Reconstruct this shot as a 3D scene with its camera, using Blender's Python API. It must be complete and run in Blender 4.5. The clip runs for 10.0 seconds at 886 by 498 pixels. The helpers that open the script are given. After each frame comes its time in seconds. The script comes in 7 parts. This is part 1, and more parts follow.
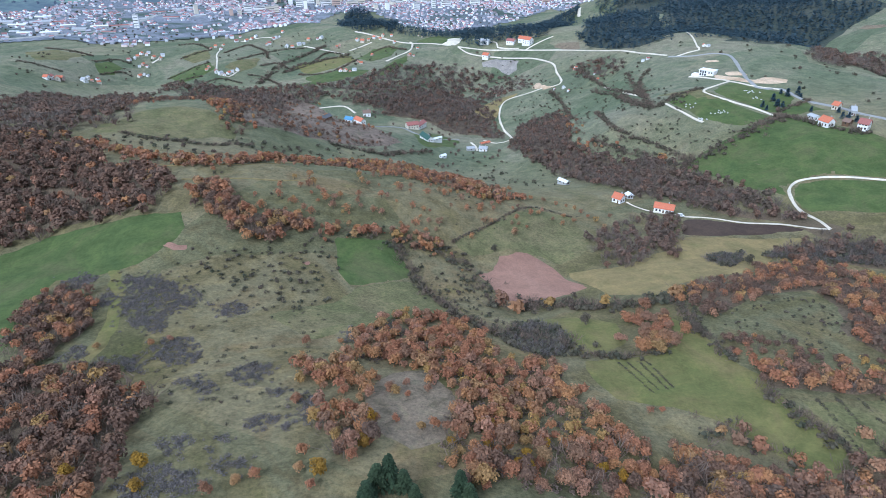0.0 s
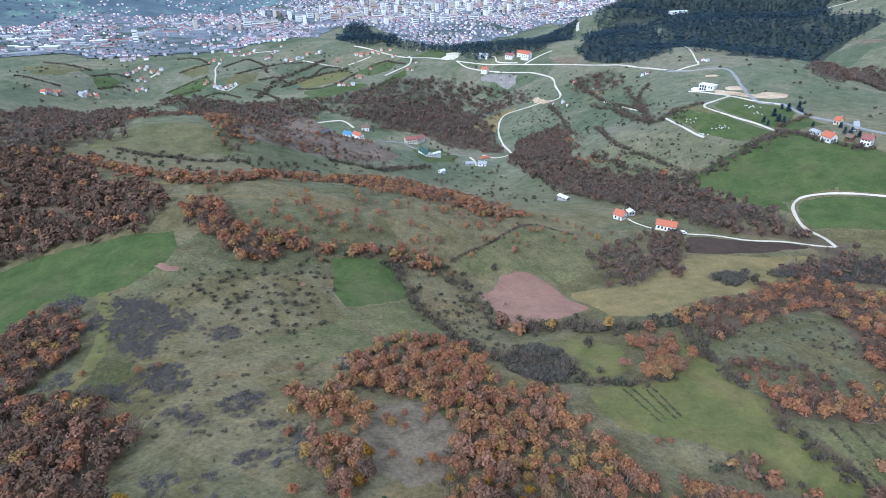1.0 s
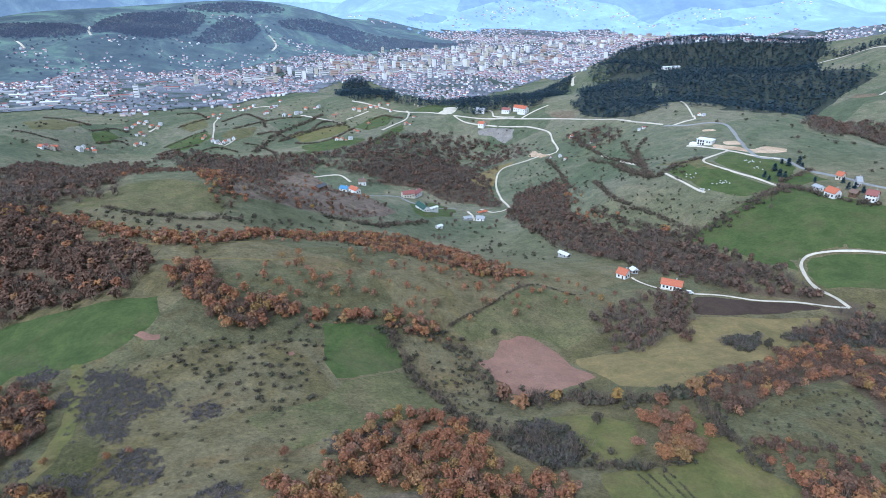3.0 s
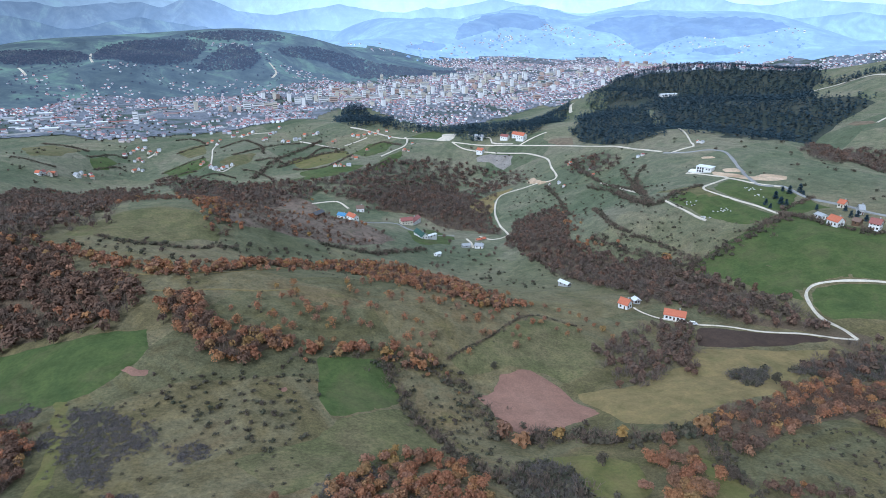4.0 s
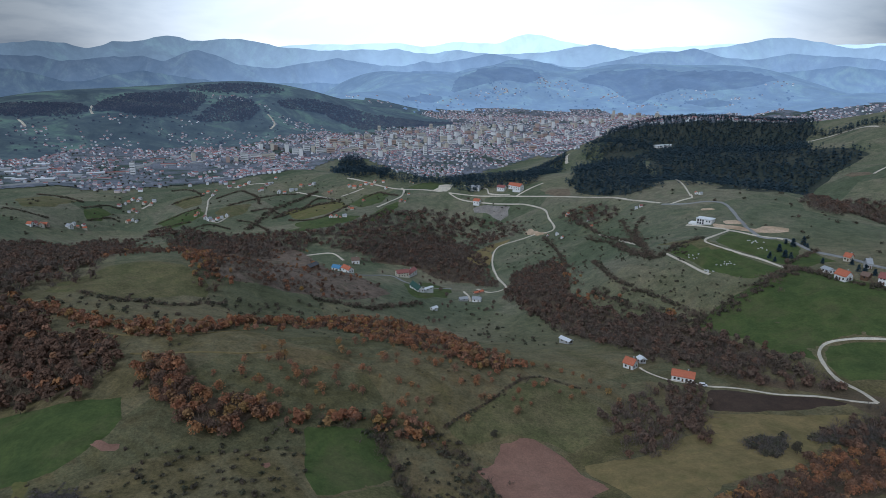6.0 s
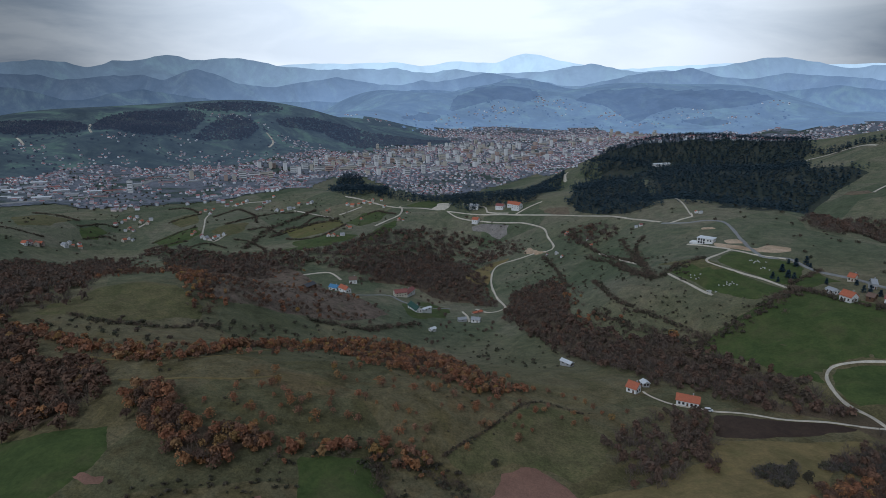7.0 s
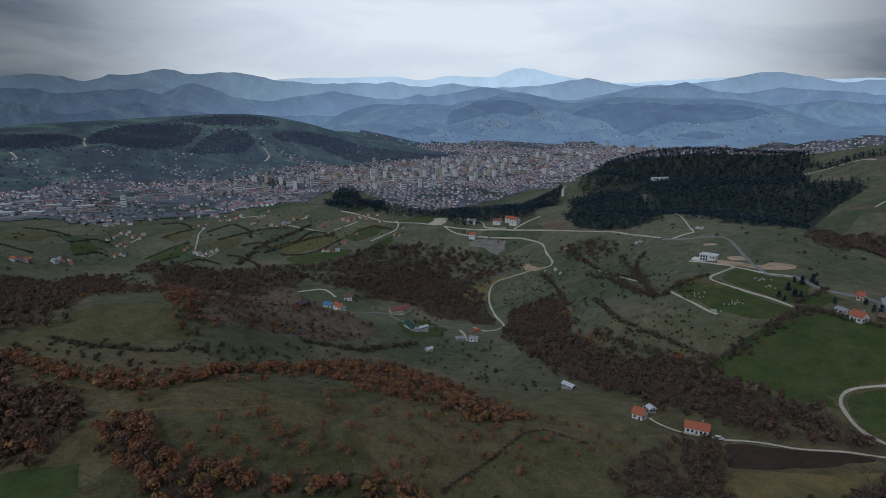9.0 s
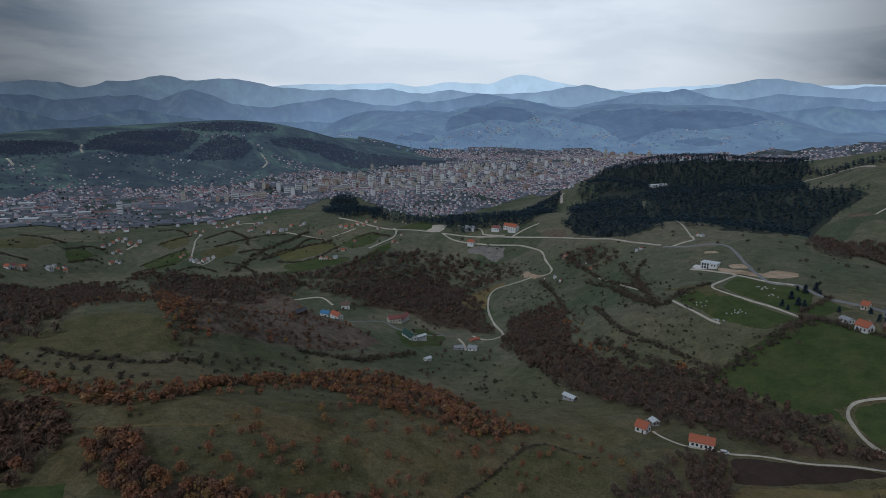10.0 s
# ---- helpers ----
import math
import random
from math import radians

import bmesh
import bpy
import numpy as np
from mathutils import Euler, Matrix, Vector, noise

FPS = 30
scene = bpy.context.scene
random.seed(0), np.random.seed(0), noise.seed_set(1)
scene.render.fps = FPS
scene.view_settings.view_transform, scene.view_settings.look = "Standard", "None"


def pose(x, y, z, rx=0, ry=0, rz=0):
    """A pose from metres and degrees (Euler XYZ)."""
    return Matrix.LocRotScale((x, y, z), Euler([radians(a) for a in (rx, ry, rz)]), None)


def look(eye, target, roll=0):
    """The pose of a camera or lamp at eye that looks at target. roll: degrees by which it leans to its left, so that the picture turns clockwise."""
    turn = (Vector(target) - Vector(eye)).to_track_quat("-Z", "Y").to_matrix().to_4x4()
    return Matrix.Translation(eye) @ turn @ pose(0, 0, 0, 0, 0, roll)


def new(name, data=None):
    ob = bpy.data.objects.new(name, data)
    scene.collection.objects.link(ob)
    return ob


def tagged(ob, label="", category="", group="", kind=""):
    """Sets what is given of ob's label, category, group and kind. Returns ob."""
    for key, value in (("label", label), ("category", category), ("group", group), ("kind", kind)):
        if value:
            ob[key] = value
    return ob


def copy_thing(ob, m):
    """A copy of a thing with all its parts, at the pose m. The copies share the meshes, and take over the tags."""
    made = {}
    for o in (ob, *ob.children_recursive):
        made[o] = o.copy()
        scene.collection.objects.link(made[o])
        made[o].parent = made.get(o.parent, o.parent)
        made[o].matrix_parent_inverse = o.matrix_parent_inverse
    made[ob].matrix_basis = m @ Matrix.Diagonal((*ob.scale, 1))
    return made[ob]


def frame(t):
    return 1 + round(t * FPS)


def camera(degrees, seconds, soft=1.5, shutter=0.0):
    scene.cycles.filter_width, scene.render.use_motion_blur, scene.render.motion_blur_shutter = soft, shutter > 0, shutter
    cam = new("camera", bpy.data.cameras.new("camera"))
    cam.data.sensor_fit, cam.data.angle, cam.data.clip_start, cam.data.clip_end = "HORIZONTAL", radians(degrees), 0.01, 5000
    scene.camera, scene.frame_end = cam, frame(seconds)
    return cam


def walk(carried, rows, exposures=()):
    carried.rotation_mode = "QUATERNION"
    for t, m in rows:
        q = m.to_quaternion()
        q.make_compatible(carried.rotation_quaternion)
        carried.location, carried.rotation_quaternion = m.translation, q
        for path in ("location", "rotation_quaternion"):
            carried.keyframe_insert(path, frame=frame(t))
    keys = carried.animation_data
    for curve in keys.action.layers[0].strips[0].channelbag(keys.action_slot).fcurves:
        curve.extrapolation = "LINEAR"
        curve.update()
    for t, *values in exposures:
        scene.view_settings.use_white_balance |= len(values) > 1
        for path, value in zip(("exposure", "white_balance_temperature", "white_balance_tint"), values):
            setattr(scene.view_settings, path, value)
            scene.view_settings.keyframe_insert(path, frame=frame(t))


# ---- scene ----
# ================= camera =================
cam = camera(70.42, 10.0, soft=0.45)
PATH = [
    (0, pose(0.00, 0.00, 200.00, 61.532, 0.022, -0.012)),
    (0.5, pose(0.03, 3.80, 199.94, 61.939, 0.026, -0.072)),
    (1, pose(0.07, 7.58, 199.89, 62.661, 0.028, -0.121)),
    (1.5, pose(0.12, 11.34, 199.86, 63.713, 0.046, -0.187)),
    (2, pose(0.17, 15.08, 199.85, 64.876, 0.041, -0.228)),
    (2.5, pose(0.23, 18.83, 199.83, 66.045, 0.033, -0.288)),
    (2.7, pose(0.25, 20.33, 199.83, 66.500, 0.081, -0.330)),
    (4, pose(0.41, 30.06, 199.80, 69.454, 0.020, -0.491)),
    (4.5, pose(0.46, 33.81, 199.78, 70.556, 0.009, -0.566)),
    (5, pose(0.51, 37.57, 199.75, 71.669, -0.005, -0.643)),
    (5.5, pose(0.55, 41.33, 199.73, 72.781, -0.019, -0.718)),
    (7, pose(0.60, 52.64, 199.64, 75.474, -0.049, -0.941)),
    (7.5, pose(0.59, 56.40, 199.62, 75.830, -0.067, -1.019)),
    (8, pose(0.56, 60.16, 199.62, 76.116, -0.068, -1.099)),
    (8.5, pose(0.51, 63.90, 199.63, 76.399, -0.071, -1.177)),
    (9, pose(0.43, 67.63, 199.66, 76.685, -0.082, -1.255)),
    (9.5, pose(0.34, 71.32, 199.73, 76.957, -0.115, -1.342)),
    (10, pose(0.22, 74.98, 199.83, 77.240, -0.120, -1.424)),
]
EXPOSURES = [(0, 0.52, 4880, 9), (2.5, 0.40, 4880, 9), (4.5, -0.06, 5030, 8), (5.5, -0.68, 5120, 8), (7.5, -1.5, 5280, 9), (10, -1.72, 5330, 9)]
walk(cam, PATH, EXPOSURES)

# ================= world and sun =================
world = bpy.data.worlds.new("overcast_sky")
scene.world = world
world.use_nodes = True
wt = world.node_tree
for n in list(wt.nodes):
    wt.nodes.remove(n)


def wnode(kind, **values):
    n = wt.nodes.new(kind)
    for key, value in values.items():
        n.inputs[key].default_value = value
    return n


SUN_ELEVATION, SUN_AZIMUTH = radians(40), radians(215)
sky = wnode("ShaderNodeTexSky")
sky.sky_type, sky.sun_disc = "NISHITA", False
sky.sun_elevation, sky.sun_rotation = SUN_ELEVATION, SUN_AZIMUTH
sky.air_density, sky.dust_density = 1.5, 4.0
coord = wnode("ShaderNodeTexCoord")
stretch = wnode("ShaderNodeMapping", Scale=(1.0, 1.0, 4.5))
wt.links.new(coord.outputs["Generated"], stretch.inputs["Vector"])
clouds = wnode("ShaderNodeTexNoise", Scale=3.2, Detail=7.0, Roughness=0.55, Distortion=0.4)
wt.links.new(stretch.outputs["Vector"], clouds.inputs["Vector"])
cover = wnode("ShaderNodeValToRGB")
cover.color_ramp.elements[0].position, cover.color_ramp.elements[0].color = 0.40, (3.0, 3.5, 4.1, 1)
cover.color_ramp.elements[1].position, cover.color_ramp.elements[1].color = 0.60, (7.7, 7.5, 7.1, 1)
wt.links.new(clouds.outputs["Fac"], cover.inputs["Fac"])
veil = wt.nodes.new("ShaderNodeMixRGB")
veil.inputs["Fac"].default_value = 0.82
wt.links.new(sky.outputs["Color"], veil.inputs["Color1"])
wt.links.new(cover.outputs["Color"], veil.inputs["Color2"])
# the sun behind the cloud layer brightens it for a wide way round
toward = wt.nodes.new("ShaderNodeVectorMath")
toward.operation = "DOT_PRODUCT"
toward.inputs[1].default_value = (0.06, 0.98, 0.17)
wt.links.new(coord.outputs["Generated"], toward.inputs[0])
halo = wnode("ShaderNodeMapRange")
halo.interpolation_type = "SMOOTHERSTEP"
halo.inputs["From Min"].default_value, halo.inputs["From Max"].default_value = 0.78, 1.0
wt.links.new(toward.outputs["Value"], halo.inputs["Value"])
bright = wt.nodes.new("ShaderNodeMixRGB")
bright.blend_type = "ADD"
bright.inputs["Color2"].default_value = (20.0, 19.0, 17.2, 1)
wt.links.new(halo.outputs["Result"], bright.inputs["Fac"])
wt.links.new(veil.outputs["Color"], bright.inputs["Color1"])
ground_light = wnode("ShaderNodeBackground", Strength=0.1)
wt.links.new(bright.outputs["Color"], ground_light.inputs["Color"])
wt.links.new(ground_light.outputs["Background"], wnode("ShaderNodeOutputWorld").inputs["Surface"])

sun = new("sun", bpy.data.lights.new("sun", "SUN"))
sun.data.energy, sun.data.angle, sun.data.color = 2.25, radians(25), (1.0, 0.95, 0.88)
away = Vector((math.sin(SUN_AZIMUTH) * math.cos(SUN_ELEVATION), math.cos(SUN_AZIMUTH) * math.cos(SUN_ELEVATION), math.sin(SUN_ELEVATION)))
sun.matrix_world = look(away * 100, (0, 0, 0))

# ================= materials =================


def material(name):
    m = bpy.data.materials.new(name)
    m.use_nodes = True
    return m, m.node_tree, m.node_tree.nodes["Principled BSDF"]


def ramp(tree, fac, stops):
    r = tree.nodes.new("ShaderNodeValToRGB")
    while len(r.color_ramp.elements) < len(stops):
        r.color_ramp.elements.new(0.5)
    for e, (p, c) in zip(r.color_ramp.elements, stops):
        e.position, e.color = p, (*c, 1)
    tree.links.new(fac, r.inputs["Fac"])
    return r.outputs["Color"]


def place(tree):
    g = tree.nodes.new("ShaderNodeNewGeometry")
    return g.outputs["Position"]


def noise_at(tree, scale, detail=5.0, rough=0.55, vector=None, distortion=0.0):
    n = tree.nodes.new("ShaderNodeTexNoise")
    n.inputs["Scale"].default_value, n.inputs["Detail"].default_value = scale, detail
    n.inputs["Roughness"].default_value, n.inputs["Distortion"].default_value = rough, distortion
    tree.links.new(vector or place(tree), n.inputs["Vector"])
    return n.outputs["Fac"]


def mixed(tree, a, b, fac, mode="MIX"):
    m = tree.nodes.new("ShaderNodeMixRGB")
    m.blend_type = mode
    for socket, value in (("Fac", fac), ("Color1", a), ("Color2", b)):
        if hasattr(value, "is_linked"):
            tree.links.new(value, m.inputs[socket])
        else:
            m.inputs[socket].default_value = value if socket == "Fac" else (*value, 1)
    return m.outputs["Color"]


def bumped(tree, shader, height, strength, distance):
    b = tree.nodes.new("ShaderNodeBump")
    b.inputs["Strength"].default_value, b.inputs["Distance"].default_value = strength, distance
    tree.links.new(height, b.inputs["Height"])
    tree.links.new(b.outputs["Normal"], shader.inputs["Normal"])


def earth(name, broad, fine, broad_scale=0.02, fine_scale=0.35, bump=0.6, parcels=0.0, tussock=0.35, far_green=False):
    """Grass or soil: broad patches, tussocks, fine tufts and a fine relief; parcels: how far old field strips differ."""
    m, t, s = material(name)
    big = ramp(t, noise_at(t, broad_scale, 7, 0.65, distortion=0.8), broad)
    if parcels:
        v = t.nodes.new("ShaderNodeTexVoronoi")
        v.inputs["Scale"].default_value = 0.011
        t.links.new(place(t), v.inputs["Vector"])
        strips = ramp(t, v.outputs["Color"], [(0.15, (0.66, 0.76, 0.66)), (0.4, (1.0, 1.0, 0.97)), (0.6, (1.14, 1.08, 1.0)), (0.85, (0.80, 0.87, 0.78))])
        big = mixed(t, big, strips, parcels, "MULTIPLY")
    if far_green:
        sep = t.nodes.new("ShaderNodeSeparateXYZ")
        t.links.new(place(t), sep.inputs[0])
        reach = t.nodes.new("ShaderNodeMapRange")
        reach.inputs["From Min"].default_value, reach.inputs["From Max"].default_value = 330, 620
        t.links.new(sep.outputs["Y"], reach.inputs["Value"])
        # greener far grass, its tone also paled and blued for the haze over it
        lush_hazed = ramp(t, noise_at(t, 0.009, 7, 0.6, distortion=0.8), [(0.35, (0.124, 0.142, 0.092)), (0.5, (0.170, 0.176, 0.120)), (0.58, (0.204, 0.194, 0.143)), (0.7, (0.126, 0.150, 0.096))])
        lush_hazed = mixed(t, lush_hazed, strips, 0.95, "MULTIPLY")
        big = mixed(t, big, lush_hazed, reach.outputs["Result"])
    mid = ramp(t, noise_at(t, fine_scale * 0.3, 7, 0.75, distortion=0.5), [(0.36, (0.6, 0.62, 0.58)), (0.5, (1.0, 1.0, 1.0)), (0.64, (1.4, 1.34, 1.24))])
    small = ramp(t, noise_at(t, fine_scale * 2.2, 9, 0.82), fine)
    c = mixed(t, mixed(t, big, mid, tussock, "MULTIPLY"), small, 0.9, "MULTIPLY")
    t.links.new(c, s.inputs["Base Color"])
    s.inputs["Roughness"].default_value = 0.95
    s.inputs["Specular IOR Level"].default_value = 0.1
    bumped(t, s, noise_at(t, fine_scale * 2.2, 6, 0.7), bump, 0.8)
    return m


GREY = [(0.34, (0.52, 0.53, 0.52)), (0.5, (1.0, 1.0, 1.0)), (0.66, (1.5, 1.46, 1.38))]
PLAIN = [(0.32, (0.76, 0.76, 0.75)), (0.5, (1.0, 1.0, 1.0)), (0.68, (1.24, 1.22, 1.18))]
M_GROUND = earth("rough_pasture", [(0.28, (0.105, 0.098, 0.042)), (0.42, (0.151, 0.127, 0.066)), (0.52, (0.172, 0.153, 0.090)), (0.6, (0.169, 0.133, 0.073)), (0.72, (0.118, 0.113, 0.048))], GREY, parcels=0.55, tussock=0.7, far_green=True)
M_GREEN = earth("sown_grass", [(0.35, (0.065, 0.093, 0.033)), (0.5, (0.084, 0.112, 0.038)), (0.65, (0.102, 0.112, 0.048))], PLAIN, broad_scale=0.035, fine_scale=0.3, bump=0.3, tussock=0.5)
M_PASTURE = earth("pale_pasture", [(0.35, (0.117, 0.119, 0.053)), (0.5, (0.147, 0.138, 0.066)), (0.65, (0.164, 0.141, 0.075))], GREY, broad_scale=0.04, bump=0.4, tussock=0.6)
M_MEADOW = earth("mown_meadow", [(0.35, (0.122, 0.132, 0.045)), (0.5, (0.152, 0.146, 0.053)), (0.65, (0.180, 0.150, 0.066))], PLAIN, broad_scale=0.035, bump=0.4, tussock=0.5)
M_STRAW = earth("straw_meadow", [(0.3, (0.180, 0.153, 0.067)), (0.5, (0.238, 0.184, 0.085)), (0.7, (0.171, 0.153, 0.064))], PLAIN, broad_scale=0.035, bump=0.4, tussock=0.5)
M_SOIL = earth("pink_ploughed_soil", [(0.35, (0.262, 0.148, 0.109)), (0.65, (0.331, 0.197, 0.147))], PLAIN, fine_scale=0.6)
M_DARKSOIL = earth("dark_ploughed_soil", [(0.35, (0.057, 0.041, 0.034)), (0.65, (0.084, 0.059, 0.045))], PLAIN, fine_scale=0.6)
M_GRAVEL = earth("pale_gravel", [(0.35, (0.563, 0.508, 0.418)), (0.65, (0.742, 0.676, 0.557))], PLAIN, fine_scale=0.8)
M_ASPHALT = earth("grey_asphalt", [(0.35, (0.27, 0.27, 0.27)), (0.65, (0.34, 0.34, 0.33))], PLAIN, fine_scale=0.8)
M_CLAY = earth("bare_clay", [(0.35, (0.432, 0.308, 0.200)), (0.65, (0.600, 0.462, 0.330))], GREY, fine_scale=0.3)
M_ROCK = earth("quarry_rock", [(0.35, (0.187, 0.170, 0.153)), (0.65, (0.323, 0.297, 0.272))], GREY, fine_scale=0.2)
M_BARE_EARTH = earth("pinkish_bare_earth", [(0.3, (0.150, 0.128, 0.084)), (0.5, (0.205, 0.160, 0.115)), (0.7, (0.150, 0.138, 0.090))], GREY, broad_scale=0.12, fine_scale=0.4, tussock=0.8)
M_HEATH = earth("brown_heath", [(0.35, (0.138, 0.112, 0.086)), (0.5, (0.195, 0.150, 0.120)), (0.65, (0.122, 0.108, 0.072))], GREY, broad_scale=0.03, fine_scale=0.4, tussock=0.8)
# greys leaned towards blue to carry the haze over the far town
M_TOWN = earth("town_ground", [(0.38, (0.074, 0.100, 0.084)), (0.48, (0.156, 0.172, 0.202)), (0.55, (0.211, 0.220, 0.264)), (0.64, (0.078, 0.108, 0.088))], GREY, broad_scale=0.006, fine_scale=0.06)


def foliage(name, stops, through_light=0.28):
    """Leaves in tufts: one tint for each tree, and a little for each tuft."""
    m, t, s = material(name)
    a = t.nodes.new("ShaderNodeAttribute")
    a.attribute_name = "tint"
    o = t.nodes.new("ShaderNodeObjectInfo")
    add = t.nodes.new("ShaderNodeMath")
    add.operation = "ADD"
    t.links.new(a.outputs["Fac"], add.inputs[0])
    t.links.new(o.outputs["Random"], add.inputs[1])
    fr = t.nodes.new("ShaderNodeMath")
    fr.operation = "FRACT"
    t.links.new(add.outputs[0], fr.inputs[0])
    tree_colour = ramp(t, fr.outputs[0], stops)
    g = t.nodes.new("ShaderNodeNewGeometry")
    tuft = ramp(t, g.outputs["Random Per Island"], [(0.0, (0.66, 0.66, 0.67)), (0.5, (1, 1, 1)), (1.0, (1.36, 1.33, 1.27))])
    c = mixed(t, tree_colour, tuft, 0.9, "MULTIPLY")
    t.links.new(c, s.inputs["Base Color"])
    s.inputs["Roughness"].default_value = 0.8
    s.inputs["Specular IOR Level"].default_value = 0.15
    back = t.nodes.new("ShaderNodeBsdfTranslucent")
    t.links.new(c, back.inputs["Color"])
    both = t.nodes.new("ShaderNodeMixShader")
    both.inputs["Fac"].default_value = through_light
    t.links.new(s.outputs[0], both.inputs[1])
    t.links.new(back.outputs[0], both.inputs[2])
    t.links.new(both.outputs[0], t.nodes["Material Output"].inputs["Surface"])
    return m


OAK = [(0.0, (0.319, 0.152, 0.085)), (0.2, (0.357, 0.173, 0.098)), (0.4, (0.395, 0.212, 0.095)), (0.52, (0.259, 0.152, 0.098)), (0.66, (0.372, 0.208, 0.138)), (0.8, (0.380, 0.247, 0.085)), (0.88, (0.236, 0.149, 0.097)), (1.0, (0.319, 0.156, 0.089))]
M_OAK = foliage("oak_leaves", OAK)
M_BROWN = foliage("russet_leaves", [(0.0, (0.164, 0.104, 0.074)), (0.4, (0.213, 0.128, 0.088)), (0.7, (0.145, 0.104, 0.080)), (1.0, (0.184, 0.115, 0.080))])
M_BARE = foliage("bare_twigs", [(0.0, (0.166, 0.128, 0.103)), (0.5, (0.205, 0.150, 0.117)), (1.0, (0.142, 0.117, 0.093))], 0.25)
M_SCRUB = foliage("dark_scrub", [(0.0, (0.099, 0.096, 0.066)), (0.4, (0.136, 0.115, 0.084)), (0.7, (0.088, 0.093, 0.061)), (1.0, (0.121, 0.093, 0.073))])
# distance haze is mixed into this base colour, hence bluer than the near pines
M_PINE = foliage("hazed_pine_needles", [(0.0, (0.048, 0.081, 0.107)), (0.5, (0.057, 0.093, 0.117)), (1.0, (0.042, 0.073, 0.101))], 0.3)
M_YOUNG_PINE = foliage("young_pine_needles", [(0.0, (0.046, 0.072, 0.040)), (1.0, (0.064, 0.090, 0.048))], 0.3)
M_BARK, _t, _s = material("bark")
_t.links.new(ramp(_t, noise_at(_t, 3.0, 6), [(0.3, (0.06, 0.05, 0.04)), (0.7, (0.14, 0.115, 0.09))]), _s.inputs["Base Color"])
_s.inputs["Roughness"].default_value = 0.9


def paint(name, colour, rough=0.7, metal=0.0, wear=0.25, scale=1.2):
    m, t, s = material(name)
    dirt = ramp(t, noise_at(t, scale, 7, 0.65), [(0.3, tuple(c * (1 - wear) for c in colour)), (0.65, colour)])
    t.links.new(dirt, s.inputs["Base Color"])
    s.inputs["Roughness"].default_value, s.inputs["Metallic"].default_value = rough, metal
    return m


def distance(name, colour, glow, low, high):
    """Far mountains: dark woods and clearings; haze is emitted by the surface, most in the valleys and under the bright
    cloud.
    """
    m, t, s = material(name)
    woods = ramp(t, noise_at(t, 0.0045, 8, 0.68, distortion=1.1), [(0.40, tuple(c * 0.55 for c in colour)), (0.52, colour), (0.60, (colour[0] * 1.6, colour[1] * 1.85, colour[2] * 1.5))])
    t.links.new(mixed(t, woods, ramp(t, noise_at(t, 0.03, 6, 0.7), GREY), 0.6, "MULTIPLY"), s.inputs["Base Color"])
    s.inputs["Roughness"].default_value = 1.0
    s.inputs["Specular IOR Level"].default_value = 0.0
    # the surface glows in place of the bright air before it
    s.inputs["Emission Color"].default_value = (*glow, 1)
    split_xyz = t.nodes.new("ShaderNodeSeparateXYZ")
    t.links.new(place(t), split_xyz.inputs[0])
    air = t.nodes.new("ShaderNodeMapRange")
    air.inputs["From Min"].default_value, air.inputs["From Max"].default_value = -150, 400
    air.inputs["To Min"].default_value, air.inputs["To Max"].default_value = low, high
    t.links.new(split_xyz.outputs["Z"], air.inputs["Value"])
    # the haze glow grows from left to right
    haze_across = t.nodes.new("ShaderNodeMapRange")
    haze_across.interpolation_type = "SMOOTHSTEP"
    haze_across.inputs["From Min"].default_value, haze_across.inputs["From Max"].default_value = -2500, -100
    haze_across.inputs["To Min"].default_value, haze_across.inputs["To Max"].default_value = 0.4, 1.15
    t.links.new(split_xyz.outputs["X"], haze_across.inputs["Value"])
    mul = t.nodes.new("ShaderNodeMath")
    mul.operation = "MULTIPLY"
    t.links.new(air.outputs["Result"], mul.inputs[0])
    t.links.new(haze_across.outputs["Result"], mul.inputs[1])
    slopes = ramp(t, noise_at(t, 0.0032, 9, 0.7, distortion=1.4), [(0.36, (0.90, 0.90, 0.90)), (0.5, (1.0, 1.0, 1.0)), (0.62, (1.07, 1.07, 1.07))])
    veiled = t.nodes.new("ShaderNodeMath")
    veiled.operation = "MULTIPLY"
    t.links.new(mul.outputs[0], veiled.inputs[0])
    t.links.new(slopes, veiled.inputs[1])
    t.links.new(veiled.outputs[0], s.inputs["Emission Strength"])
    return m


# ================= building blocks =================


def arrays(name, verts, faces, mats, tint=None, index=None, smooth=False):
    """A mesh from arrays of places and of triangles or quads."""
    verts, faces = np.asarray(verts, np.float32), np.asarray(faces, np.int32)
    me = bpy.data.meshes.new(name)
    n, k = faces.shape
    me.vertices.add(len(verts))
    me.vertices.foreach_set("co", verts.ravel())
    me.loops.add(n * k)
    me.loops.foreach_set("vertex_index", faces.ravel())
    me.polygons.add(n)
    me.polygons.foreach_set("loop_start", np.arange(0, n * k, k, dtype=np.int32))
    for m in mats if isinstance(mats, (list, tuple)) else [mats]:
        me.materials.append(m)
    if index is not None:
        me.polygons.foreach_set("material_index", np.asarray(index, np.int32))
    me.polygons.foreach_set("use_smooth", np.full(n, smooth))
    if tint is not None:
        me.attributes.new("tint", "FLOAT", "POINT").data.foreach_set("value", np.asarray(tint, np.float32))
    me.update(calc_edges=True)
    return me


def part(name, bm, mat, parent, label=""):
    """Links a bmesh as one mesh under a thing or a part."""
    me = bpy.data.meshes.new(name)
    bm.to_mesh(me)
    bm.free()
    me.materials.append(mat)
    ob = new(name, me)
    ob.parent = parent
    return tagged(ob, label)


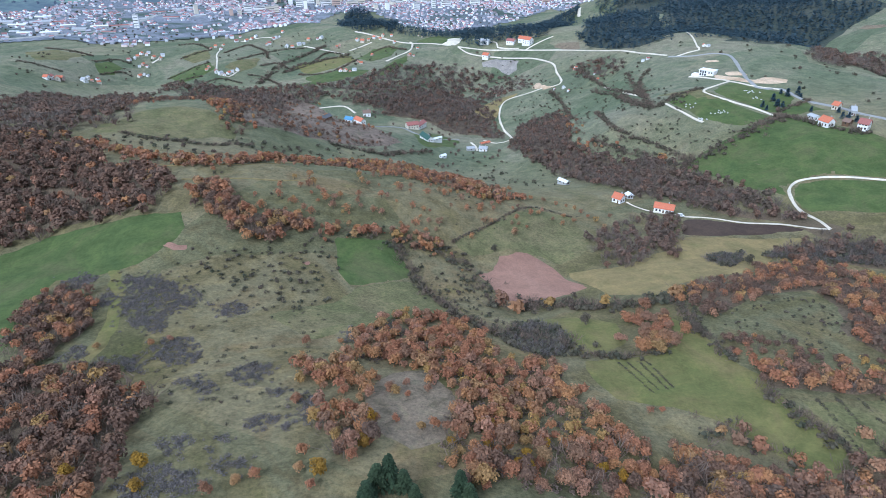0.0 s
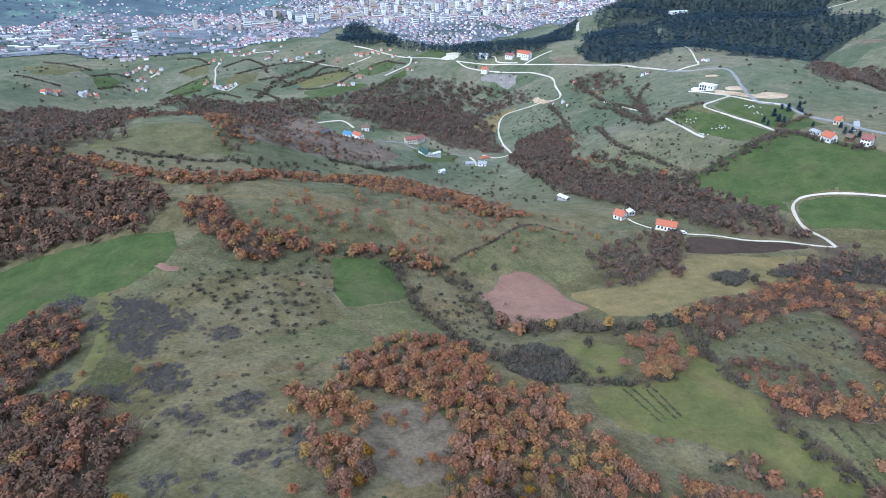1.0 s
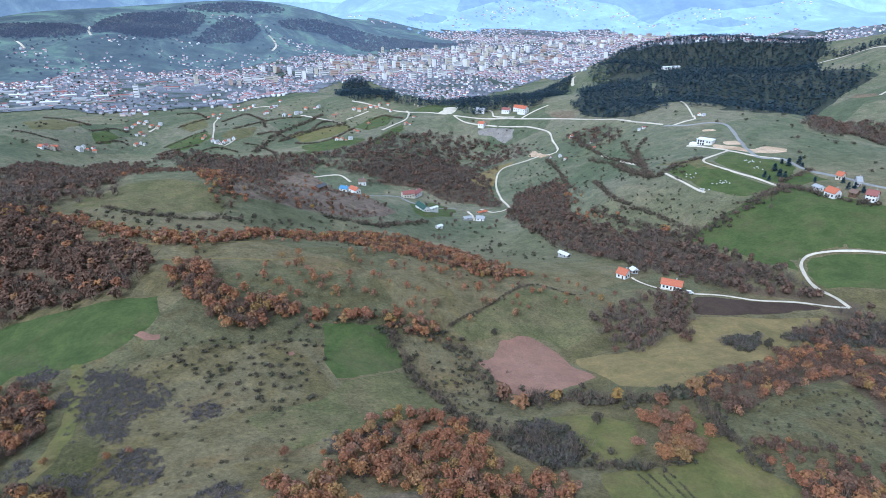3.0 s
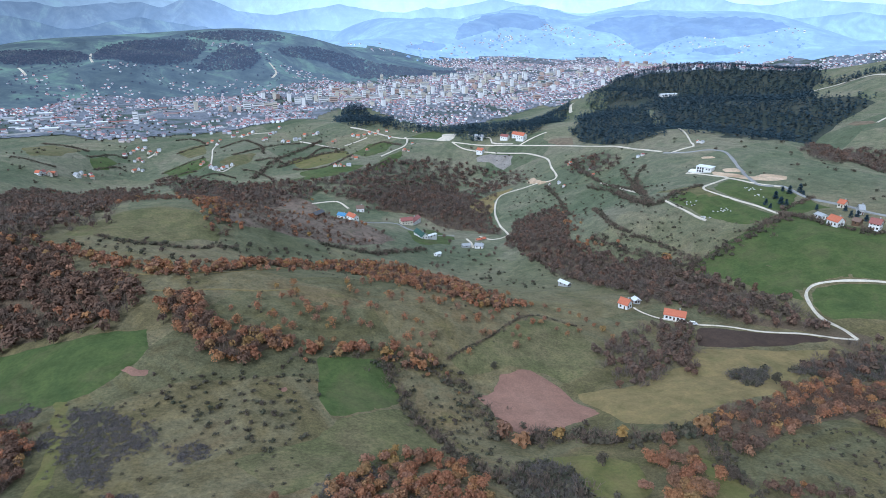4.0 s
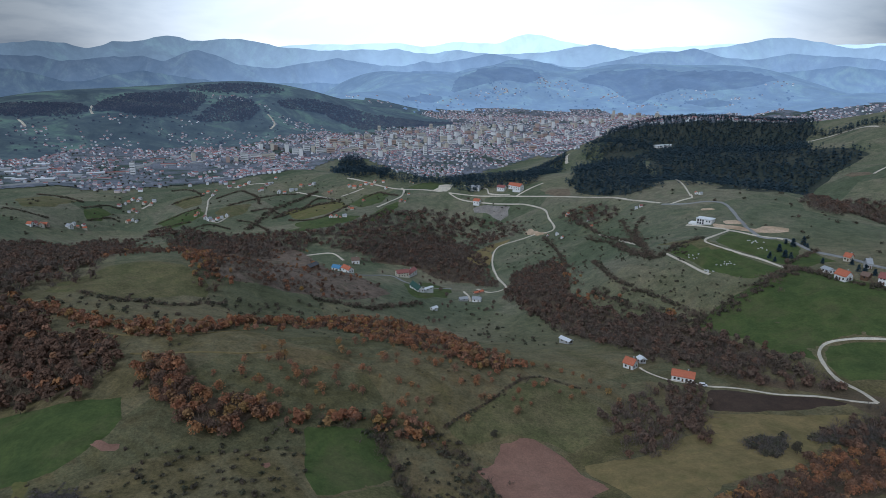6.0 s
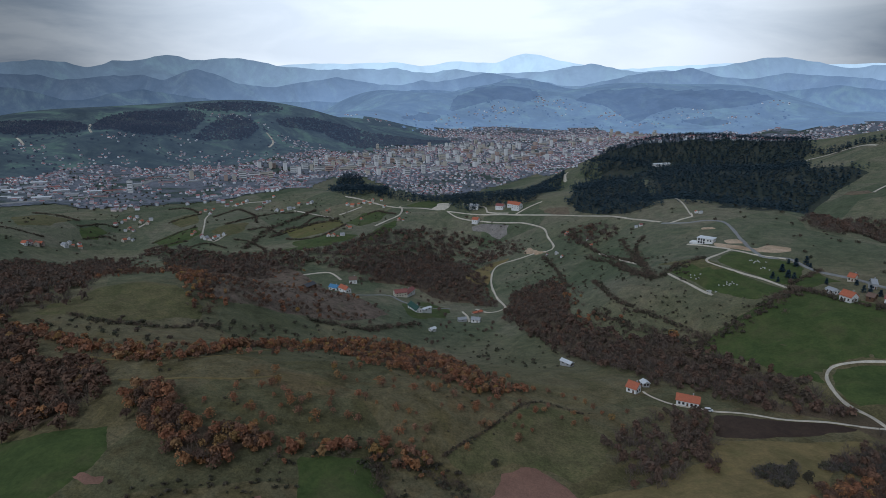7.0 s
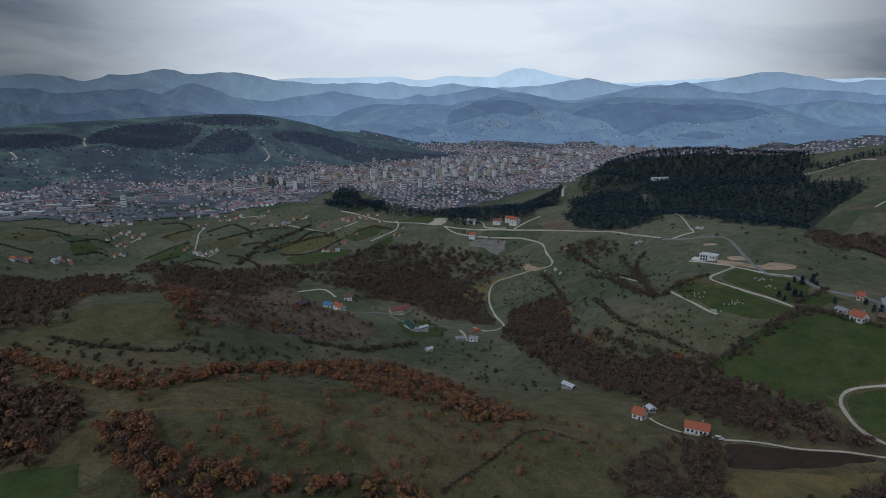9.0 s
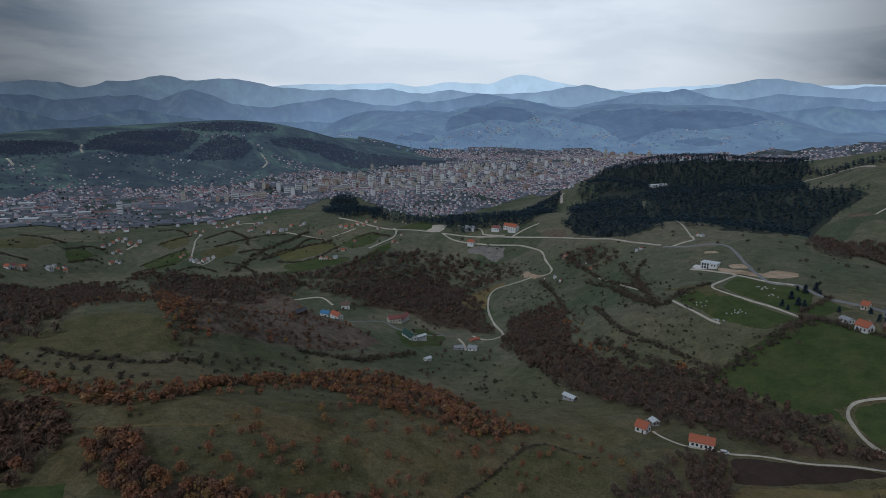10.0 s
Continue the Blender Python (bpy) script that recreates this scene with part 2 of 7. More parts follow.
# ================= the ground =================
# Hills as (x, y, height, radius); the near slopes stand on a base of -140 m.
VALLEY_SIDES = [(0, 300, 84.6, 550), (1200, 1500, 135.7, 550), (-1800, 3300, 173, 550), (-1200, -300, 98.8, 550), (1800, 300, 52, 550), (-600, 3300, 145.1, 550), (-3000, 3300, 257.9, 550), (-1800, 900, 139, 550), (1200, -300, 116.8, 550), (2400, 1500, 193, 550), (0, 1500, 77.3, 550), (-1200, 2100, -32.3, 550), (0, 2700, -75.6, 550), (-2400, -300, 176.2, 550), (-600, -300, 170.9, 550), (1200, 900, 130.3, 550), (2400, -300, 167.8, 550), (-1800, 2700, -49.2, 550), (-2400, 4500, -21.8, 550), (0, 3900, -25, 550), (-1200, 3900, 112.1, 550), (-1200, 4500, -66.4, 550), (-1200, 900, 68.8, 550), (600, -300, 88.9, 550)]
BROAD_HILLS = [(-250, 1950, -28.4, 260), (500, 700, 65.9, 260), (0, 700, -37.5, 260), (-500, 450, 55.3, 260), (250, 1450, 66.4, 260), (1000, 950, -33.3, 260), (1750, 2200, 75.4, 260), (-500, 3450, 43.8, 260), (-1000, 2950, -9.1, 260), (0, 3450, -43.5, 260), (500, 2950, 36.2, 260), (-750, -50, -40.4, 260), (250, 1950, -70.1, 260), (1500, 1450, -27.1, 260), (750, 1700, 39.8, 260), (0, 2450, 40, 260), (-1500, 2200, 22.1, 260), (500, 200, -24.2, 260), (250, -300, 25.6, 260), (1500, 2700, -20, 260), (500, 1200, -36.1, 260), (1250, 1700, -34.7, 260), (-500, 950, -16.1, 260), (-1500, 2950, -20, 260), (-750, 2700, -24.4, 260)]
SPURS = [(-200, 500, 9.5, 115), (300, 600, 24.8, 115), (500, 700, -36.8, 115), (100, 400, -8.7, 115), (0, 700, 6.3, 115), (300, 900, 18.4, 115), (-300, 200, -15.5, 115), (0, 0, 18.4, 115), (0, 900, -29.1, 115), (-500, 600, -21.3, 115), (800, 1000, 18.4, 115), (600, 900, -24.8, 115), (-200, 1300, 12.6, 115), (300, 1300, -19.1, 115), (600, 1200, 17.2, 115), (200, 1100, 21.6, 115), (-300, 0, -9.6, 115), (0, 200, -8.6, 115), (0, 600, -21.9, 115), (-400, 500, -9.5, 115), (300, 100, 11.1, 115), (-100, 400, 13.5, 115), (-200, 700, 16.7, 115), (300, 1200, -17.8, 115)]
SHOULDERS = [(800, 1300, -19.7, 130), (800, 300, 8.6, 130), (600, 1200, 16.3, 130), (400, 1300, -5.5, 130), (600, 1000, -9.6, 130), (800, 900, 11, 130), (-100, 1100, -5, 130), (500, 600, -10.5, 130), (200, 600, 3.9, 130), (200, 1100, 9.9, 130), (-200, 1300, 3.8, 130), (-500, 600, -6.4, 130), (-600, 1200, 3.6, 130), (0, 500, -4.9, 130), (-200, 600, 5, 130), (200, 200, 1.6, 130), (100, 900, -7.1, 130), (400, 900, 5.2, 130), (700, 600, 6.9, 130), (800, 1200, -10.5, 130), (300, 0, -3.3, 130), (300, 1200, -7.6, 130), (-100, 800, 3.9, 130), (500, 400, 3.2, 130)]
KNOLLS = [(-90, 330, 8.3, 58), (10, 230, -8.8, 58), (-190, 230, -6.3, 58), (-40, 80, 2.1, 58), (360, 580, -8.6, 58), (-140, 430, -3.7, 58), (60, 530, -4.6, 58), (210, 580, 7.5, 58), (160, 180, 6.4, 58), (10, 380, 8.5, 58), (-190, 530, 9, 58), (360, 430, 5.4, 58), (110, 80, -6.7, 58), (210, 280, -4, 58), (-140, 130, -3, 58), (10, 130, 5.3, 58), (-90, 280, 6.3, 58), (-90, 580, 3, 58), (310, 530, -5.6, 58), (310, 430, 5.1, 58), (110, 530, -4.6, 58), (-90, 430, -5.2, 58), (-240, 230, -5.8, 58), (360, 230, -3.1, 58)]
HUMMOCKS = [(35, 255, -3.7, 38), (105, 220, 5.2, 38), (0, 325, 5, 38), (-175, 500, 6.9, 38), (-105, 465, -3.4, 38), (70, 115, -3.2, 38), (0, 185, 1.9, 38), (-210, 255, -7.7, 38), (-140, 290, 4.3, 38), (-70, 255, -3.1, 38), (350, 605, -3.1, 38), (245, 605, 4.8, 38), (210, 290, -2.9, 38), (280, 570, -3.8, 38), (105, 395, 3.7, 38), (175, 430, -3.2, 38), (245, 465, 4.5, 38), (280, 535, -3.4, 38), (175, 535, -3.9, 38), (140, 570, 2.9, 38), (70, 605, -3.4, 38), (70, 290, -2.8, 38), (-210, 430, -2, 38), (140, 185, -2.4, 38)]

# the land past the hamlet: the wooded gully, the farm slopes, the town in its valley and the hills round it
FAR_HILLS_A = [(-440, 300, 159.6, 600), (180, 300, 105.6, 600), (800, 1540, 46.7, 600), (1420, 1540, 216.4, 600), (-1060, 2160, 82.3, 600), (1420, 2160, -78.3, 600), (-1680, 2780, 76.7, 600), (-1060, 2780, 89.1, 600), (-440, 2780, -349.5, 600), (-2300, 3400, 41.7, 600), (-1680, 3400, -6.2, 600), (-1060, 3400, 75.2, 600), (2040, 3400, 56.3, 600), (2660, 3400, 46.5, 600), (-3540, 4020, 39.4, 600), (-2920, 4020, -51.1, 600), (-440, 4020, 40.4, 600), (180, 4020, 67.2, 600), (2040, 4020, 45.2, 600), (3280, 4020, -62.2, 600), (3900, 4020, 65.2, 600), (-4160, 4640, 122.7, 600), (-3540, 4640, 29.8, 600), (-440, 4640, 44.9, 600)]
FAR_HILLS_B = [(180, 4640, 31.1, 600), (800, 4640, 48.5, 600), (1420, 4640, 105.3, 600), (2040, 4640, 74.9, 600), (3900, 4640, 49.2, 600), (4520, 4640, 88.6, 600), (-4780, 5260, 77.9, 600), (-3540, 5260, 26.7, 600), (-2920, 5260, 17.7, 600), (-2300, 5260, 18.5, 600), (-1680, 5260, 16, 600), (-1060, 5260, 32, 600), (-440, 5260, 46.2, 600), (180, 5260, 34.8, 600), (800, 5260, 32.3, 600), (1420, 5260, 29.2, 600), (2040, 5260, 27.2, 600), (2660, 5260, 18.4, 600), (3280, 5260, 23.7, 600), (3900, 5260, 34.5, 600), (4520, 5260, -62.1, 600), (5140, 5260, 115.8, 600), (-5400, 5880, 135.9, 600), (-4780, 5880, -41.7, 600)]
FAR_HILLS_C = [(-3540, 5880, 36.2, 600), (-2920, 5880, 31.4, 600), (-2300, 5880, 46.8, 600), (-1680, 5880, 37.4, 600), (-1060, 5880, 26.3, 600), (2040, 5880, 7.9, 600), (2660, 5880, 27.6, 600), (3280, 5880, 28.9, 600), (3900, 5880, 58.5, 600), (4520, 5880, -26.6, 600), (5140, 5880, 78.5, 600), (-5400, 6500, 72.4, 600), (-4160, 6500, 59.7, 600), (-3540, 6500, 34.4, 600), (-2920, 6500, 15.2, 600), (-2300, 6500, 22.6, 600), (-1680, 6500, 22, 600), (-1060, 6500, 29.1, 600), (-440, 6500, 40.1, 600), (180, 6500, 46.7, 600), (800, 6500, 46.1, 600), (1420, 6500, 41.4, 600), (2040, 6500, 41.6, 600), (2660, 6500, 29.9, 600)]
FAR_HILLS_D = [(3280, 6500, 17.5, 600), (3900, 6500, 43.7, 600), (5140, 6500, 77.7, 600), (-250, 500, 32.1, 280), (40, 500, -167.2, 280), (330, 500, 38.2, 280), (-540, 790, -138.4, 280), (1200, 1080, -82.7, 280), (910, 1370, 74, 280), (1490, 1370, -277.1, 280), (910, 1660, 41.1, 280), (-1700, 2240, -74.9, 280), (-1410, 2240, 74.9, 280), (-540, 2240, 83.7, 280), (-250, 2240, 97.1, 280), (40, 2240, -224.7, 280), (330, 2240, 80, 280), (2070, 2240, -61.2, 280), (-1700, 2530, 71.4, 280), (-1120, 2530, -98.1, 280), (-830, 2530, 144.2, 280), (-250, 2530, 53.8, 280), (40, 2530, 203.2, 280), (1780, 2530, 70.6, 280)]
FAR_HILLS_E = [(-1700, 2820, -90.5, 280), (-1410, 2820, 117.6, 280), (-830, 2820, 58.1, 280), (910, 2820, 73.8, 280), (1490, 2820, 64.6, 280), (1780, 2820, 50.8, 280), (2070, 2820, 56.1, 280), (-1700, 3110, -78.6, 280), (-830, 3110, 120.9, 280), (-540, 3110, 170.1, 280), (-250, 3110, 126, 280), (330, 3110, 109.5, 280), (620, 3110, -47.9, 280), (1490, 3110, -78.6, 280), (2070, 3110, 27, 280), (-1120, 3400, 57.2, 280), (-830, 3400, -38.2, 280), (-540, 3400, -57, 280), (-250, 3400, -53, 280), (40, 3400, 29, 280), (910, 3400, 48.7, 280), (2070, 3400, -53.5, 280), (-1120, 3690, -39.1, 280), (-830, 3690, -122.6, 280)]
FAR_HILLS_F = [(-540, 3690, 209.9, 280), (-250, 3690, 55.2, 280), (40, 3690, -42.5, 280), (620, 3690, -22.8, 280), (910, 3690, -61.6, 280), (1490, 3690, -17.3, 280), (-1410, 3980, -41.9, 280), (-1120, 3980, 74.9, 280), (-830, 3980, 63.3, 280), (-540, 3980, -132.9, 280), (620, 3980, 24.7, 280), (2070, 3980, 56.7, 280), (-1700, 4270, 31.3, 280), (-1410, 4270, -39.6, 280), (-1120, 4270, 54.6, 280), (-830, 4270, -52.8, 280), (-540, 4270, -110.8, 280), (-250, 4270, 141.2, 280), (330, 4270, 44.3, 280), (1200, 4270, 34.7, 280), (1780, 4270, 35.9, 280), (2070, 4270, 28.3, 280), (-1410, 4560, -24.8, 280), (-1120, 4560, -43.2, 280)]
FAR_HILLS_G = [(-830, 4560, -43.4, 280), (-540, 4560, 110.4, 280), (-250, 4560, 37.8, 280), (40, 4560, -138.3, 280), (330, 4560, 77.9, 280), (620, 4560, 64.5, 280), (910, 4560, -59.5, 280), (1200, 4560, 63.3, 280), (50, 480, 83.7, 150), (200, 480, -70, 150), (350, 480, 85.7, 150), (500, 480, -61.3, 150), (50, 630, -106.3, 150), (800, 630, 71.1, 150), (-700, 780, 102.7, 150), (650, 780, -36.6, 150), (800, 930, 81.2, 150), (950, 930, -169.4, 150), (-850, 1080, 11.1, 150), (650, 1080, -69.3, 150), (800, 1080, 49.6, 150), (950, 1230, 67, 150), (650, 1380, 29.5, 150), (800, 1380, -153.7, 150)]
FAR_HILLS_H = [(950, 1380, 45.3, 150), (200, 1530, -69.8, 150), (500, 1530, -73.1, 150), (500, 1680, 60.8, 150), (950, 1680, -57.8, 150), (-700, 1830, -20, 150), (-550, 1830, 28.9, 150), (-1000, 1980, -28.7, 150), (-400, 1980, -43.4, 150), (-250, 1980, 58.7, 150), (50, 1980, 14.1, 150), (-700, 2130, -31.9, 150), (-550, 2130, 21.8, 150), (-400, 2130, -26.2, 150), (-250, 2130, 25.7, 150), (50, 2130, 98.6, 150), (-1000, 2280, 37.5, 150), (-850, 2280, -57.3, 150), (-550, 2280, -39.6, 150), (50, 2280, 15.6, 150), (200, 2280, 12.9, 150), (-225, 560, 39.4, 85), (200, 560, 49.4, 85), (625, 560, 49.9, 85)]
FAR_HILLS_I = [(-55, 645, 49.4, 85), (115, 645, 41.6, 85), (-395, 730, 23.5, 85), (285, 730, 33.9, 85), (625, 730, -87.1, 85), (200, 815, 15.4, 85), (370, 815, -37.1, 85), (455, 815, 57.4, 85), (540, 815, -21.9, 85), (625, 815, 53.7, 85), (200, 900, -13.6, 85), (370, 900, 64.4, 85), (455, 900, -60.5, 85), (30, 985, -59.9, 85), (370, 985, -23.9, 85), (-650, 1070, 34.8, 85), (-480, 1070, -49.8, 85), (-395, 1070, 71.1, 85), (-310, 1070, -40.3, 85), (-140, 1240, -36.6, 85), (-140, 1325, 37.8, 85), (-310, 1495, 24.9, 85), (200, 1495, 38.2, 85), (370, 1495, 74.4, 85)]
FAR_HILLS = FAR_HILLS_A + FAR_HILLS_B + FAR_HILLS_C + FAR_HILLS_D + FAR_HILLS_E + FAR_HILLS_F + FAR_HILLS_G + FAR_HILLS_H + FAR_HILLS_I


def relief(x, y):
    z, beyond = np.full(np.broadcast(x, y).shape, -140.0), np.full(np.broadcast(x, y).shape, -85.0)
    for group in (VALLEY_SIDES, BROAD_HILLS, SPURS, SHOULDERS, KNOLLS, HUMMOCKS):
        for cx, cy, h, r in group:
            z = z + h * np.exp(-((x - cx) ** 2 + (y - cy) ** 2) / (2.0 * r * r))
    for cx, cy, h, r in FAR_HILLS:
        beyond = beyond + h * np.exp(-((x - cx) ** 2 + (y - cy) ** 2) / (2.0 * r * r))
    w = np.clip((y - 480) / 160.0, 0, 1)
    w = w * w * (3 - 2 * w)
    z = z * (1 - w) + beyond * w
    near = np.exp(-((x / 600.0) ** 2 + ((y - 250) / 500.0) ** 2))
    z = z + near * 0.5 * (np.sin(x * 0.17 + 1.3 * np.sin(y * 0.05)) + np.sin(y * 0.15 + 1.7 * np.sin(x * 0.04)))
    return z


def stretched(stops):
    out = []
    for (a, b, step) in stops:
        out += list(np.arange(a, b, step))
    return np.array(out)


GX = stretched([(-5200, -2400, 100), (-2400, -1200, 40), (-1200, -500, 14), (-500, -260, 7), (-260, 400, 5), (400, 700, 8), (700, 1400, 16), (1400, 2600, 40), (2600, 5300, 100)])
GY = stretched([(-900, -100, 50), (-100, 60, 10), (60, 420, 4.5), (420, 760, 6), (760, 1500, 10), (1500, 2600, 25), (2600, 4960, 60)])
GZ = relief(GX[None, :], GY[:, None])


def gz(x, y):
    """Height of the ground sheet, on its own triangles."""
    x, y = np.asarray(x, float), np.asarray(y, float)
    i = np.clip(np.searchsorted(GX, x) - 1, 0, len(GX) - 2)
    j = np.clip(np.searchsorted(GY, y) - 1, 0, len(GY) - 2)
    u, v = (x - GX[i]) / (GX[i + 1] - GX[i]), (y - GY[j]) / (GY[j + 1] - GY[j])
    a, b, c, d = GZ[j, i], GZ[j, i + 1], GZ[j + 1, i], GZ[j + 1, i + 1]
    return np.where(u >= v, a + u * (b - a) + v * (d - b), a + v * (c - a) + u * (d - c))


nx, ny = len(GX), len(GY)
gv = np.stack([np.tile(GX, ny), np.repeat(GY, nx), GZ.ravel()], -1)
cell = (np.arange(ny - 1)[:, None] * nx + np.arange(nx - 1)[None, :]).ravel()
gf = np.concatenate([np.stack([cell, cell + 1, cell + nx + 1], -1), np.stack([cell, cell + nx + 1, cell + nx], -1)])
ground = tagged(new("ground", arrays("ground", gv, gf, M_GROUND, smooth=True)), "rough grey-green hill pasture falling to a wide valley", "ground", kind="structure")


def inside(poly, x, y):
    p = np.asarray(poly, float)
    q = np.roll(p, -1, 0)
    hit = np.zeros(np.shape(x), bool)
    for (ax, ay), (bx, by) in zip(p, q):
        cross = ((ay > y) != (by > y)) & (x < (bx - ax) * (y - ay) / (by - ay + 1e-9) + ax)
        hit ^= cross
    return hit


def rounded(points, closed, step):
    """Points along a smooth line through the given ones."""
    p = np.asarray(points, float)
    n = len(p)
    out = []
    for k in range(n if closed else n - 1):
        if closed:
            a, b, c, d = p[k - 1], p[k], p[(k + 1) % n], p[(k + 2) % n]
        else:
            a, b, c, d = p[max(k - 1, 0)], p[k], p[k + 1], p[min(k + 2, n - 1)]
        m = max(2, int(np.linalg.norm(c - b) / step))
        for s in np.arange(m) / m:
            out.append(0.5 * (2 * b + (c - a) * s + (2 * a - 5 * b + 4 * c - d) * s * s + (3 * b - a - 3 * c + d) * s ** 3))
    if not closed:
        out.append(p[-1])
    return np.array(out)


def ragged(x, y, size):
    """A soft uneven pattern between about -1 and 1, for clearings and ragged edges."""
    a = np.sin(x / size + 1.9 * np.sin(y / size * 0.7)) + np.sin(y / size * 1.3 + 1.7 * np.sin(x / size * 0.8))
    return 0.5 * (a * 0.7 + np.sin((x + y) / size * 2.3) * 0.6)


def bounded(outline, step):
    """Points along straight boundaries with slightly cut corners."""
    p = np.asarray(outline, float)
    out = []
    for a, b in zip(p, np.roll(p, -1, 0)):
        n = max(3, int(np.linalg.norm(b - a) / step))
        out += [a + (b - a) * s for s in np.linspace(0.0, 1.0, n, endpoint=False) * 0.94 + 0.03]
    return np.array(out)


def field(name, outline, mat, label, lift=0.15, step=3.0):
    """A parcel laid over the ground: a grid trimmed to its outline."""
    edge = bounded(outline, step)
    edge = edge + np.column_stack([ragged(edge[:, 0], edge[:, 1], step * 1.7), ragged(edge[:, 1] + 9, edge[:, 0], step * 1.7)]) * step * 0.4
    bm = bmesh.new()
    ring = [bm.verts.new((x, y, 0)) for x, y in edge]
    bm.faces.new(ring)
    lo, hi = edge.min(0), edge.max(0)
    for axis in (0, 1):
        for c in np.arange(math.ceil(lo[axis] / step) * step, hi[axis], step):
            co, no = [0, 0, 0], [0, 0, 0]
            co[axis], no[axis] = c, 1
            bmesh.ops.bisect_plane(bm, geom=bm.verts[:] + bm.edges[:] + bm.faces[:], plane_co=co, plane_no=no)
    bmesh.ops.triangulate(bm, faces=bm.faces[:])
    co = np.array([v.co[:] for v in bm.verts])
    z = gz(co[:, 0], co[:, 1]) + lift
    for v, h in zip(bm.verts, z):
        v.co.z = h - (lift + 0.01 if v.is_boundary else 0)
    for f in bm.faces:
        f.smooth = True
        if f.normal.z < 0:
            f.normal_flip()
    me = bpy.data.meshes.new(name)
    bm.to_mesh(me)
    bm.free()
    me.materials.append(mat)
    return tagged(new(name, me), label, "field", kind="structure")


def ribbon(name, line, width, mat, label, lift=0.35, step=3.0, category="road"):
    """A road or track along a line, a little raised, with banks that go into the ground."""
    p = rounded(line, False, step)
    d = np.gradient(p, axis=0)
    d /= np.linalg.norm(d, axis=1)[:, None] + 1e-9
    side = np.stack([-d[:, 1], d[:, 0]], -1)
    w = width * (1 + 0.12 * np.sin(np.arange(len(p)) * 0.9) + 0.08 * np.sin(np.arange(len(p)) * 2.3))[:, None]
    cols = []
    for off, drop in ((-0.62, -0.6), (-0.5, 0.0), (-0.17, 0.05), (0.17, 0.05), (0.5, 0.0), (0.62, -0.6)):
        q = p + side * w * off
        cols.append(np.column_stack([q, gz(q[:, 0], q[:, 1]) + lift + drop]))
    v = np.stack(cols, 1).reshape(-1, 3)
    k = np.arange(len(p) - 1)[:, None] * 6 + np.arange(5)[None, :]
    k = k.ravel()
    f = np.stack([k, k + 6, k + 7, k + 1], -1)
    return tagged(new(name, arrays(name, v, f, mat, smooth=True)), label, category, kind="structure")


field("field", [(-228, 231), (-207, 257), (-195, 265), (-171, 268), (-148, 268), (-124, 271), (-118, 258), (-120, 244), (-133, 224), (-147, 221), (-159, 221), (-160, 205), (-146, 175), (-144, 163), (-154, 141)], M_GREEN, "bright green sown field beside a russet wood")
field("field", [(-53, 269), (-40, 272), (-24, 276), (-15, 250), (-24, 240), (-40, 230), (-46, 241)], M_GREEN, "small bright green field among scrubby pasture")
field("field", [(-15, 247), (3, 220), (-18, 195), (-44, 175), (-66, 192), (-42, 215), (-37, 230), (-24, 239)], M_PASTURE, "pale green pasture below the small field")
field("field", [(28, 285), (44, 294), (56, 284), (69, 255), (52, 243), (35, 238), (28, 243), (22, 259), (16, 267), (26, 273)], M_SOIL, "freshly ploughed pinkish-brown field edged by hedges")
field("field", [(63, 276), (93, 282), (127, 305), (140, 325), (212, 319), (212, 312), (183, 299), (156, 268), (111, 248), (95, 230), (77, 243), (70, 256)], M_STRAW, "straw-coloured mown meadow beside a wooded gully")
field("field", [(5, 288), (27, 317), (55, 356), (78, 348), (85, 321), (75, 295), (61, 286), (53, 292), (35, 293), (16, 281)], M_PASTURE, "grey-green sloping pasture bounded by a dark hedge")
field("field", [(150, 352), (175, 346), (207, 334), (217, 328), (187, 327), (157, 325), (141, 330)], M_DARKSOIL, "dark brown ploughed strip below the gravel road")
field("field", [(181, 455), (278.0, 498.9), (291.1, 473.1), (312, 425), (327, 406), (305, 369), (285, 378), (266, 386), (248, 393), (236, 392), (226, 381), (223, 372), (210, 396), (193, 429)], M_GREEN, "large even green field inside a road bend", step=6)
field("field", [(237, 387), (247, 387), (264, 381), (283, 373), (302, 364), (280, 328), (264, 339), (227, 349), (225, 355), (226, 371), (230, 380)], M_GREEN, "green field enclosed by the white road loop")
field("field", [(89, 214), (96, 191), (100, 175), (105, 164), (107, 146), (112, 126), (106, 118), (96, 119), (83, 135), (70, 145), (53, 147), (47, 165), (48, 172), (73, 176), (86, 188)], M_MEADOW, "long light green meadow between hedges")
field("field", [(33, 217), (51, 216), (69, 208), (69, 191), (60, 179), (47, 177), (47, 199)], M_MEADOW, "small light green meadow behind thorn hedges")
field("field", [(111, 148), (138, 149), (148, 147), (129, 119), (120, 123), (114, 126)], M_PASTURE, "olive-green plot with rows of young trees")
field("field", [(-265.9, 1116.6), (-245.4, 1158.7), (-218.4, 1181.3), (-168.7, 1194.5), (-142.8, 1080.4), (-171.8, 1082.1), (-221.1, 1086.9)], M_MEADOW, "yellow-green sloping field on a far hillside", lift=0.8, step=12)
field("field", [(-224.7, 1017.4), (-187.7, 1013.6), (-152.0, 1014.0), (-115.4, 1007.6), (-143.7, 958.0), (-190.2, 935.0)], M_GREEN, "green field below scattered farmhouses", lift=0.8, step=12)
field("field", [(251.3, 585.0), (277.2, 611.5), (304.7, 572.6), (312.9, 551.8), (277.5, 512.2), (267.7, 536.8), (253.3, 557.6)], M_GREEN, "green enclosed plot with pale stone slabs", lift=0.4, step=6)
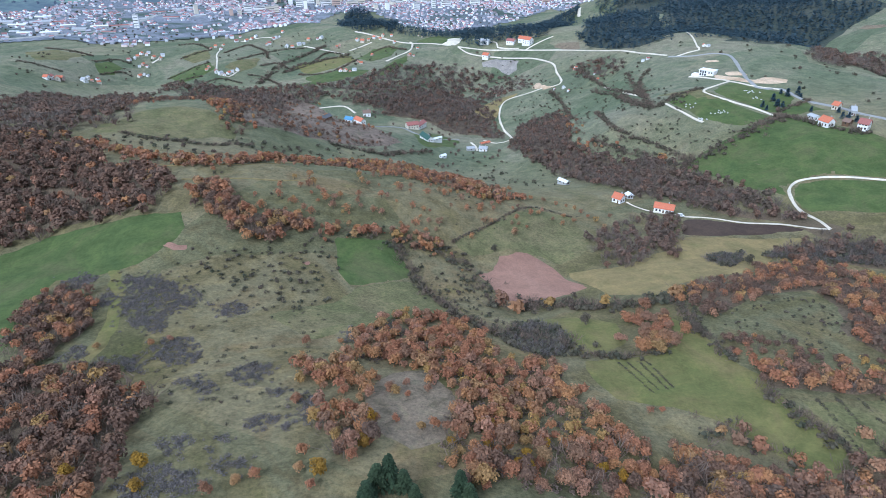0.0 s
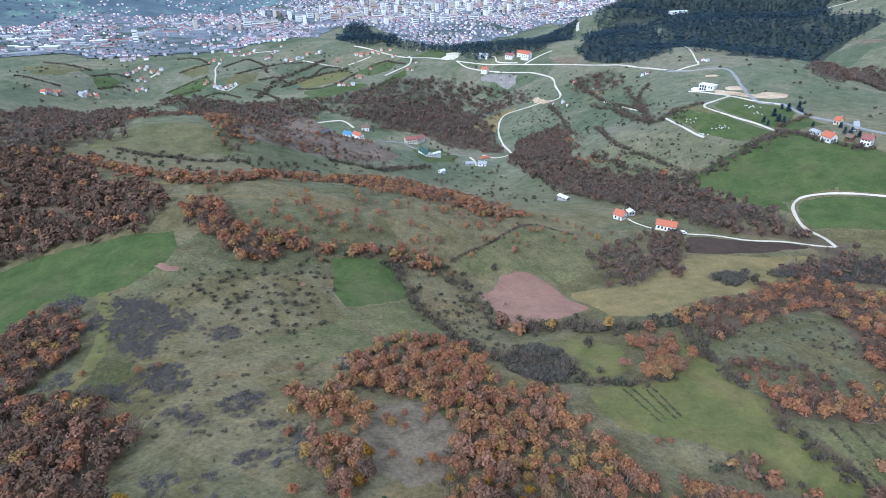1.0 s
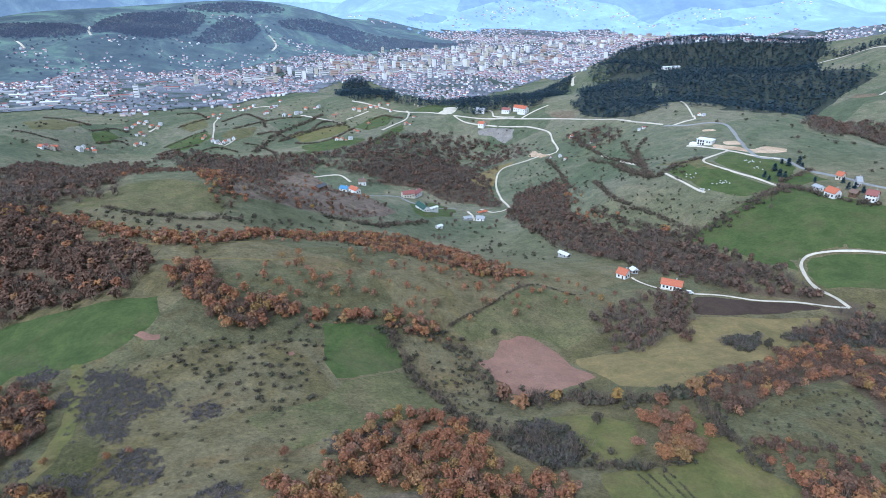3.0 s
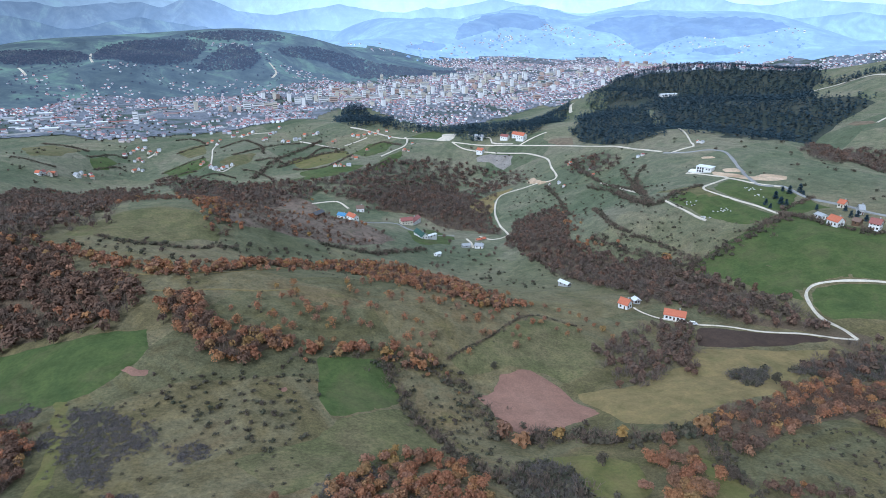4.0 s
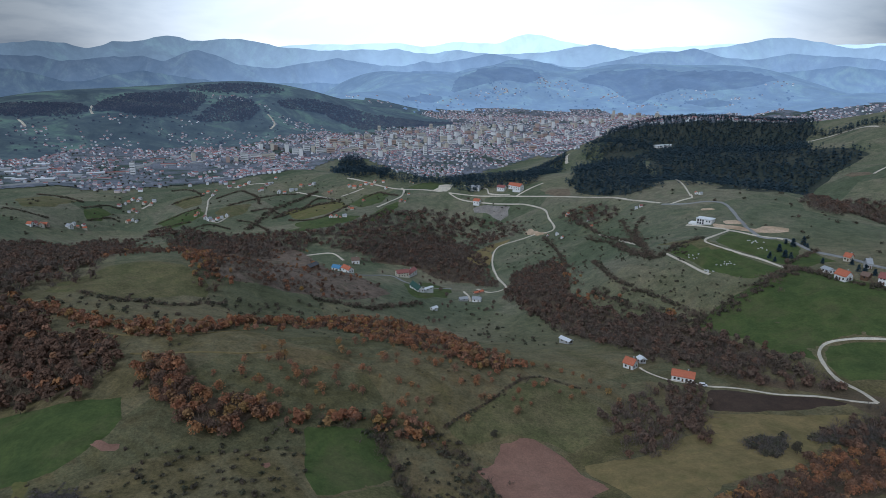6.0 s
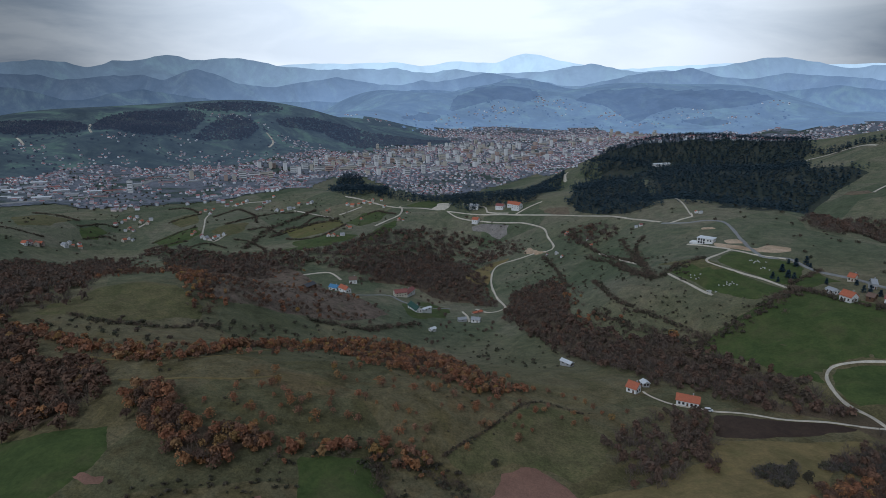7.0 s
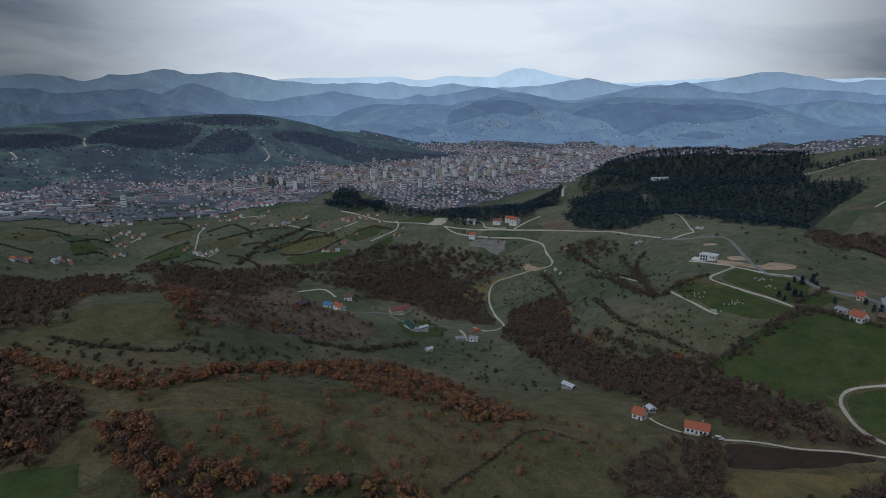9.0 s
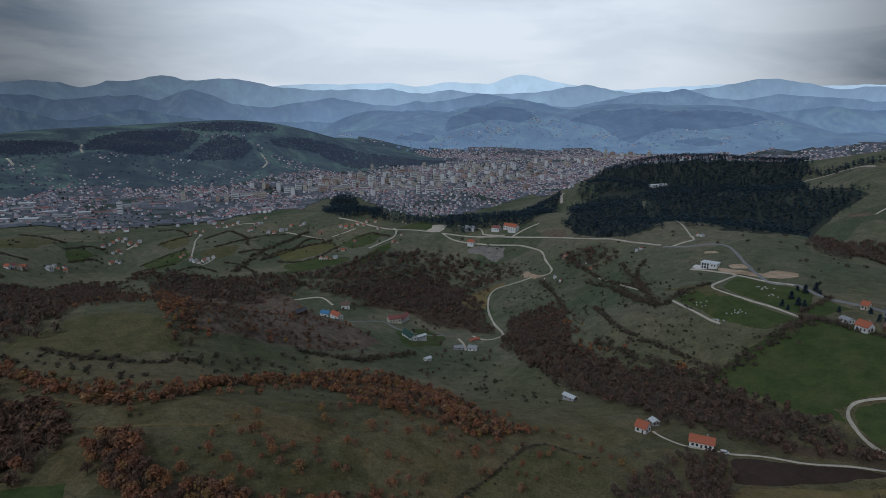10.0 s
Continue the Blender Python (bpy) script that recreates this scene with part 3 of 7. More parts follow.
field("field", [(208.3, 577.4), (242.7, 585.2), (253.8, 547.7), (270.1, 502.2), (241.0, 490.0), (221.7, 519.4)], M_GREEN, "green hillside plot under a pale track", lift=0.4, step=6)
field("paved_yard", [(-2.0, 1152.4), (14.4, 1203.6), (36.7, 1175.4), (21.0, 1136.1)], M_GRAVEL, "white gravel lot on the far ridge", lift=0.9, step=10)
field("bare_ground", [(278.7, 657.8), (293.0, 638.0), (300.0, 624.4), (305.0, 618.3), (322.2, 628.9), (335.9, 616.4), (332.5, 606.5), (310.5, 596.7), (297.1, 602.8), (286.9, 625.0), (276.8, 640.7)], M_CLAY, "bare clay building ground below an asphalt road", lift=0.45, step=4)
field("bare_ground", [(291.5, 661.4), (305.4, 657.2), (306.7, 634.8), (290.7, 644.7)], M_CLAY, "patch of bare clay above a villa", lift=0.45, step=4)
field("bare_ground", [(293.4, 721.2), (304.7, 713.2), (302.7, 702.9), (292.6, 710.4)], M_CLAY, "strip of bare clay on a hill meadow", lift=0.5, step=4)
field("bare_ground", [(175, 1030), (184, 1042), (215, 1027), (209, 982), (191, 999)], M_BARE_EARTH, "levelled bare lot beside pines", lift=0.7, step=8)
field("quarry", [(62, 1067), (88, 1062), (123, 1031), (117, 1007), (104, 1001), (92, 1020), (85, 1042), (67, 1052)], M_ROCK, "grey-brown rock scar of a small quarry", lift=0.9, step=8)
field("bare_ground", [(123.6, 881.8), (135, 902), (139.2, 869.7), (149.4, 841.9), (137.1, 846.9)], M_CLAY, "heap of pale rubble beside a road", lift=1.2, step=4)
field("bare_ground", [(622, 986), (639, 994), (646, 967), (632, 934), (623, 962)], M_BARE_EARTH, "bare brown patch on a far slope", lift=0.6, step=8)
ribbon("track", [(635, 938), (670, 963), (750, 1012)], 3.0, M_GRAVEL, "pale track over a far slope", lift=0.9, step=8)
ribbon("track", [(296, 1424), (299, 1460), (362, 1730)], 5.0, M_GRAVEL, "pale path over a crest between pines", lift=0.9, step=8)
ribbon("track", [(335, 902), (321.8, 835.6), (309.9, 787.5)], 1.6, M_GRAVEL, "narrow pale path over a hill meadow", lift=0.6, step=8)
ribbon("track", [(276.0, 762.6), (291.5, 769.2), (306.7, 774.4), (312.5, 794.1)], 2.2, M_GRAVEL, "pale drive to hilltop houses", lift=0.6, step=8)
ribbon("track", [(192.8, 751.8), (200.1, 709.4), (205.3, 650.8)], 1.6, M_GRAVEL, "narrow path across a hedged slope", lift=0.5, step=8)
ribbon("track", [(55, 1158), (92, 1119), (93, 1098), (126, 1072)], 2.2, M_GRAVEL, "pale drive past ridge houses", lift=0.8, step=8)
field("field", [(-33.2, 684.3), (-6.4, 742.3), (19.1, 704.2), (12.1, 644.1), (-21.5, 616.0)], M_GREEN, "green lawn round a white house", lift=0.4, step=6)
field("field", [(-242, 411), (-238, 450), (-226.1, 488.2), (-184.4, 487.9), (-157, 466), (-154, 445), (-190, 410), (-220, 416)], M_PASTURE, "grey-green hilltop pasture bounded by a hedge", lift=0.3, step=6)

for outline, mat, label in (
        ([(-248, 1100), (-238, 1145), (-182, 1171), (-155, 1110), (-174, 1045), (-218, 1048)], M_MEADOW, "bright yellow-green sloping field on a farm slope"),
        ([(-611, 1120), (-602, 1164), (-575, 1145), (-571, 1100), (-584, 1080)], M_GREEN, "small green field on a far hill"),
        ([(-485, 1121), (-451, 1136), (-403, 1112), (-378, 1048), (-387, 1018), (-418, 1006)], M_GREEN, "green field below a white farm road"),
        ([(-368, 1066), (-357, 1121), (-332, 1169), (-321, 1096), (-335, 1049)], M_PASTURE, "grey-green field beside a farm road"),
        ([(-237, 949), (-187, 950), (-142, 979), (-149, 946), (-197, 921)], M_GREEN, "green strip field above a valley wood"),
        ([(-114, 973), (-87, 1062), (-58, 1109), (-61, 1074), (-92, 999)], M_GREEN, "green field beside a pale track"),
        ([(-156, 1144), (-135, 1229), (-81, 1224), (-91, 1098), (-125, 1061)], M_GREEN, "green meadow between far farmhouses"),
        ([(-49, 1234), (-6, 1271), (31, 1198), (5, 1160), (-32, 1194)], M_GREEN, "green meadow before dark pines"),
        ([(-502, 1234), (-484, 1272), (-461, 1276), (-426, 1181), (-457, 1172)], M_PASTURE, "dull green field on a far slope"),
        ([(-780, 1206), (-744, 1250), (-652, 1181), (-635, 1084), (-661, 1040)], M_PASTURE, "dark grassy slope on a far hill"),
        ([(40.6, 844.2), (73.8, 885.8), (108.8, 886.4), (77.9, 845.7), (72.0, 795.8), (46.0, 808.2)], M_STRAW, "pale dry grass beside a valley road"),
        ([(208.2, 627.2), (243.6, 598.1), (253.2, 552.9), (228.9, 562.5)], M_PASTURE, "green slope under a hill road"),
        ([(283.6, 521.8), (316.5, 543.3), (318.0, 513.0), (284.7, 500.8)], M_GREEN, "small green plot beside a village"),
        ):
    field("field", outline, mat, label, lift=0.6, step=8)

ribbon("gravel_road", [(304, 367), (284, 375), (265, 384), (249, 390), (237, 390), (228, 382), (224, 370), (222, 352), (225, 338), (226, 327)], 1.7, M_GRAVEL, "white gravel road looping round a green field")
ribbon("gravel_road", [(226, 327), (207, 335), (185, 344), (170, 351), (151, 357), (147, 361), (133, 366), (125, 377), (123, 384)], 1.25, M_GRAVEL, "white gravel lane leading to two farmhouses")
ribbon("valley_road", [(48.3, 706.7), (61.0, 679.1), (73.9, 680.7), (79.3, 700.6), (74.7, 756.3), (73.5, 800.1), (79.9, 843.6), (92.7, 864.2), (118.9, 859.3), (136.9, 856.3), (151.0, 844.9), (160.1, 852.5), (163.2, 912.4), (165.3, 963.4), (146.9, 1011.5), (123.7, 1038.4), (85.3, 1070.2), (43.6, 1099.6), (26.0, 1128.8)], 2.0, M_GRAVEL, "pale winding valley road on a hillside", lift=0.6, step=6)
ribbon("ridge_road", [(26.0, 1128.8), (68.2, 1102.4), (126.4, 1065.5), (199.9, 987.9), (238.7, 906.9), (255.1, 833.0), (271.3, 778.2)], 2.2, M_GRAVEL, "pale road along the far ridge", lift=0.7, step=8)
ribbon("asphalt_road", [(270.2, 771.0), (290.4, 748.9), (311.2, 745.0), (322.7, 733.3), (320.2, 706.2), (310.7, 667.3), (297.8, 614.0), (294.9, 584.2), (312.7, 578.7), (316.2, 548.5), (327.4, 521.7), (330.1, 475.2), (338, 445)], 3.0, M_ASPHALT, "grey asphalt road curving over the hill", lift=0.6, step=6)
ribbon("gravel_road", [(259.7, 668.4), (272.5, 642.5), (280.4, 620.1), (245.9, 590.6), (244.8, 568.6), (254.8, 549.7), (266.1, 530.6), (272.7, 505.5)], 2.2, M_GRAVEL, "white gravel access road bent round a plot", lift=0.6, step=5)
ribbon("gravel_road", [(280.4, 620.1), (290.1, 595.0), (309.9, 578.0)], 2.0, M_GRAVEL, "white gravel road above a green plot", lift=0.6, step=5)
ribbon("track", [(206.0, 574.7), (211.5, 546.7), (219.8, 516.6)], 1.5, M_GRAVEL, "narrow pale track across a green slope", lift=0.5, step=5)
ribbon("village_lane", [(-90.7, 684.7), (-53.3, 745.9), (-35.4, 719.3), (-21.6, 698.4), (-3.2, 700.5), (19.2, 711.1)], 2.6, M_ASPHALT, "grey lane past a hamlet", lift=0.6, step=6)
ribbon("driveway", [(32.9, 697.4), (36.1, 660.5), (36.5, 633.3)], 2.2, M_GRAVEL, "pale driveway to a few sheds", lift=0.5, step=5)
ribbon("track", [(-162.0, 810.1), (-131.5, 823.0), (-112.5, 795.9)], 2.4, M_GRAVEL, "pale track over a grassy rise", lift=0.7, step=6)
ribbon("track", [(-94.9, 1064.9), (-76.8, 1100.7), (-58.2, 1140.1), (-56.6, 1208.0), (-62.4, 1235.1)], 3.0, M_GRAVEL, "pale track down a far green hillside", lift=0.9, step=8)
ribbon("track", [(135.7, 1058.4), (160.1, 1072.3), (182.6, 1084.2)], 2.5, M_GRAVEL, "pale track climbing beside pines", lift=0.8, step=8)
ribbon("track", [(789.3, 1389.1), (811.5, 1391.4), (833.6, 1320.9), (813.4, 1197.0)], 4.0, M_GRAVEL, "pale track along a dark pine forest", lift=0.9, step=8)

for line, width in ([(-176, 1314), (-129, 1284), (-70, 1234), (-5, 1153), (15, 1140)], 3.0), ([(-269, 1256), (-221, 1231), (-184, 1210)], 3.0), ([(-178, 1228), (-138, 1261)], 2.5), ([(-370, 1040), (-391, 1111), (-428, 1221), (-435, 1277)], 2.4), ([(-360, 1027), (-344, 1021), (-338, 1060)], 2.2), ([(-543, 1194), (-540, 1219), (-542, 1247)], 3.0), ([(-415, 1338), (-386, 1361), (-349, 1354)], 4.0):
    ribbon("track", line, width, M_GRAVEL, "pale gravel track between far farms", lift=0.9, step=8)
ribbon("track", [(-135.2, 302.9), (-113.3, 305.7), (-91.7, 312.3), (-74.7, 324.1)], 1.4, M_STRAW, "faint pale footpath across a hillside", lift=0.22)
ribbon("track", [(-172.7, 339.7), (-135.9, 329.8), (-104.0, 346.6), (-80.1, 421.2), (-59.7, 449.2), (-26.4, 405.1), (5.8, 371.2)], 1.3, M_STRAW, "narrow pale path along a hedged ridge", lift=0.25)
field("bare_ground", [(-22.7, 134.3), (-16.2, 150.2), (-4.3, 154.6), (3.3, 136.1), (0.8, 115.1), (-7.3, 108.9), (-16.1, 116.0)], M_BARE_EARTH, "pale pinkish bare earth between autumn oaks", lift=0.12, step=2)
field("field", [(-142.7, 229.9), (-135.2, 227.2), (-123.6, 206.9), (-117.8, 189.8), (-111.0, 169.1), (-110.9, 153.0), (-115.4, 156.5), (-118.4, 175.6), (-124.7, 194.9), (-129.8, 208.5)], M_MEADOW, "worn pale green grass track down a rough slope", lift=0.14, step=2.2)
field("bare_ground", [(-124.1, 243.0), (-121.4, 246.0), (-117, 243.5), (-112.3, 244.2), (-111.0, 240.9), (-116.7, 239.8)], M_SOIL, "small bare patch of pinkish earth on a slope", step=1.5)
field("bare_ground", [(-63.5, 243.5), (-60.7, 245.6), (-58.4, 242.5), (-61.4, 240.3)], M_SOIL, "tiny bare patch of reddish earth")
field("heath", [(-384.7, 922.0), (-295.3, 848.9), (-148.1, 584.9), (-77.5, 580.7), (-64.7, 563.4), (-98.1, 531.6), (-144.1, 489.3), (-175.3, 486.7)], M_HEATH, "grey-brown heath slope with thin scrub", lift=0.3, step=7)
ribbon("town_road", [(-914, 1310), (-845, 1381), (-776, 1451), (-758, 1568), (-759, 1691), (-768, 1797), (-676, 1824)], 14, M_ASPHALT, "broad pale road through the town", lift=1.8, step=20)

# ================= trees and shrubs =================


def tufts(rng, radius, height, base, count, size, blobs=7, lumpy=0.5):
    """A crown as leaf tufts on several round lobes; returns places (count * 4) and quads."""
    centre = rng.normal(size=(blobs, 3))
    centre /= np.linalg.norm(centre, axis=1)[:, None] + 1e-9
    centre *= rng.uniform(0.25, 0.75, (blobs, 1))
    which = rng.integers(0, blobs, count)
    out = rng.normal(size=(count, 3))
    out /= np.linalg.norm(out, axis=1)[:, None] + 1e-9
    out[:, 2] = np.where(out[:, 2] < -0.35, -out[:, 2], out[:, 2])
    p = centre[which] * (1 - lumpy * 0.3) + out * lumpy * rng.uniform(0.72, 1.06, (count, 1))
    p = p * (radius, radius, height * 0.5) + (0, 0, base + height * 0.5)
    face = out + (0, 0, 0.25) + rng.normal(size=(count, 3)) * 0.3
    u = np.cross(face, rng.normal(size=(count, 3)))
    u /= np.linalg.norm(u, axis=1)[:, None] + 1e-9
    w = np.cross(face, u)
    w /= np.linalg.norm(w, axis=1)[:, None] + 1e-9
    s = size * rng.uniform(0.6, 1.4, (count, 1))
    quad = np.stack([p - u * s * 0.42 - w * s * 0.45, p + u * s * 0.46 - w * s * 0.36, p + u * s * 0.36 + w * s * 0.5, p - u * s * 0.45 + w * s * 0.42], 1)
    quad = quad + rng.normal(size=quad.shape) * size * 0.16
    return quad.reshape(-1, 3), np.arange(count * 4).reshape(-1, 4)


def twigs(rng, radius, height, count, thick):
    """Bare branches that fan upward out of a stock, as thin blades."""
    foot = np.column_stack([rng.normal(size=(count, 2)) * radius * 0.45, rng.uniform(0.1, 0.5, count) * height])
    way = np.column_stack([rng.normal(size=(count, 2)) * 0.5 + foot[:, :2] / radius * 0.6, rng.uniform(0.5, 1.1, count)])
    way /= np.linalg.norm(way, axis=1)[:, None]
    tip = foot + way * rng.uniform(0.3, 0.55, (count, 1)) * height
    side = np.cross(way, rng.normal(size=(count, 3)))
    side *= thick / (np.linalg.norm(side, axis=1)[:, None] + 1e-9)
    quad = np.stack([foot - side, foot + side, tip + side * 0.5, tip - side * 0.5], 1)
    return quad.reshape(-1, 3), np.arange(count * 4).reshape(-1, 4)


def stem(height, r, sides=5, lean=0.0, limbs=0, rng=None):
    """A tapered trunk, with limbs if wanted."""
    v, f = [], []

    def tube(a, b, r0, r1, k):
        a, b = np.asarray(a, float), np.asarray(b, float)
        d = (b - a) / np.linalg.norm(b - a)
        u = np.cross(d, (0.3, 0.9, 0.1))
        u /= np.linalg.norm(u)
        w = np.cross(d, u)
        base = len(v)
        for q, rad in ((a, r0), (b, r1)):
            for i in range(k):
                t = 2 * math.pi * i / k
                v.append(q + rad * (math.cos(t) * u + math.sin(t) * w))
        for i in range(k):
            j = (i + 1) % k
            f.append((base + i, base + j, base + k + j, base + k + i))

    mid, top = (lean * 0.4, 0, height * 0.5), (lean, 0, height)
    tube((0, 0, -0.4), mid, r, r * 0.72, sides)
    tube(mid, top, r * 0.72, r * 0.3, sides)
    for i in range(limbs):
        t = 2 * math.pi * (i + rng.uniform(0, 0.6)) / limbs
        z = height * rng.uniform(0.4, 0.7)
        tube((lean * 0.4, 0, z), (math.cos(t) * height * 0.33, math.sin(t) * height * 0.33, z + height * rng.uniform(0.2, 0.35)), r * 0.45, r * 0.15, 4)
    return np.array(v), np.array(f)


def needles(rng, radius, height, base, count, size):
    """A pine crown: drooping tufts in whorls that shorten upward."""
    k = rng.uniform(0, 1, count) ** 0.8
    reach = radius * (1 - k * 0.85) * rng.uniform(0.45, 1.05, count)
    t = rng.uniform(0, 2 * math.pi, count)
    p = np.column_stack([np.cos(t) * reach, np.sin(t) * reach, base + height * k - reach * 0.15])
    u = np.column_stack([np.cos(t), np.sin(t), rng.uniform(-0.5, 0.3, count)])
    w = np.cross(u, (0, 0, 1)) + rng.normal(size=(count, 3)) * 0.3
    s = size * rng.uniform(0.7, 1.3, (count, 1))
    quad = np.stack([p - u * s * 0.5 - w * s * 0.3, p + u * s * 0.6 - w * s * 0.15, p + u * s * 0.6 + w * s * 0.15, p - u * s * 0.5 + w * s * 0.35], 1)
    return quad.reshape(-1, 3), np.arange(count * 4).reshape(-1, 4)


rng = np.random.default_rng(7)


def pattern(leaves, trunk=None):
    """Joins a crown and a trunk into one pattern: places, quads, material of each quad."""
    v, f = leaves
    idx = np.zeros(len(f), int)
    if trunk is not None:
        f = np.concatenate([f, trunk[1] + len(v)])
        v = np.concatenate([v, trunk[0]])
        idx = np.concatenate([idx, np.ones(len(trunk[1]), int)])
    return v, f, idx


P_OAK = [pattern(tufts(rng, 2.5, rng.uniform(4.2, 5.4), 0.0, 66, 0.98, 9, 0.55), stem(3.0, 0.13, 3)) for _ in range(8)]
P_NEAR = [pattern(tufts(rng, 2.5, rng.uniform(4.2, 5.4), 0.0, 210, 0.53, 10, 0.55), stem(3.0, 0.13, 3)) for _ in range(8)]
P_BARE = [pattern(twigs(rng, 2.6, 5.0, 34, 0.10), stem(2.6, 0.12, 3)) for _ in range(6)]
P_BUSH = [pattern(tufts(rng, 1.6, 2.0, -0.2, 28, 0.74, 6, 0.6)) for _ in range(6)]
P_THICKET = [pattern(twigs(rng, 1.6, 2.4, 28, 0.06)) for _ in range(5)]
P_LOW = [pattern(tufts(rng, 1.5, 0.8, -0.2, 34, 0.4, 6, 0.65)) for _ in range(5)]
P_SLOE = [pattern(tufts(rng, 1.5, 1.0, -0.25, 44, 0.29, 7, 0.6)) for _ in range(5)]
P_MID = [pattern(tufts(rng, 3.2, 5.5, 0.0, 42, 1.35, 8, 0.6)) for _ in range(6)]
P_MIDBARE = [pattern(twigs(rng, 3.2, 5.5, 34, 0.2)) for _ in range(5)]
P_FAR = [pattern(tufts(rng, 4.0, 7.0, 0.0, 18, 3.0, 6)) for _ in range(5)]
P_FARPINE = [pattern(needles(rng, 4.8, 16.0, 0.3, 22, 3.7)) for _ in range(5)]


def stand(name, spots, patterns, mats, label, category, size=(0.8, 1.25), seed=1, flat=1.0):
    """Many plants of one kind as one object."""
    r = np.random.default_rng(seed)
    spots = np.asarray(spots, float)
    vs, fs, ts, ids, base = [], [], [], [], 0
    choice = r.integers(0, len(patterns), len(spots))
    for k, (v, f, idx) in enumerate(patterns):
        at = spots[choice == k]
        n = len(at)
        if not n:
            continue
        a, s = r.uniform(0, 2 * math.pi, n), r.uniform(*size, n)
        c, d = np.cos(a)[:, None] * s[:, None], np.sin(a)[:, None] * s[:, None]
        x = at[:, :1] + c * v[None, :, 0] - d * v[None, :, 1]
        y = at[:, 1:2] + d * v[None, :, 0] + c * v[None, :, 1]
        z = gz(at[:, 0], at[:, 1])[:, None] + s[:, None] * flat * v[None, :, 2]
        vs.append(np.stack([x, y, z], -1).reshape(-1, 3))
        fs.append((f[None] + (np.arange(n) * len(v))[:, None, None]).reshape(-1, 4) + base)
        ts.append(np.repeat(r.uniform(0, 1, n), len(v)))
        ids.append(np.tile(idx, n))
        base += n * len(v)
    if not vs:
        return None
    me = arrays(name, np.concatenate(vs), np.concatenate(fs), mats, np.concatenate(ts), np.concatenate(ids))
    return tagged(new(name, me), label, category, kind="stuff")


def fill(outline, gap, seed=1, keep=1.0, uneven=0.35):
    """Spots over an outline, jittered, about gap metres apart, thinned in uneven patches and spilling a little over the edge."""
    r = np.random.default_rng(seed)
    p = rounded(outline, True, 4)
    lo, hi = p.min(0), p.max(0)
    x, y = np.meshgrid(np.arange(lo[0], hi[0], gap), np.arange(lo[1], hi[1], gap))
    x = x.ravel() + r.uniform(-0.6, 0.6, x.size) * gap
    y = y.ravel() + r.uniform(-0.6, 0.6, y.size) * gap
    ok = inside(p, x, y) & (r.uniform(0, 1, x.size) < keep + uneven * ragged(x, y, gap * 3.5))
    q = np.column_stack([x, y])[ok]
    return q + r.normal(size=q.shape) * gap * 0.5


def along(line, gap, width, seed=1, keep=1.0):
    r = np.random.default_rng(seed)
    p = rounded(line, False, gap)
    p = np.repeat(p, 2, 0) + r.normal(size=(len(p) * 2, 2)) * width * 0.35
    return p[r.uniform(0, 1, len(p)) < keep]


def split(spots, share, seed):
    pick = np.random.default_rng(seed).uniform(0, 1, len(spots)) < share
    return spots[pick], spots[~pick]


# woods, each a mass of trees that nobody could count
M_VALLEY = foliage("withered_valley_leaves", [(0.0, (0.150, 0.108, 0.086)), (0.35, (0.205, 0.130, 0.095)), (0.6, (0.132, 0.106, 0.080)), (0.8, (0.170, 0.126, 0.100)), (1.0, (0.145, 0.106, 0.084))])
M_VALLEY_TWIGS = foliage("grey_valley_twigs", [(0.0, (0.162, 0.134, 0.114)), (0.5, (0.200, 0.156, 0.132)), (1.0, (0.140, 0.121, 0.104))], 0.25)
LEAFY, RUSSET, GREY_TWIGS = [M_OAK, M_BARK], [M_BROWN, M_BARK], [M_BARE, M_BARK]


# brown litter whose tone also stands in for shade between the crowns
M_LEAVES = earth("shade_toned_leaves", [(0.35, (0.109, 0.088, 0.058)), (0.65, (0.163, 0.122, 0.083))], GREY, fine_scale=0.5)


ROADS = [rounded(line, False, 3) for line in ([(304, 367), (284, 375), (265, 384), (249, 390), (237, 390), (228, 382), (224, 370), (222, 352), (225, 338), (226, 327)], [(226, 327), (207, 335), (185, 344), (170, 351), (151, 357), (147, 361), (133, 366), (125, 377), (123, 384)], [(48.3, 706.7), (61.0, 679.1), (73.9, 680.7), (79.3, 700.6), (74.7, 756.3), (73.5, 800.1), (79.9, 843.6), (92.7, 864.2), (118.9, 859.3), (136.9, 856.3), (151.0, 844.9), (160.1, 852.5), (163.2, 912.4), (165.3, 963.4), (146.9, 1011.5), (123.7, 1038.4), (85.3, 1070.2), (43.6, 1099.6), (26.0, 1128.8)], [(-90.7, 684.7), (-53.3, 745.9), (-35.4, 719.3), (-21.6, 698.4), (-3.2, 700.5), (19.2, 711.1)])]


def off_roads(spots, clear):
    """Leaves out the spots that stand on a road or close to it."""
    spots = np.asarray(spots, float).reshape(-1, 2)
    keep = np.ones(len(spots), bool)
    for road in ROADS:
        keep &= np.min(np.hypot(spots[:, None, 0] - road[None, :, 0], spots[:, None, 1] - road[None, :, 1]), 1) > clear
    return spots[keep]


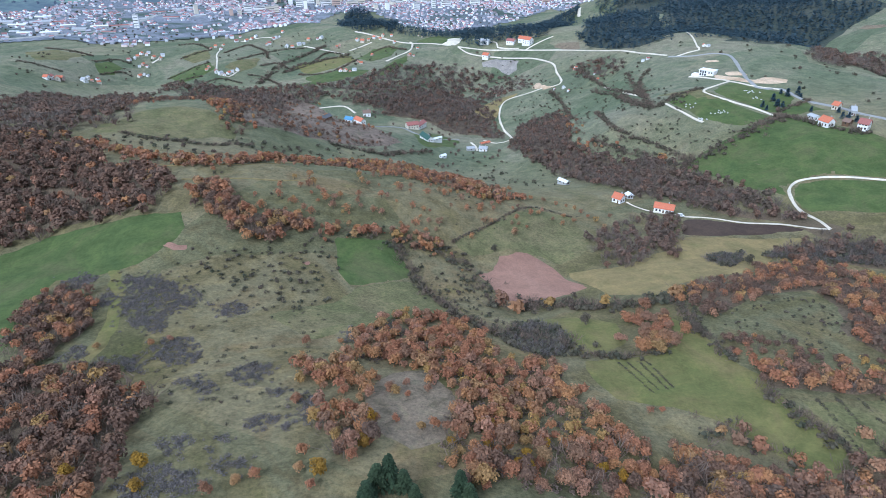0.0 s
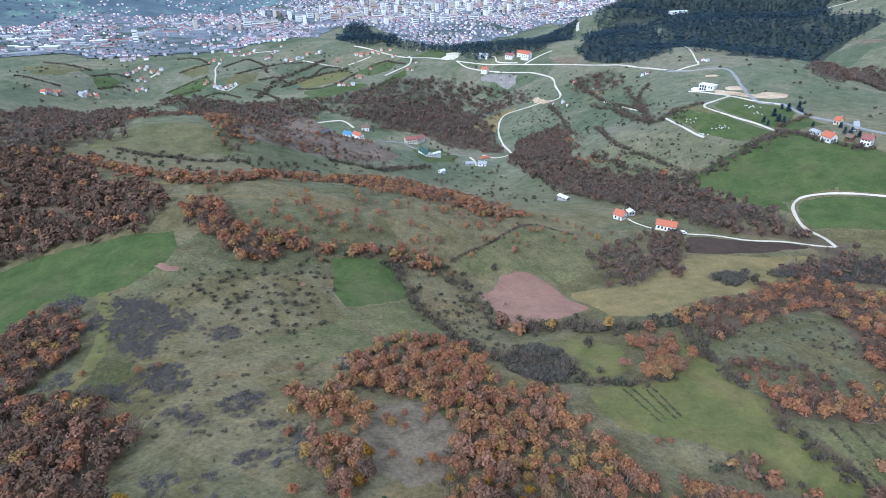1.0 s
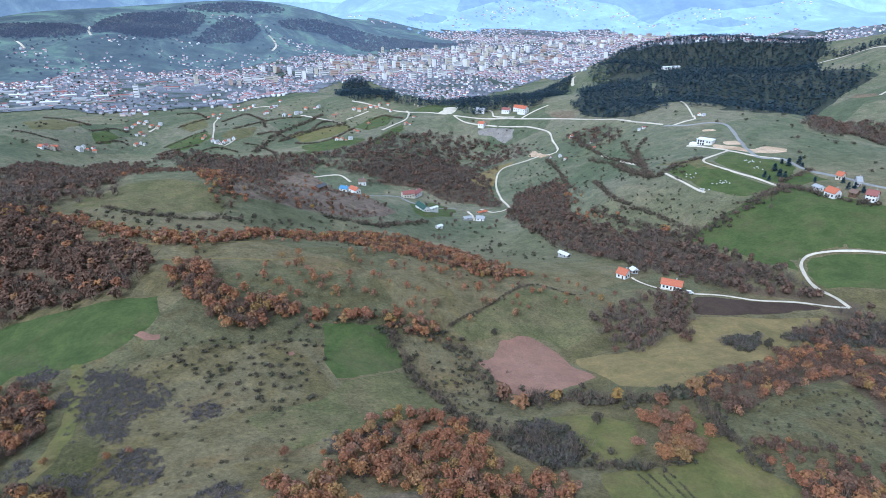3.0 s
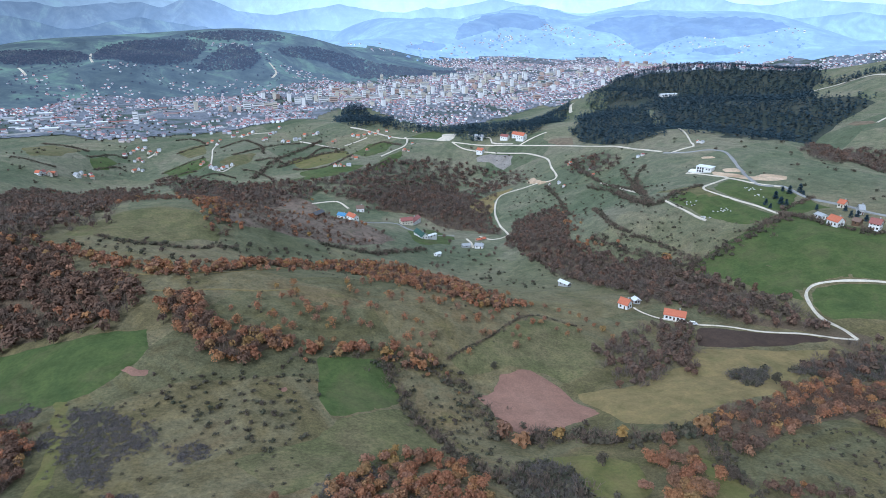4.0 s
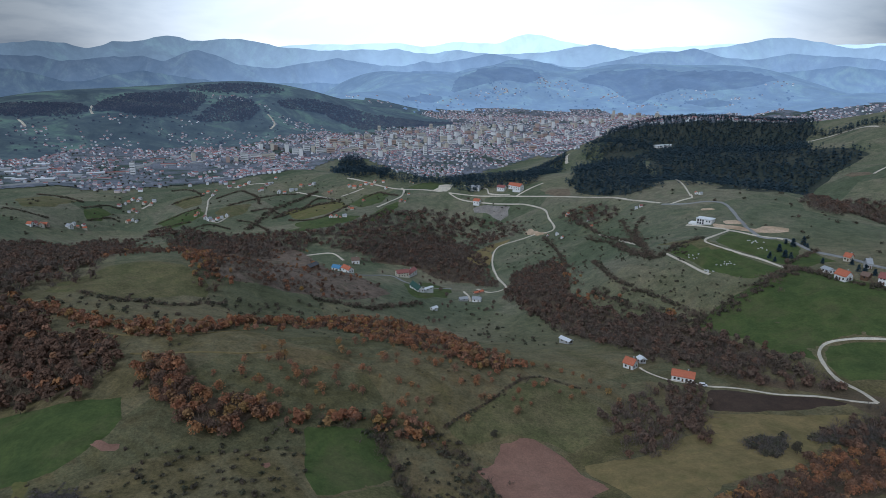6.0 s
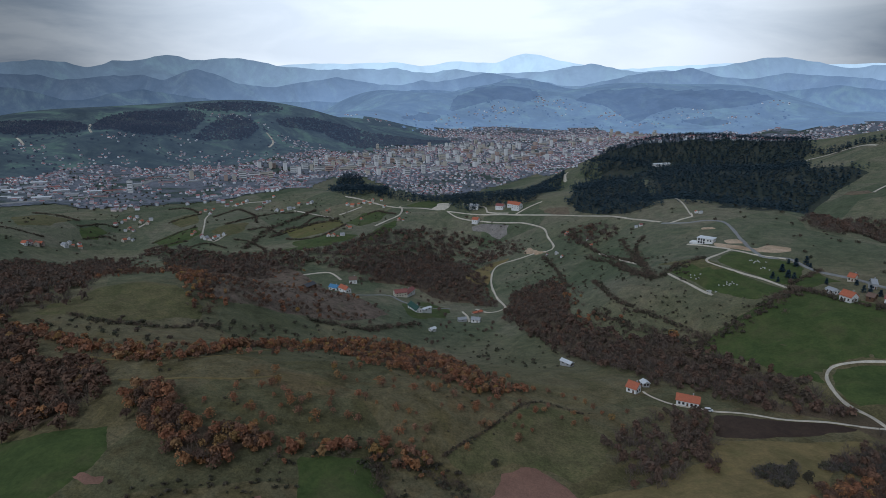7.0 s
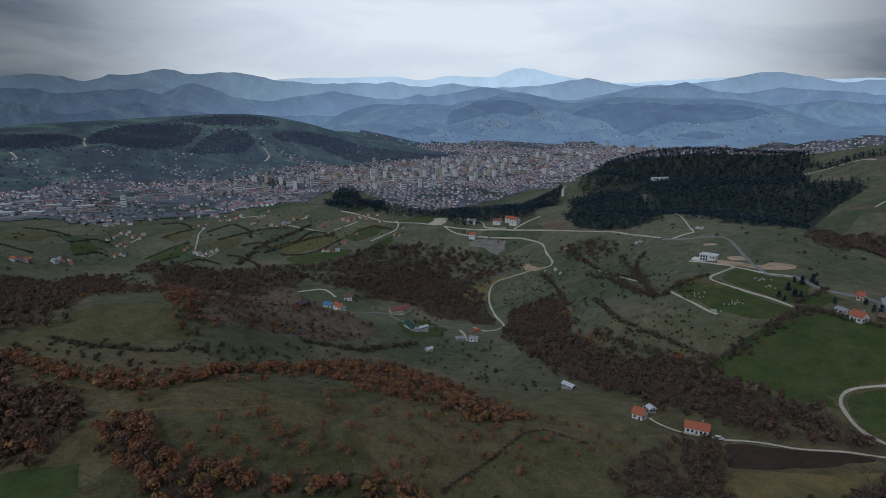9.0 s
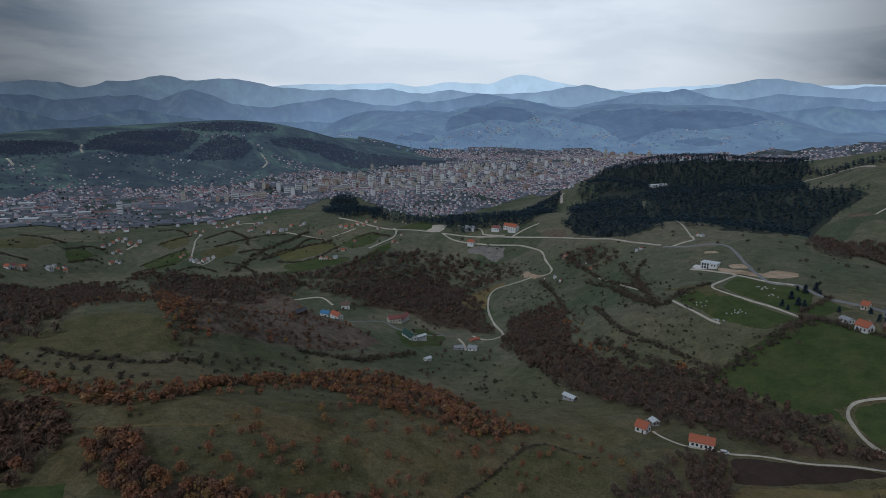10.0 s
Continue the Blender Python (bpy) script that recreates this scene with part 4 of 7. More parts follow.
def wood(outline, gap, share, seed, label, russet=0.3, bare=0.2, size=(0.8, 1.3), leafy=P_OAK, twiggy=P_BARE, dim=False):
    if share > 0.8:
        # a litter sheet over the pasture deepens the gaps below the crowns
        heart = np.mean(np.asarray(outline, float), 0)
        field("woodland_floor", [tuple(heart + (np.asarray(q) - heart) * 0.9) for q in outline], M_LEAVES, "leaf litter darkened to deepen the shade below autumn trees", lift=0.2 if gap < 5 else 0.5, step=4 if gap < 5 else 9)
    spots = off_roads(fill(outline, gap, seed, share), 6.5)
    grey, rest = split(spots, bare, seed + 1)
    brown, orange = split(rest, russet, seed + 2)
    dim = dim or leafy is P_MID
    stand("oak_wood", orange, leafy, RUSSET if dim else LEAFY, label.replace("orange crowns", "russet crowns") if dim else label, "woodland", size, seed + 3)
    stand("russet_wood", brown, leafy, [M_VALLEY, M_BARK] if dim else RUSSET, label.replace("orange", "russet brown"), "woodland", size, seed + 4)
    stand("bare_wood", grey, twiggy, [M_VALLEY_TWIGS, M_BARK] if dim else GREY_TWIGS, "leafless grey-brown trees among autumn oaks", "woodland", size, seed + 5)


wood([(-141.3, 139.5), (-138.4, 154.1), (-126.6, 152.3), (-111.5, 154.3), (-100.8, 150.4), (-89.9, 139.5), (-80.9, 133.7), (-77.9, 123.7), (-79.8, 116.2), (-75.9, 106.0), (-74.3, 98.0), (-70.6, 90.7), (-105.9, 93.5)], 3.1, 0.95, 11, "dense orange autumn oaks on a near slope", 0.6, 0.16, (0.75, 1.2), P_NEAR)
wood([(-161.7, 200.7), (-154.9, 213.3), (-142.0, 211.2), (-132.5, 200.7), (-126.9, 187.8), (-122.7, 172.8), (-127.7, 168.2), (-124.0, 158.5), (-129.5, 154.2), (-138.5, 158.7), (-148.2, 177.3)], 2.8, 0.85, 21, "orange autumn oaks beside a green field", 0.6, 0.15, (0.65, 1.05), P_NEAR)
wood([(-237, 244), (-210, 262), (-197, 267), (-172, 270), (-149, 271), (-135, 277), (-137, 295), (-157, 324), (-189, 339), (-235, 383), (-254, 393), (-287, 393), (-334, 384)], 3.9, 0.95, 31, "dense orange autumn oaks on a shaded slope", 0.87, 0.22, (0.9, 1.3))
wood([(101, 228), (118, 246), (136, 251), (170, 280), (194, 290), (211, 255), (223, 246), (155, 156), (151, 170), (147, 182), (162, 212), (167, 240), (148, 234), (115, 211), (102, 205)], 3.6, 0.9, 41, "orange autumn oaks along a gully", 0.5, 0.2, (0.75, 1.2), P_NEAR)
wood([(106, 171), (117, 167), (132, 164), (155, 156), (150, 149), (111, 154), (100, 155)], 3.2, 0.9, 51, "band of orange autumn oaks", 0.25, 0.15, (0.75, 1.2), P_NEAR)
wood([(104, 187), (125, 181), (142, 176), (151, 170), (148, 165), (119, 171), (104, 171)], 3.0, 0.7, 56, "low orange autumn oak scrub", 0.5, 0.25, (0.5, 0.9), P_NEAR)
wood([(62, 122), (74, 118), (93, 114), (107, 117), (122, 126), (133, 125), (106, 88), (47, 81)], 3.2, 0.95, 61, "orange autumn oaks below a meadow", 0.35, 0.15, (0.75, 1.25), P_NEAR)
wood([(-125, 294), (-115, 298), (-97, 279), (-78, 276), (-64, 273), (-74, 257), (-91, 252), (-101, 263), (-118, 276)], 3.3, 0.9, 71, "clump of orange autumn oaks on a hillside", 0.3, 0.05, (0.95, 1.4), P_NEAR)
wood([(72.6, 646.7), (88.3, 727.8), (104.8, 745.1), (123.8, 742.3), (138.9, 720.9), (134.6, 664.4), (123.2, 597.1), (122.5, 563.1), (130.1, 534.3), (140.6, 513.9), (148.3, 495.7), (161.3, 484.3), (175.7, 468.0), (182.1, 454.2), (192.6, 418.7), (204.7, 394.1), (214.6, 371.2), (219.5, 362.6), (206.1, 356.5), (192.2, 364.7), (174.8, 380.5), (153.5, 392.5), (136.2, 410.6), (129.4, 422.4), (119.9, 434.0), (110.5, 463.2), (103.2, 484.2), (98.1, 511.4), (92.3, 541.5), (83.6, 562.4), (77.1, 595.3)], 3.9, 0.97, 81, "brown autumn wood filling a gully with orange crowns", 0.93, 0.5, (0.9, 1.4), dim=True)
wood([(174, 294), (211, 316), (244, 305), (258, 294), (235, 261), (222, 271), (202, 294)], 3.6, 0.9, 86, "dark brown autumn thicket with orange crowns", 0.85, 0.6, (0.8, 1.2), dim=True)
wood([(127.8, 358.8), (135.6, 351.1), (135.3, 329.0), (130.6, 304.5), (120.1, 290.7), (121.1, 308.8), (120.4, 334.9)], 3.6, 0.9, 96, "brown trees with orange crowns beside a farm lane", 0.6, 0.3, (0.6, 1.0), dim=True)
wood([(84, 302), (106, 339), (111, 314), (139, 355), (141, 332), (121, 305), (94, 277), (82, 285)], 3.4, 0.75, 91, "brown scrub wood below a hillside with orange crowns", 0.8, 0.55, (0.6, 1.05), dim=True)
wood([(-446.1, 1005.0), (-285.1, 945.7), (-170.6, 922.6), (-112.9, 982.7), (-65.0, 1054.0), (19.3, 1068.5), (64.3, 1027.6), (39.4, 988.6), (35.6, 818.0), (6.9, 810.0), (-50.7, 818.4), (-92.0, 831.0), (-117.2, 833.6), (-157.8, 849.6), (-210.2, 786.9), (-288.8, 831.1), (-389.2, 933.4)], 6.0, 0.74, 101, "brown leafless valley wood with orange crowns", 0.94, 0.6, (0.9, 1.5), P_MID, P_MIDBARE)
wood([(-61.8, 998.2), (55.6, 1041.0), (112.9, 977.0), (127.3, 895.0), (73.3, 909.9), (35.5, 989.7)], 7, 0.7, 141, "brown thicket with orange crowns below a quarry", 0.85, 0.55, (0.7, 1.3), P_MID, P_MIDBARE)
wood([(183.6, 905.2), (214.9, 873.7), (233.8, 785.0), (201.0, 786.7), (177.5, 837.2)], 7, 0.7, 146, "brown thicket with orange crowns beside a ridge road", 0.9, 0.6, (0.7, 1.3), P_MID, P_MIDBARE)
wood([(89.3, 751.7), (111.6, 770.3), (143.6, 745.6), (146.7, 685.7), (138.5, 580.2), (146.2, 543.9), (135.1, 527.0), (124.4, 560.7), (122.6, 611.6), (119.6, 736.2)], 5, 0.4, 151, "open brown wood with orange crowns on a valley side", 0.5, 0.3, (0.7, 1.1))
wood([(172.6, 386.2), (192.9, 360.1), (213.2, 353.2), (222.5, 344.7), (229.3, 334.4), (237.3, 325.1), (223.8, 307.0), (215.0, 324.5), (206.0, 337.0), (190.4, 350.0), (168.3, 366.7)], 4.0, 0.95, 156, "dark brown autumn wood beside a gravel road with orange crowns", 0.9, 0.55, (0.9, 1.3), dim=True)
wood([(-352.0, 864.9), (-311.6, 829.0), (-166.7, 508.5), (-145.1, 484.7), (-148.2, 469.8), (-164.0, 471.9), (-182.2, 489.8)], 4.0, 0.7, 161, "loose orange autumn oaks on a rounded hill", 0.25, 0.1, (0.6, 1.0))
wood([(-309.8, 544.8), (-474.4, 856.2), (-470, 949), (-379.8, 894.1), (-213.5, 545.3), (-236.6, 536.3), (-248.6, 500.3), (-242.3, 446.4), (-245.3, 422.0), (-269.0, 460.0)], 4.5, 0.6, 166, "brown scrub with orange crowns along a hill crest", 0.8, 0.5, (0.5, 0.9))
wood([(-504.0, 689.2), (-523.8, 778.3), (-546.5, 882.2), (-517.2, 894.2), (-527.8, 1010.1), (-437.5, 966.2), (-444.7, 880.3), (-377.7, 672.4), (-264.3, 438.4), (-270.4, 402.1), (-293.2, 392.1)], 6, 0.72, 191, "brown autumn wood over a ridge with orange crowns", 0.9, 0.55, (0.8, 1.35), P_MID, P_MIDBARE)
wood([(-508.0, 752.7), (-516.2, 824.7), (-476.5, 866.2), (-435.6, 922.9), (-243.3, 474.5), (-243, 426), (-250, 409), (-265, 405)], 6.5, 0.72, 106, "brown autumn wood on a rounded ridge with orange crowns", 0.9, 0.5, (0.8, 1.4), P_MID, P_MIDBARE)
wood([(-384.7, 922.0), (-295.3, 848.9), (-148.1, 584.9), (-77.5, 580.7), (-64.7, 563.4), (-98.1, 531.6), (-144.1, 489.3), (-175.3, 486.7)], 5.0, 0.55, 111, "thin brown scrub with orange crowns on a stony slope", 0.7, 0.6, (0.5, 1.0))

HEATH = [(-323.3, 936.5), (-252.2, 909.9), (-161.4, 813.4), (-77.0, 656.7), (-41.3, 609.8), (-70.8, 554.2), (-115.5, 509.8), (-152.8, 501.9), (-192.3, 545.4)]
field("heath", HEATH, M_HEATH, "grey-brown heath on a rounded slope", lift=0.35, step=7)
stand("heath_scrub", fill(HEATH, 6.0, 118, 0.6, 0.5), P_LOW, GREY_TWIGS, "low grey-brown scrub over a rounded heath slope", "bushes", (0.6, 1.4), 119)
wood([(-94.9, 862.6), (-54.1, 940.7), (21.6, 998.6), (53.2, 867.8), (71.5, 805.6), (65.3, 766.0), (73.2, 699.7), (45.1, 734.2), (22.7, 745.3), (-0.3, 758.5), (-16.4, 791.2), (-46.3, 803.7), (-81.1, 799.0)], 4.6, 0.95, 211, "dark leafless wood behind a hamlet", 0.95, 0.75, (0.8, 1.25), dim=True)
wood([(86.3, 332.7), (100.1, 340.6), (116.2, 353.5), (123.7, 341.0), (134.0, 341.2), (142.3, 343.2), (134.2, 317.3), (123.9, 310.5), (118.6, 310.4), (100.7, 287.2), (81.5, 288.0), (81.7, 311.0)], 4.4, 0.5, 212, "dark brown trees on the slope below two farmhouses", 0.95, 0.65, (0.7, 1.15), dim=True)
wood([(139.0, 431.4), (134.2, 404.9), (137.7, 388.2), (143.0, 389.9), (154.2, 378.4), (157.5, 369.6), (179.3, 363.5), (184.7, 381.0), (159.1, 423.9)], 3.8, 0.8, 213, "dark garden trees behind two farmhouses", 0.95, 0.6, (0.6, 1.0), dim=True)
wood(HEATH, 7.0, 0.3, 171, "thin brown scrub with orange crowns on a heath slope", 0.6, 0.5, (0.5, 1.0))
stand("heath_scrub", fill([(-384.7, 922.0), (-295.3, 848.9), (-148.1, 584.9), (-77.5, 580.7), (-64.7, 563.4), (-98.1, 531.6), (-144.1, 489.3), (-175.3, 486.7)], 5.0, 116, 0.7, 0.5), P_LOW, GREY_TWIGS, "low grey-brown scrub on a heath slope", "bushes", (0.6, 1.4), 117)
wood([(39.7, 983.2), (79.5, 990.3), (88.7, 902.9), (71.5, 813.0), (72.8, 722.0), (52.0, 719.6), (35.5, 787.0)], 6, 0.5, 156, "brown scrub wood with orange crowns beside a valley road", 0.9, 0.6, (0.6, 1.1), P_MID, P_MIDBARE)
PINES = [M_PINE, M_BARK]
# litter coloured dark so that the gaps between pines read as shade
M_LITTER = earth("shade_toned_needle_litter", [(0.35, (0.045, 0.06, 0.05)), (0.65, (0.075, 0.08, 0.065))], GREY, fine_scale=0.2)
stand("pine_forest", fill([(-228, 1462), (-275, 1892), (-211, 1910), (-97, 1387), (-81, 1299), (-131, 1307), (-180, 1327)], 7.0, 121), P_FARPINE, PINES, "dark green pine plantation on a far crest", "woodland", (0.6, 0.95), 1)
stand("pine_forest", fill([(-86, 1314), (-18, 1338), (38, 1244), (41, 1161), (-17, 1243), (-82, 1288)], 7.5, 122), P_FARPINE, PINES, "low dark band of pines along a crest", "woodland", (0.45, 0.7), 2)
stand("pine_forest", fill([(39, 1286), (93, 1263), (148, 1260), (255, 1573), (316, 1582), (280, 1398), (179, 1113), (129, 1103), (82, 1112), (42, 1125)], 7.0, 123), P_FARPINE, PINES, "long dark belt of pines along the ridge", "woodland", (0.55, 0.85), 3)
field("forest_floor", [(240, 1109), (304, 1355), (337, 1353), (386, 1322), (382, 1140), (317, 902), (289.3, 870.5), (266.5, 868.3), (247, 903), (229, 960), (219, 1002), (219, 1048)], M_LITTER, "needle litter darkened for shade under a hilltop pine wood", lift=0.5, step=14)
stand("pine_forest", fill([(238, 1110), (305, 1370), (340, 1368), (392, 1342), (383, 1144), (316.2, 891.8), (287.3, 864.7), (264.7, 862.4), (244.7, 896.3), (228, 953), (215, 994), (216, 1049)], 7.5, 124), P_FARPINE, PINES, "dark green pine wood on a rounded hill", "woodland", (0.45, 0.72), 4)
DEEP = [(329, 1426), (444, 1730), (569, 1951), (649, 1937), (725, 1917), (842, 1880), (1002, 1815), (851, 1451), (795, 1392), (693, 1182), (713, 1120), (709, 1070), (654, 1024), (608, 990), (571, 969), (434.7, 793.4), (397.2, 788.3), (345.4, 827.0), (324.9, 886.6), (391, 1138), (417, 1277), (351, 1366)]
field("forest_floor", DEEP, M_LITTER, "needle litter darkened for shade under a pine forest", lift=0.5, step=22)
deep_pines = fill(DEEP, 8.5, 125)
for glade in ([(351, 1392), (444, 1398), (458, 1366), (398, 1324)], [(487, 1452), (524, 1530), (564, 1524), (547, 1481)]):
    deep_pines = deep_pines[~inside(glade, deep_pines[:, 0], deep_pines[:, 1])]
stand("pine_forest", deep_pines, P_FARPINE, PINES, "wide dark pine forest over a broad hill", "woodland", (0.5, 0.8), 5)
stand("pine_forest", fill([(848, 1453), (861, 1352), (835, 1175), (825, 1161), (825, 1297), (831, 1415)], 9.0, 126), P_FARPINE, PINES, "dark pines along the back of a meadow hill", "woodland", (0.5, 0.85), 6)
wood([(436.8, 761.4), (541.6, 845.7), (586.8, 815.3), (570.8, 790.7), (421.4, 683.8), (410.1, 715.9)], 6, 0.85, 160, "brown wood with orange crowns in a hollow behind a meadow hill", 0.95, 0.6, (0.8, 1.3), P_MID, P_MIDBARE)

# hedges and thickets
DARK = [M_SCRUB, M_BARK]
M_SLOE = foliage("blackthorn_twigs", [(0.0, (0.149, 0.135, 0.129)), (0.5, (0.189, 0.163, 0.152)), (1.0, (0.129, 0.120, 0.112))], 0.25)
SLOE = [M_SLOE, M_BARK]


def hedge(line, width, seed, label, orange=0.0, gap=1.5, size=(0.7, 1.2)):
    spots = np.concatenate([along(line, gap, width, seed), along(line, gap * 1.6, width * 1.8, seed + 9, 0.6)])
    spots = off_roads(spots, 3.5)
    lit, rest = split(spots, orange, seed)
    leafy, twiggy = split(rest, 0.55, seed + 1)
    stand("hedge", leafy, P_BUSH, DARK, label, "hedge", (size[0] * 0.55, size[1]), seed + 2)
    stand("thorn_hedge", twiggy, P_THICKET, GREY_TWIGS, "leafless grey thorn bushes in a field hedge", "hedge", (size[0] * 1.1, size[1] * 1.3), seed + 3)
    if len(lit):
        stand("oak_hedge", lit, P_OAK, LEAFY, "row of small orange oaks in a hedge", "hedge", (size[0] * 0.4, size[1] * 0.95), seed + 4)


hedge([(-225, 378), (-195, 362), (-154, 340), (-122, 332), (-92, 431), (-48.0, 479.1), (-11, 465), (20, 371), (46, 369)], 8, 201, "brown and dark hedge along a ridge", 0.6, 1.8, (0.75, 1.3))
wood([(-81.3, 463.8), (-61.7, 493.5), (-46.8, 513.6), (-20.3, 514.9), (6.3, 492.9), (23.5, 423.6), (37.0, 379.3), (44.6, 367.5), (34.6, 355.5), (19.1, 348.8), (4.5, 357.9), (-13.8, 368.1), (-25.7, 362.9), (-39.8, 380.3), (-59.4, 424.1), (-71.6, 413.5)], 3.4, 0.58, 185, "band of orange autumn oaks on a ridge", 0.3, 0.1, (0.55, 0.95))
wood([(-235.5, 405.8), (-204.9, 376.0), (-186.4, 369.7), (-168.6, 364.1), (-137.8, 361.0), (-113.3, 375.1), (-100.8, 420.0), (-80.5, 459.7), (-68.3, 397.2), (-85.6, 363.2), (-101.3, 340.0), (-125.7, 332.8), (-156.1, 339.8), (-176.7, 347.1), (-196.1, 356.1), (-221.4, 378.2)], 3.4, 0.3, 188, "row of orange autumn oaks behind a ridge", 0.3, 0.1, (0.45, 0.85))
wood([(-60.4, 438.2), (-38.6, 481.1), (5.7, 368.6), (41.7, 366.3), (75.6, 351.8), (59.1, 335.7), (32.4, 341.1), (-1.3, 335.8), (-31.5, 346.2)], 5.5, 0.12, 181, "loose orange autumn oaks beside a ridge hedge", 0.3, 0.2, (0.5, 1.1))
hedge([(-77, 270), (-56, 271), (-29, 280), (-4, 284)], 7, 205, "dark hedge below a sparsely wooded slope", 0.6, 1.8)
hedge([(-24, 275), (-14, 255), (1, 224), (19, 196), (31, 192)], 4, 209, "dark hedge between small fields")
hedge([(22, 238), (34, 233), (55, 235), (74, 223), (100, 225)], 8, 213, "broad dark thorn hedge below a ploughed field", 0.05, 1.3, (1.0, 1.7))
hedge([(98, 222), (97, 194), (100, 174)], 4, 217, "dark hedge along a meadow edge")
hedge([(102, 153), (107, 139), (112, 126)], 4, 221, "dark hedge below a meadow")
hedge([(5, 288), (27, 317), (55, 356), (78, 348)], 1.2, 225, "thin dark hedge round a hill pasture", 0, 1.2, (0.3, 0.6))
hedge([(47, 176), (63, 176), (79, 178)], 3.5, 229, "dark hedge beside a vegetable plot")
hedge([(-24, 275), (-7, 278), (10, 271), (20, 247)], 8, 233, "broad dark hedge beside a ploughed field", 0.05, 1.4)
hedge([(180, 452), (225, 466), (277.1, 497.1)], 9, 237, "broad dark hedge along a large green field", 0.0, 1.7, (1.0, 1.8))
hedge([(138.5, 557.2), (157.7, 511.2), (171.1, 477.3), (184, 458)], 9, 241, "dark hedge running down a hillside", 0.05, 2.0, (1.0, 1.7))
hedge([(-220, 416), (-188, 407), (-158, 417), (-140, 438)], 4, 245, "dark hedge below a hilltop pasture", 0, 2.0)
hedge([(-96.1, 519.4), (-62.0, 537.8), (-40.7, 567.0), (-15.8, 599.1)], 6, 249, "dark hedge in a shallow valley", 0, 2.0, (0.9, 1.6))
hedge([(271.8, 503.6), (279.1, 484.2), (287, 463), (303, 434)], 6, 253, "dark hedge behind a village", 0, 2.0, (0.9, 1.6))
hedge([(75, 134), (86, 128), (96, 119)], 7, 257, "dark brush along a lower meadow", 0.15, 1.5)
hedge([(25, 198), (38, 192), (44, 184)], 9, 261, "dark purple-brown thorn thicket", 0, 1.2, (1.0, 1.7))
hedge([(-269.2, 1086.0), (-250.6, 1135.2), (-179.4, 1197.9)], 8, 265, "dark hedge round a pale green field", 0, 3.0, (1.3, 2.2))
hedge([(-291.6, 998.0), (-281.8, 1139.5), (-230.7, 1253.2)], 8, 269, "dark hedge on a far hillside", 0, 3.5, (1.3, 2.2))
hedge([(221.1, 762.0), (209.1, 668.7), (192.8, 577.1)], 4, 273, "dark hedge on a green slope", 0, 3.0, (0.9, 1.5))
hedge([(181.2, 757.4), (193.8, 685.2), (192.8, 577.1), (222.4, 592.6)], 5, 277, "dark hedge across a green slope", 0, 3.0, (0.9, 1.5))

for k, line in enumerate((
        [(-264, 1095), (-238, 1129), (-211, 1170), (-171, 1178)],
        [(-239, 1060), (-194, 1007), (-166, 1028), (-147, 1099)],
        [(-480, 1105), (-441, 1108), (-405, 1105)],
        [(-496, 1219), (-476, 1253), (-455, 1273)],
        [(-374, 983), (-353, 1008), (-318, 994)],
        [(-357, 1121), (-338, 1190), (-307, 1233), (-267, 1243)],
        [(-320, 1044), (-292, 1041), (-253, 977)],
        [(-413, 1226), (-403, 1265), (-390, 1293)],
        [(-315, 1109), (-294, 1138), (-261, 1102)],
        [(-675, 1021), (-641, 1021), (-614, 1025)],
        [(-581, 1081), (-569, 1122), (-549, 1119)],
        [(-614, 1129), (-603, 1181), (-576, 1177)],
        [(-770, 1257), (-717, 1240), (-640, 1176)],
        [(-231, 1169), (-219, 1218), (-175, 1205)],
        [(-122, 957), (-101, 1005), (-79, 1057)],
        [(-539, 1327), (-508, 1337), (-464, 1285)],
        [(-473, 1057), (-425, 1022), (-387, 1018)],
        [(-384, 1292), (-337, 1222), (-316, 1163)],
        [(-132, 1201), (-102, 1226), (-66, 1153)],
        [(187.7, 879.8), (192.8, 751.8), (204.3, 683.4), (207.1, 631.6)],
        [(240.0, 740.7), (222.6, 714.6), (209.1, 654.1)],
        [(193.0, 684.3), (188.5, 615.1), (195.4, 575.4), (210.4, 583.4), (245.4, 596.3)],
        [(161.3, 650.9), (157.0, 576.1), (165.6, 539.4), (174.8, 518.8), (182.0, 490.3), (188.5, 460.8)],
        [(141.9, 831.8), (147.0, 763.5), (142.1, 677.9)],
        [(279.6, 514.6), (303.5, 533.0), (319.8, 545.0)])):
    hedge(line, 3, 1000 + 11 * k, "dark hedge line on a far slope", 0.0, 2.4, (0.8, 1.5))

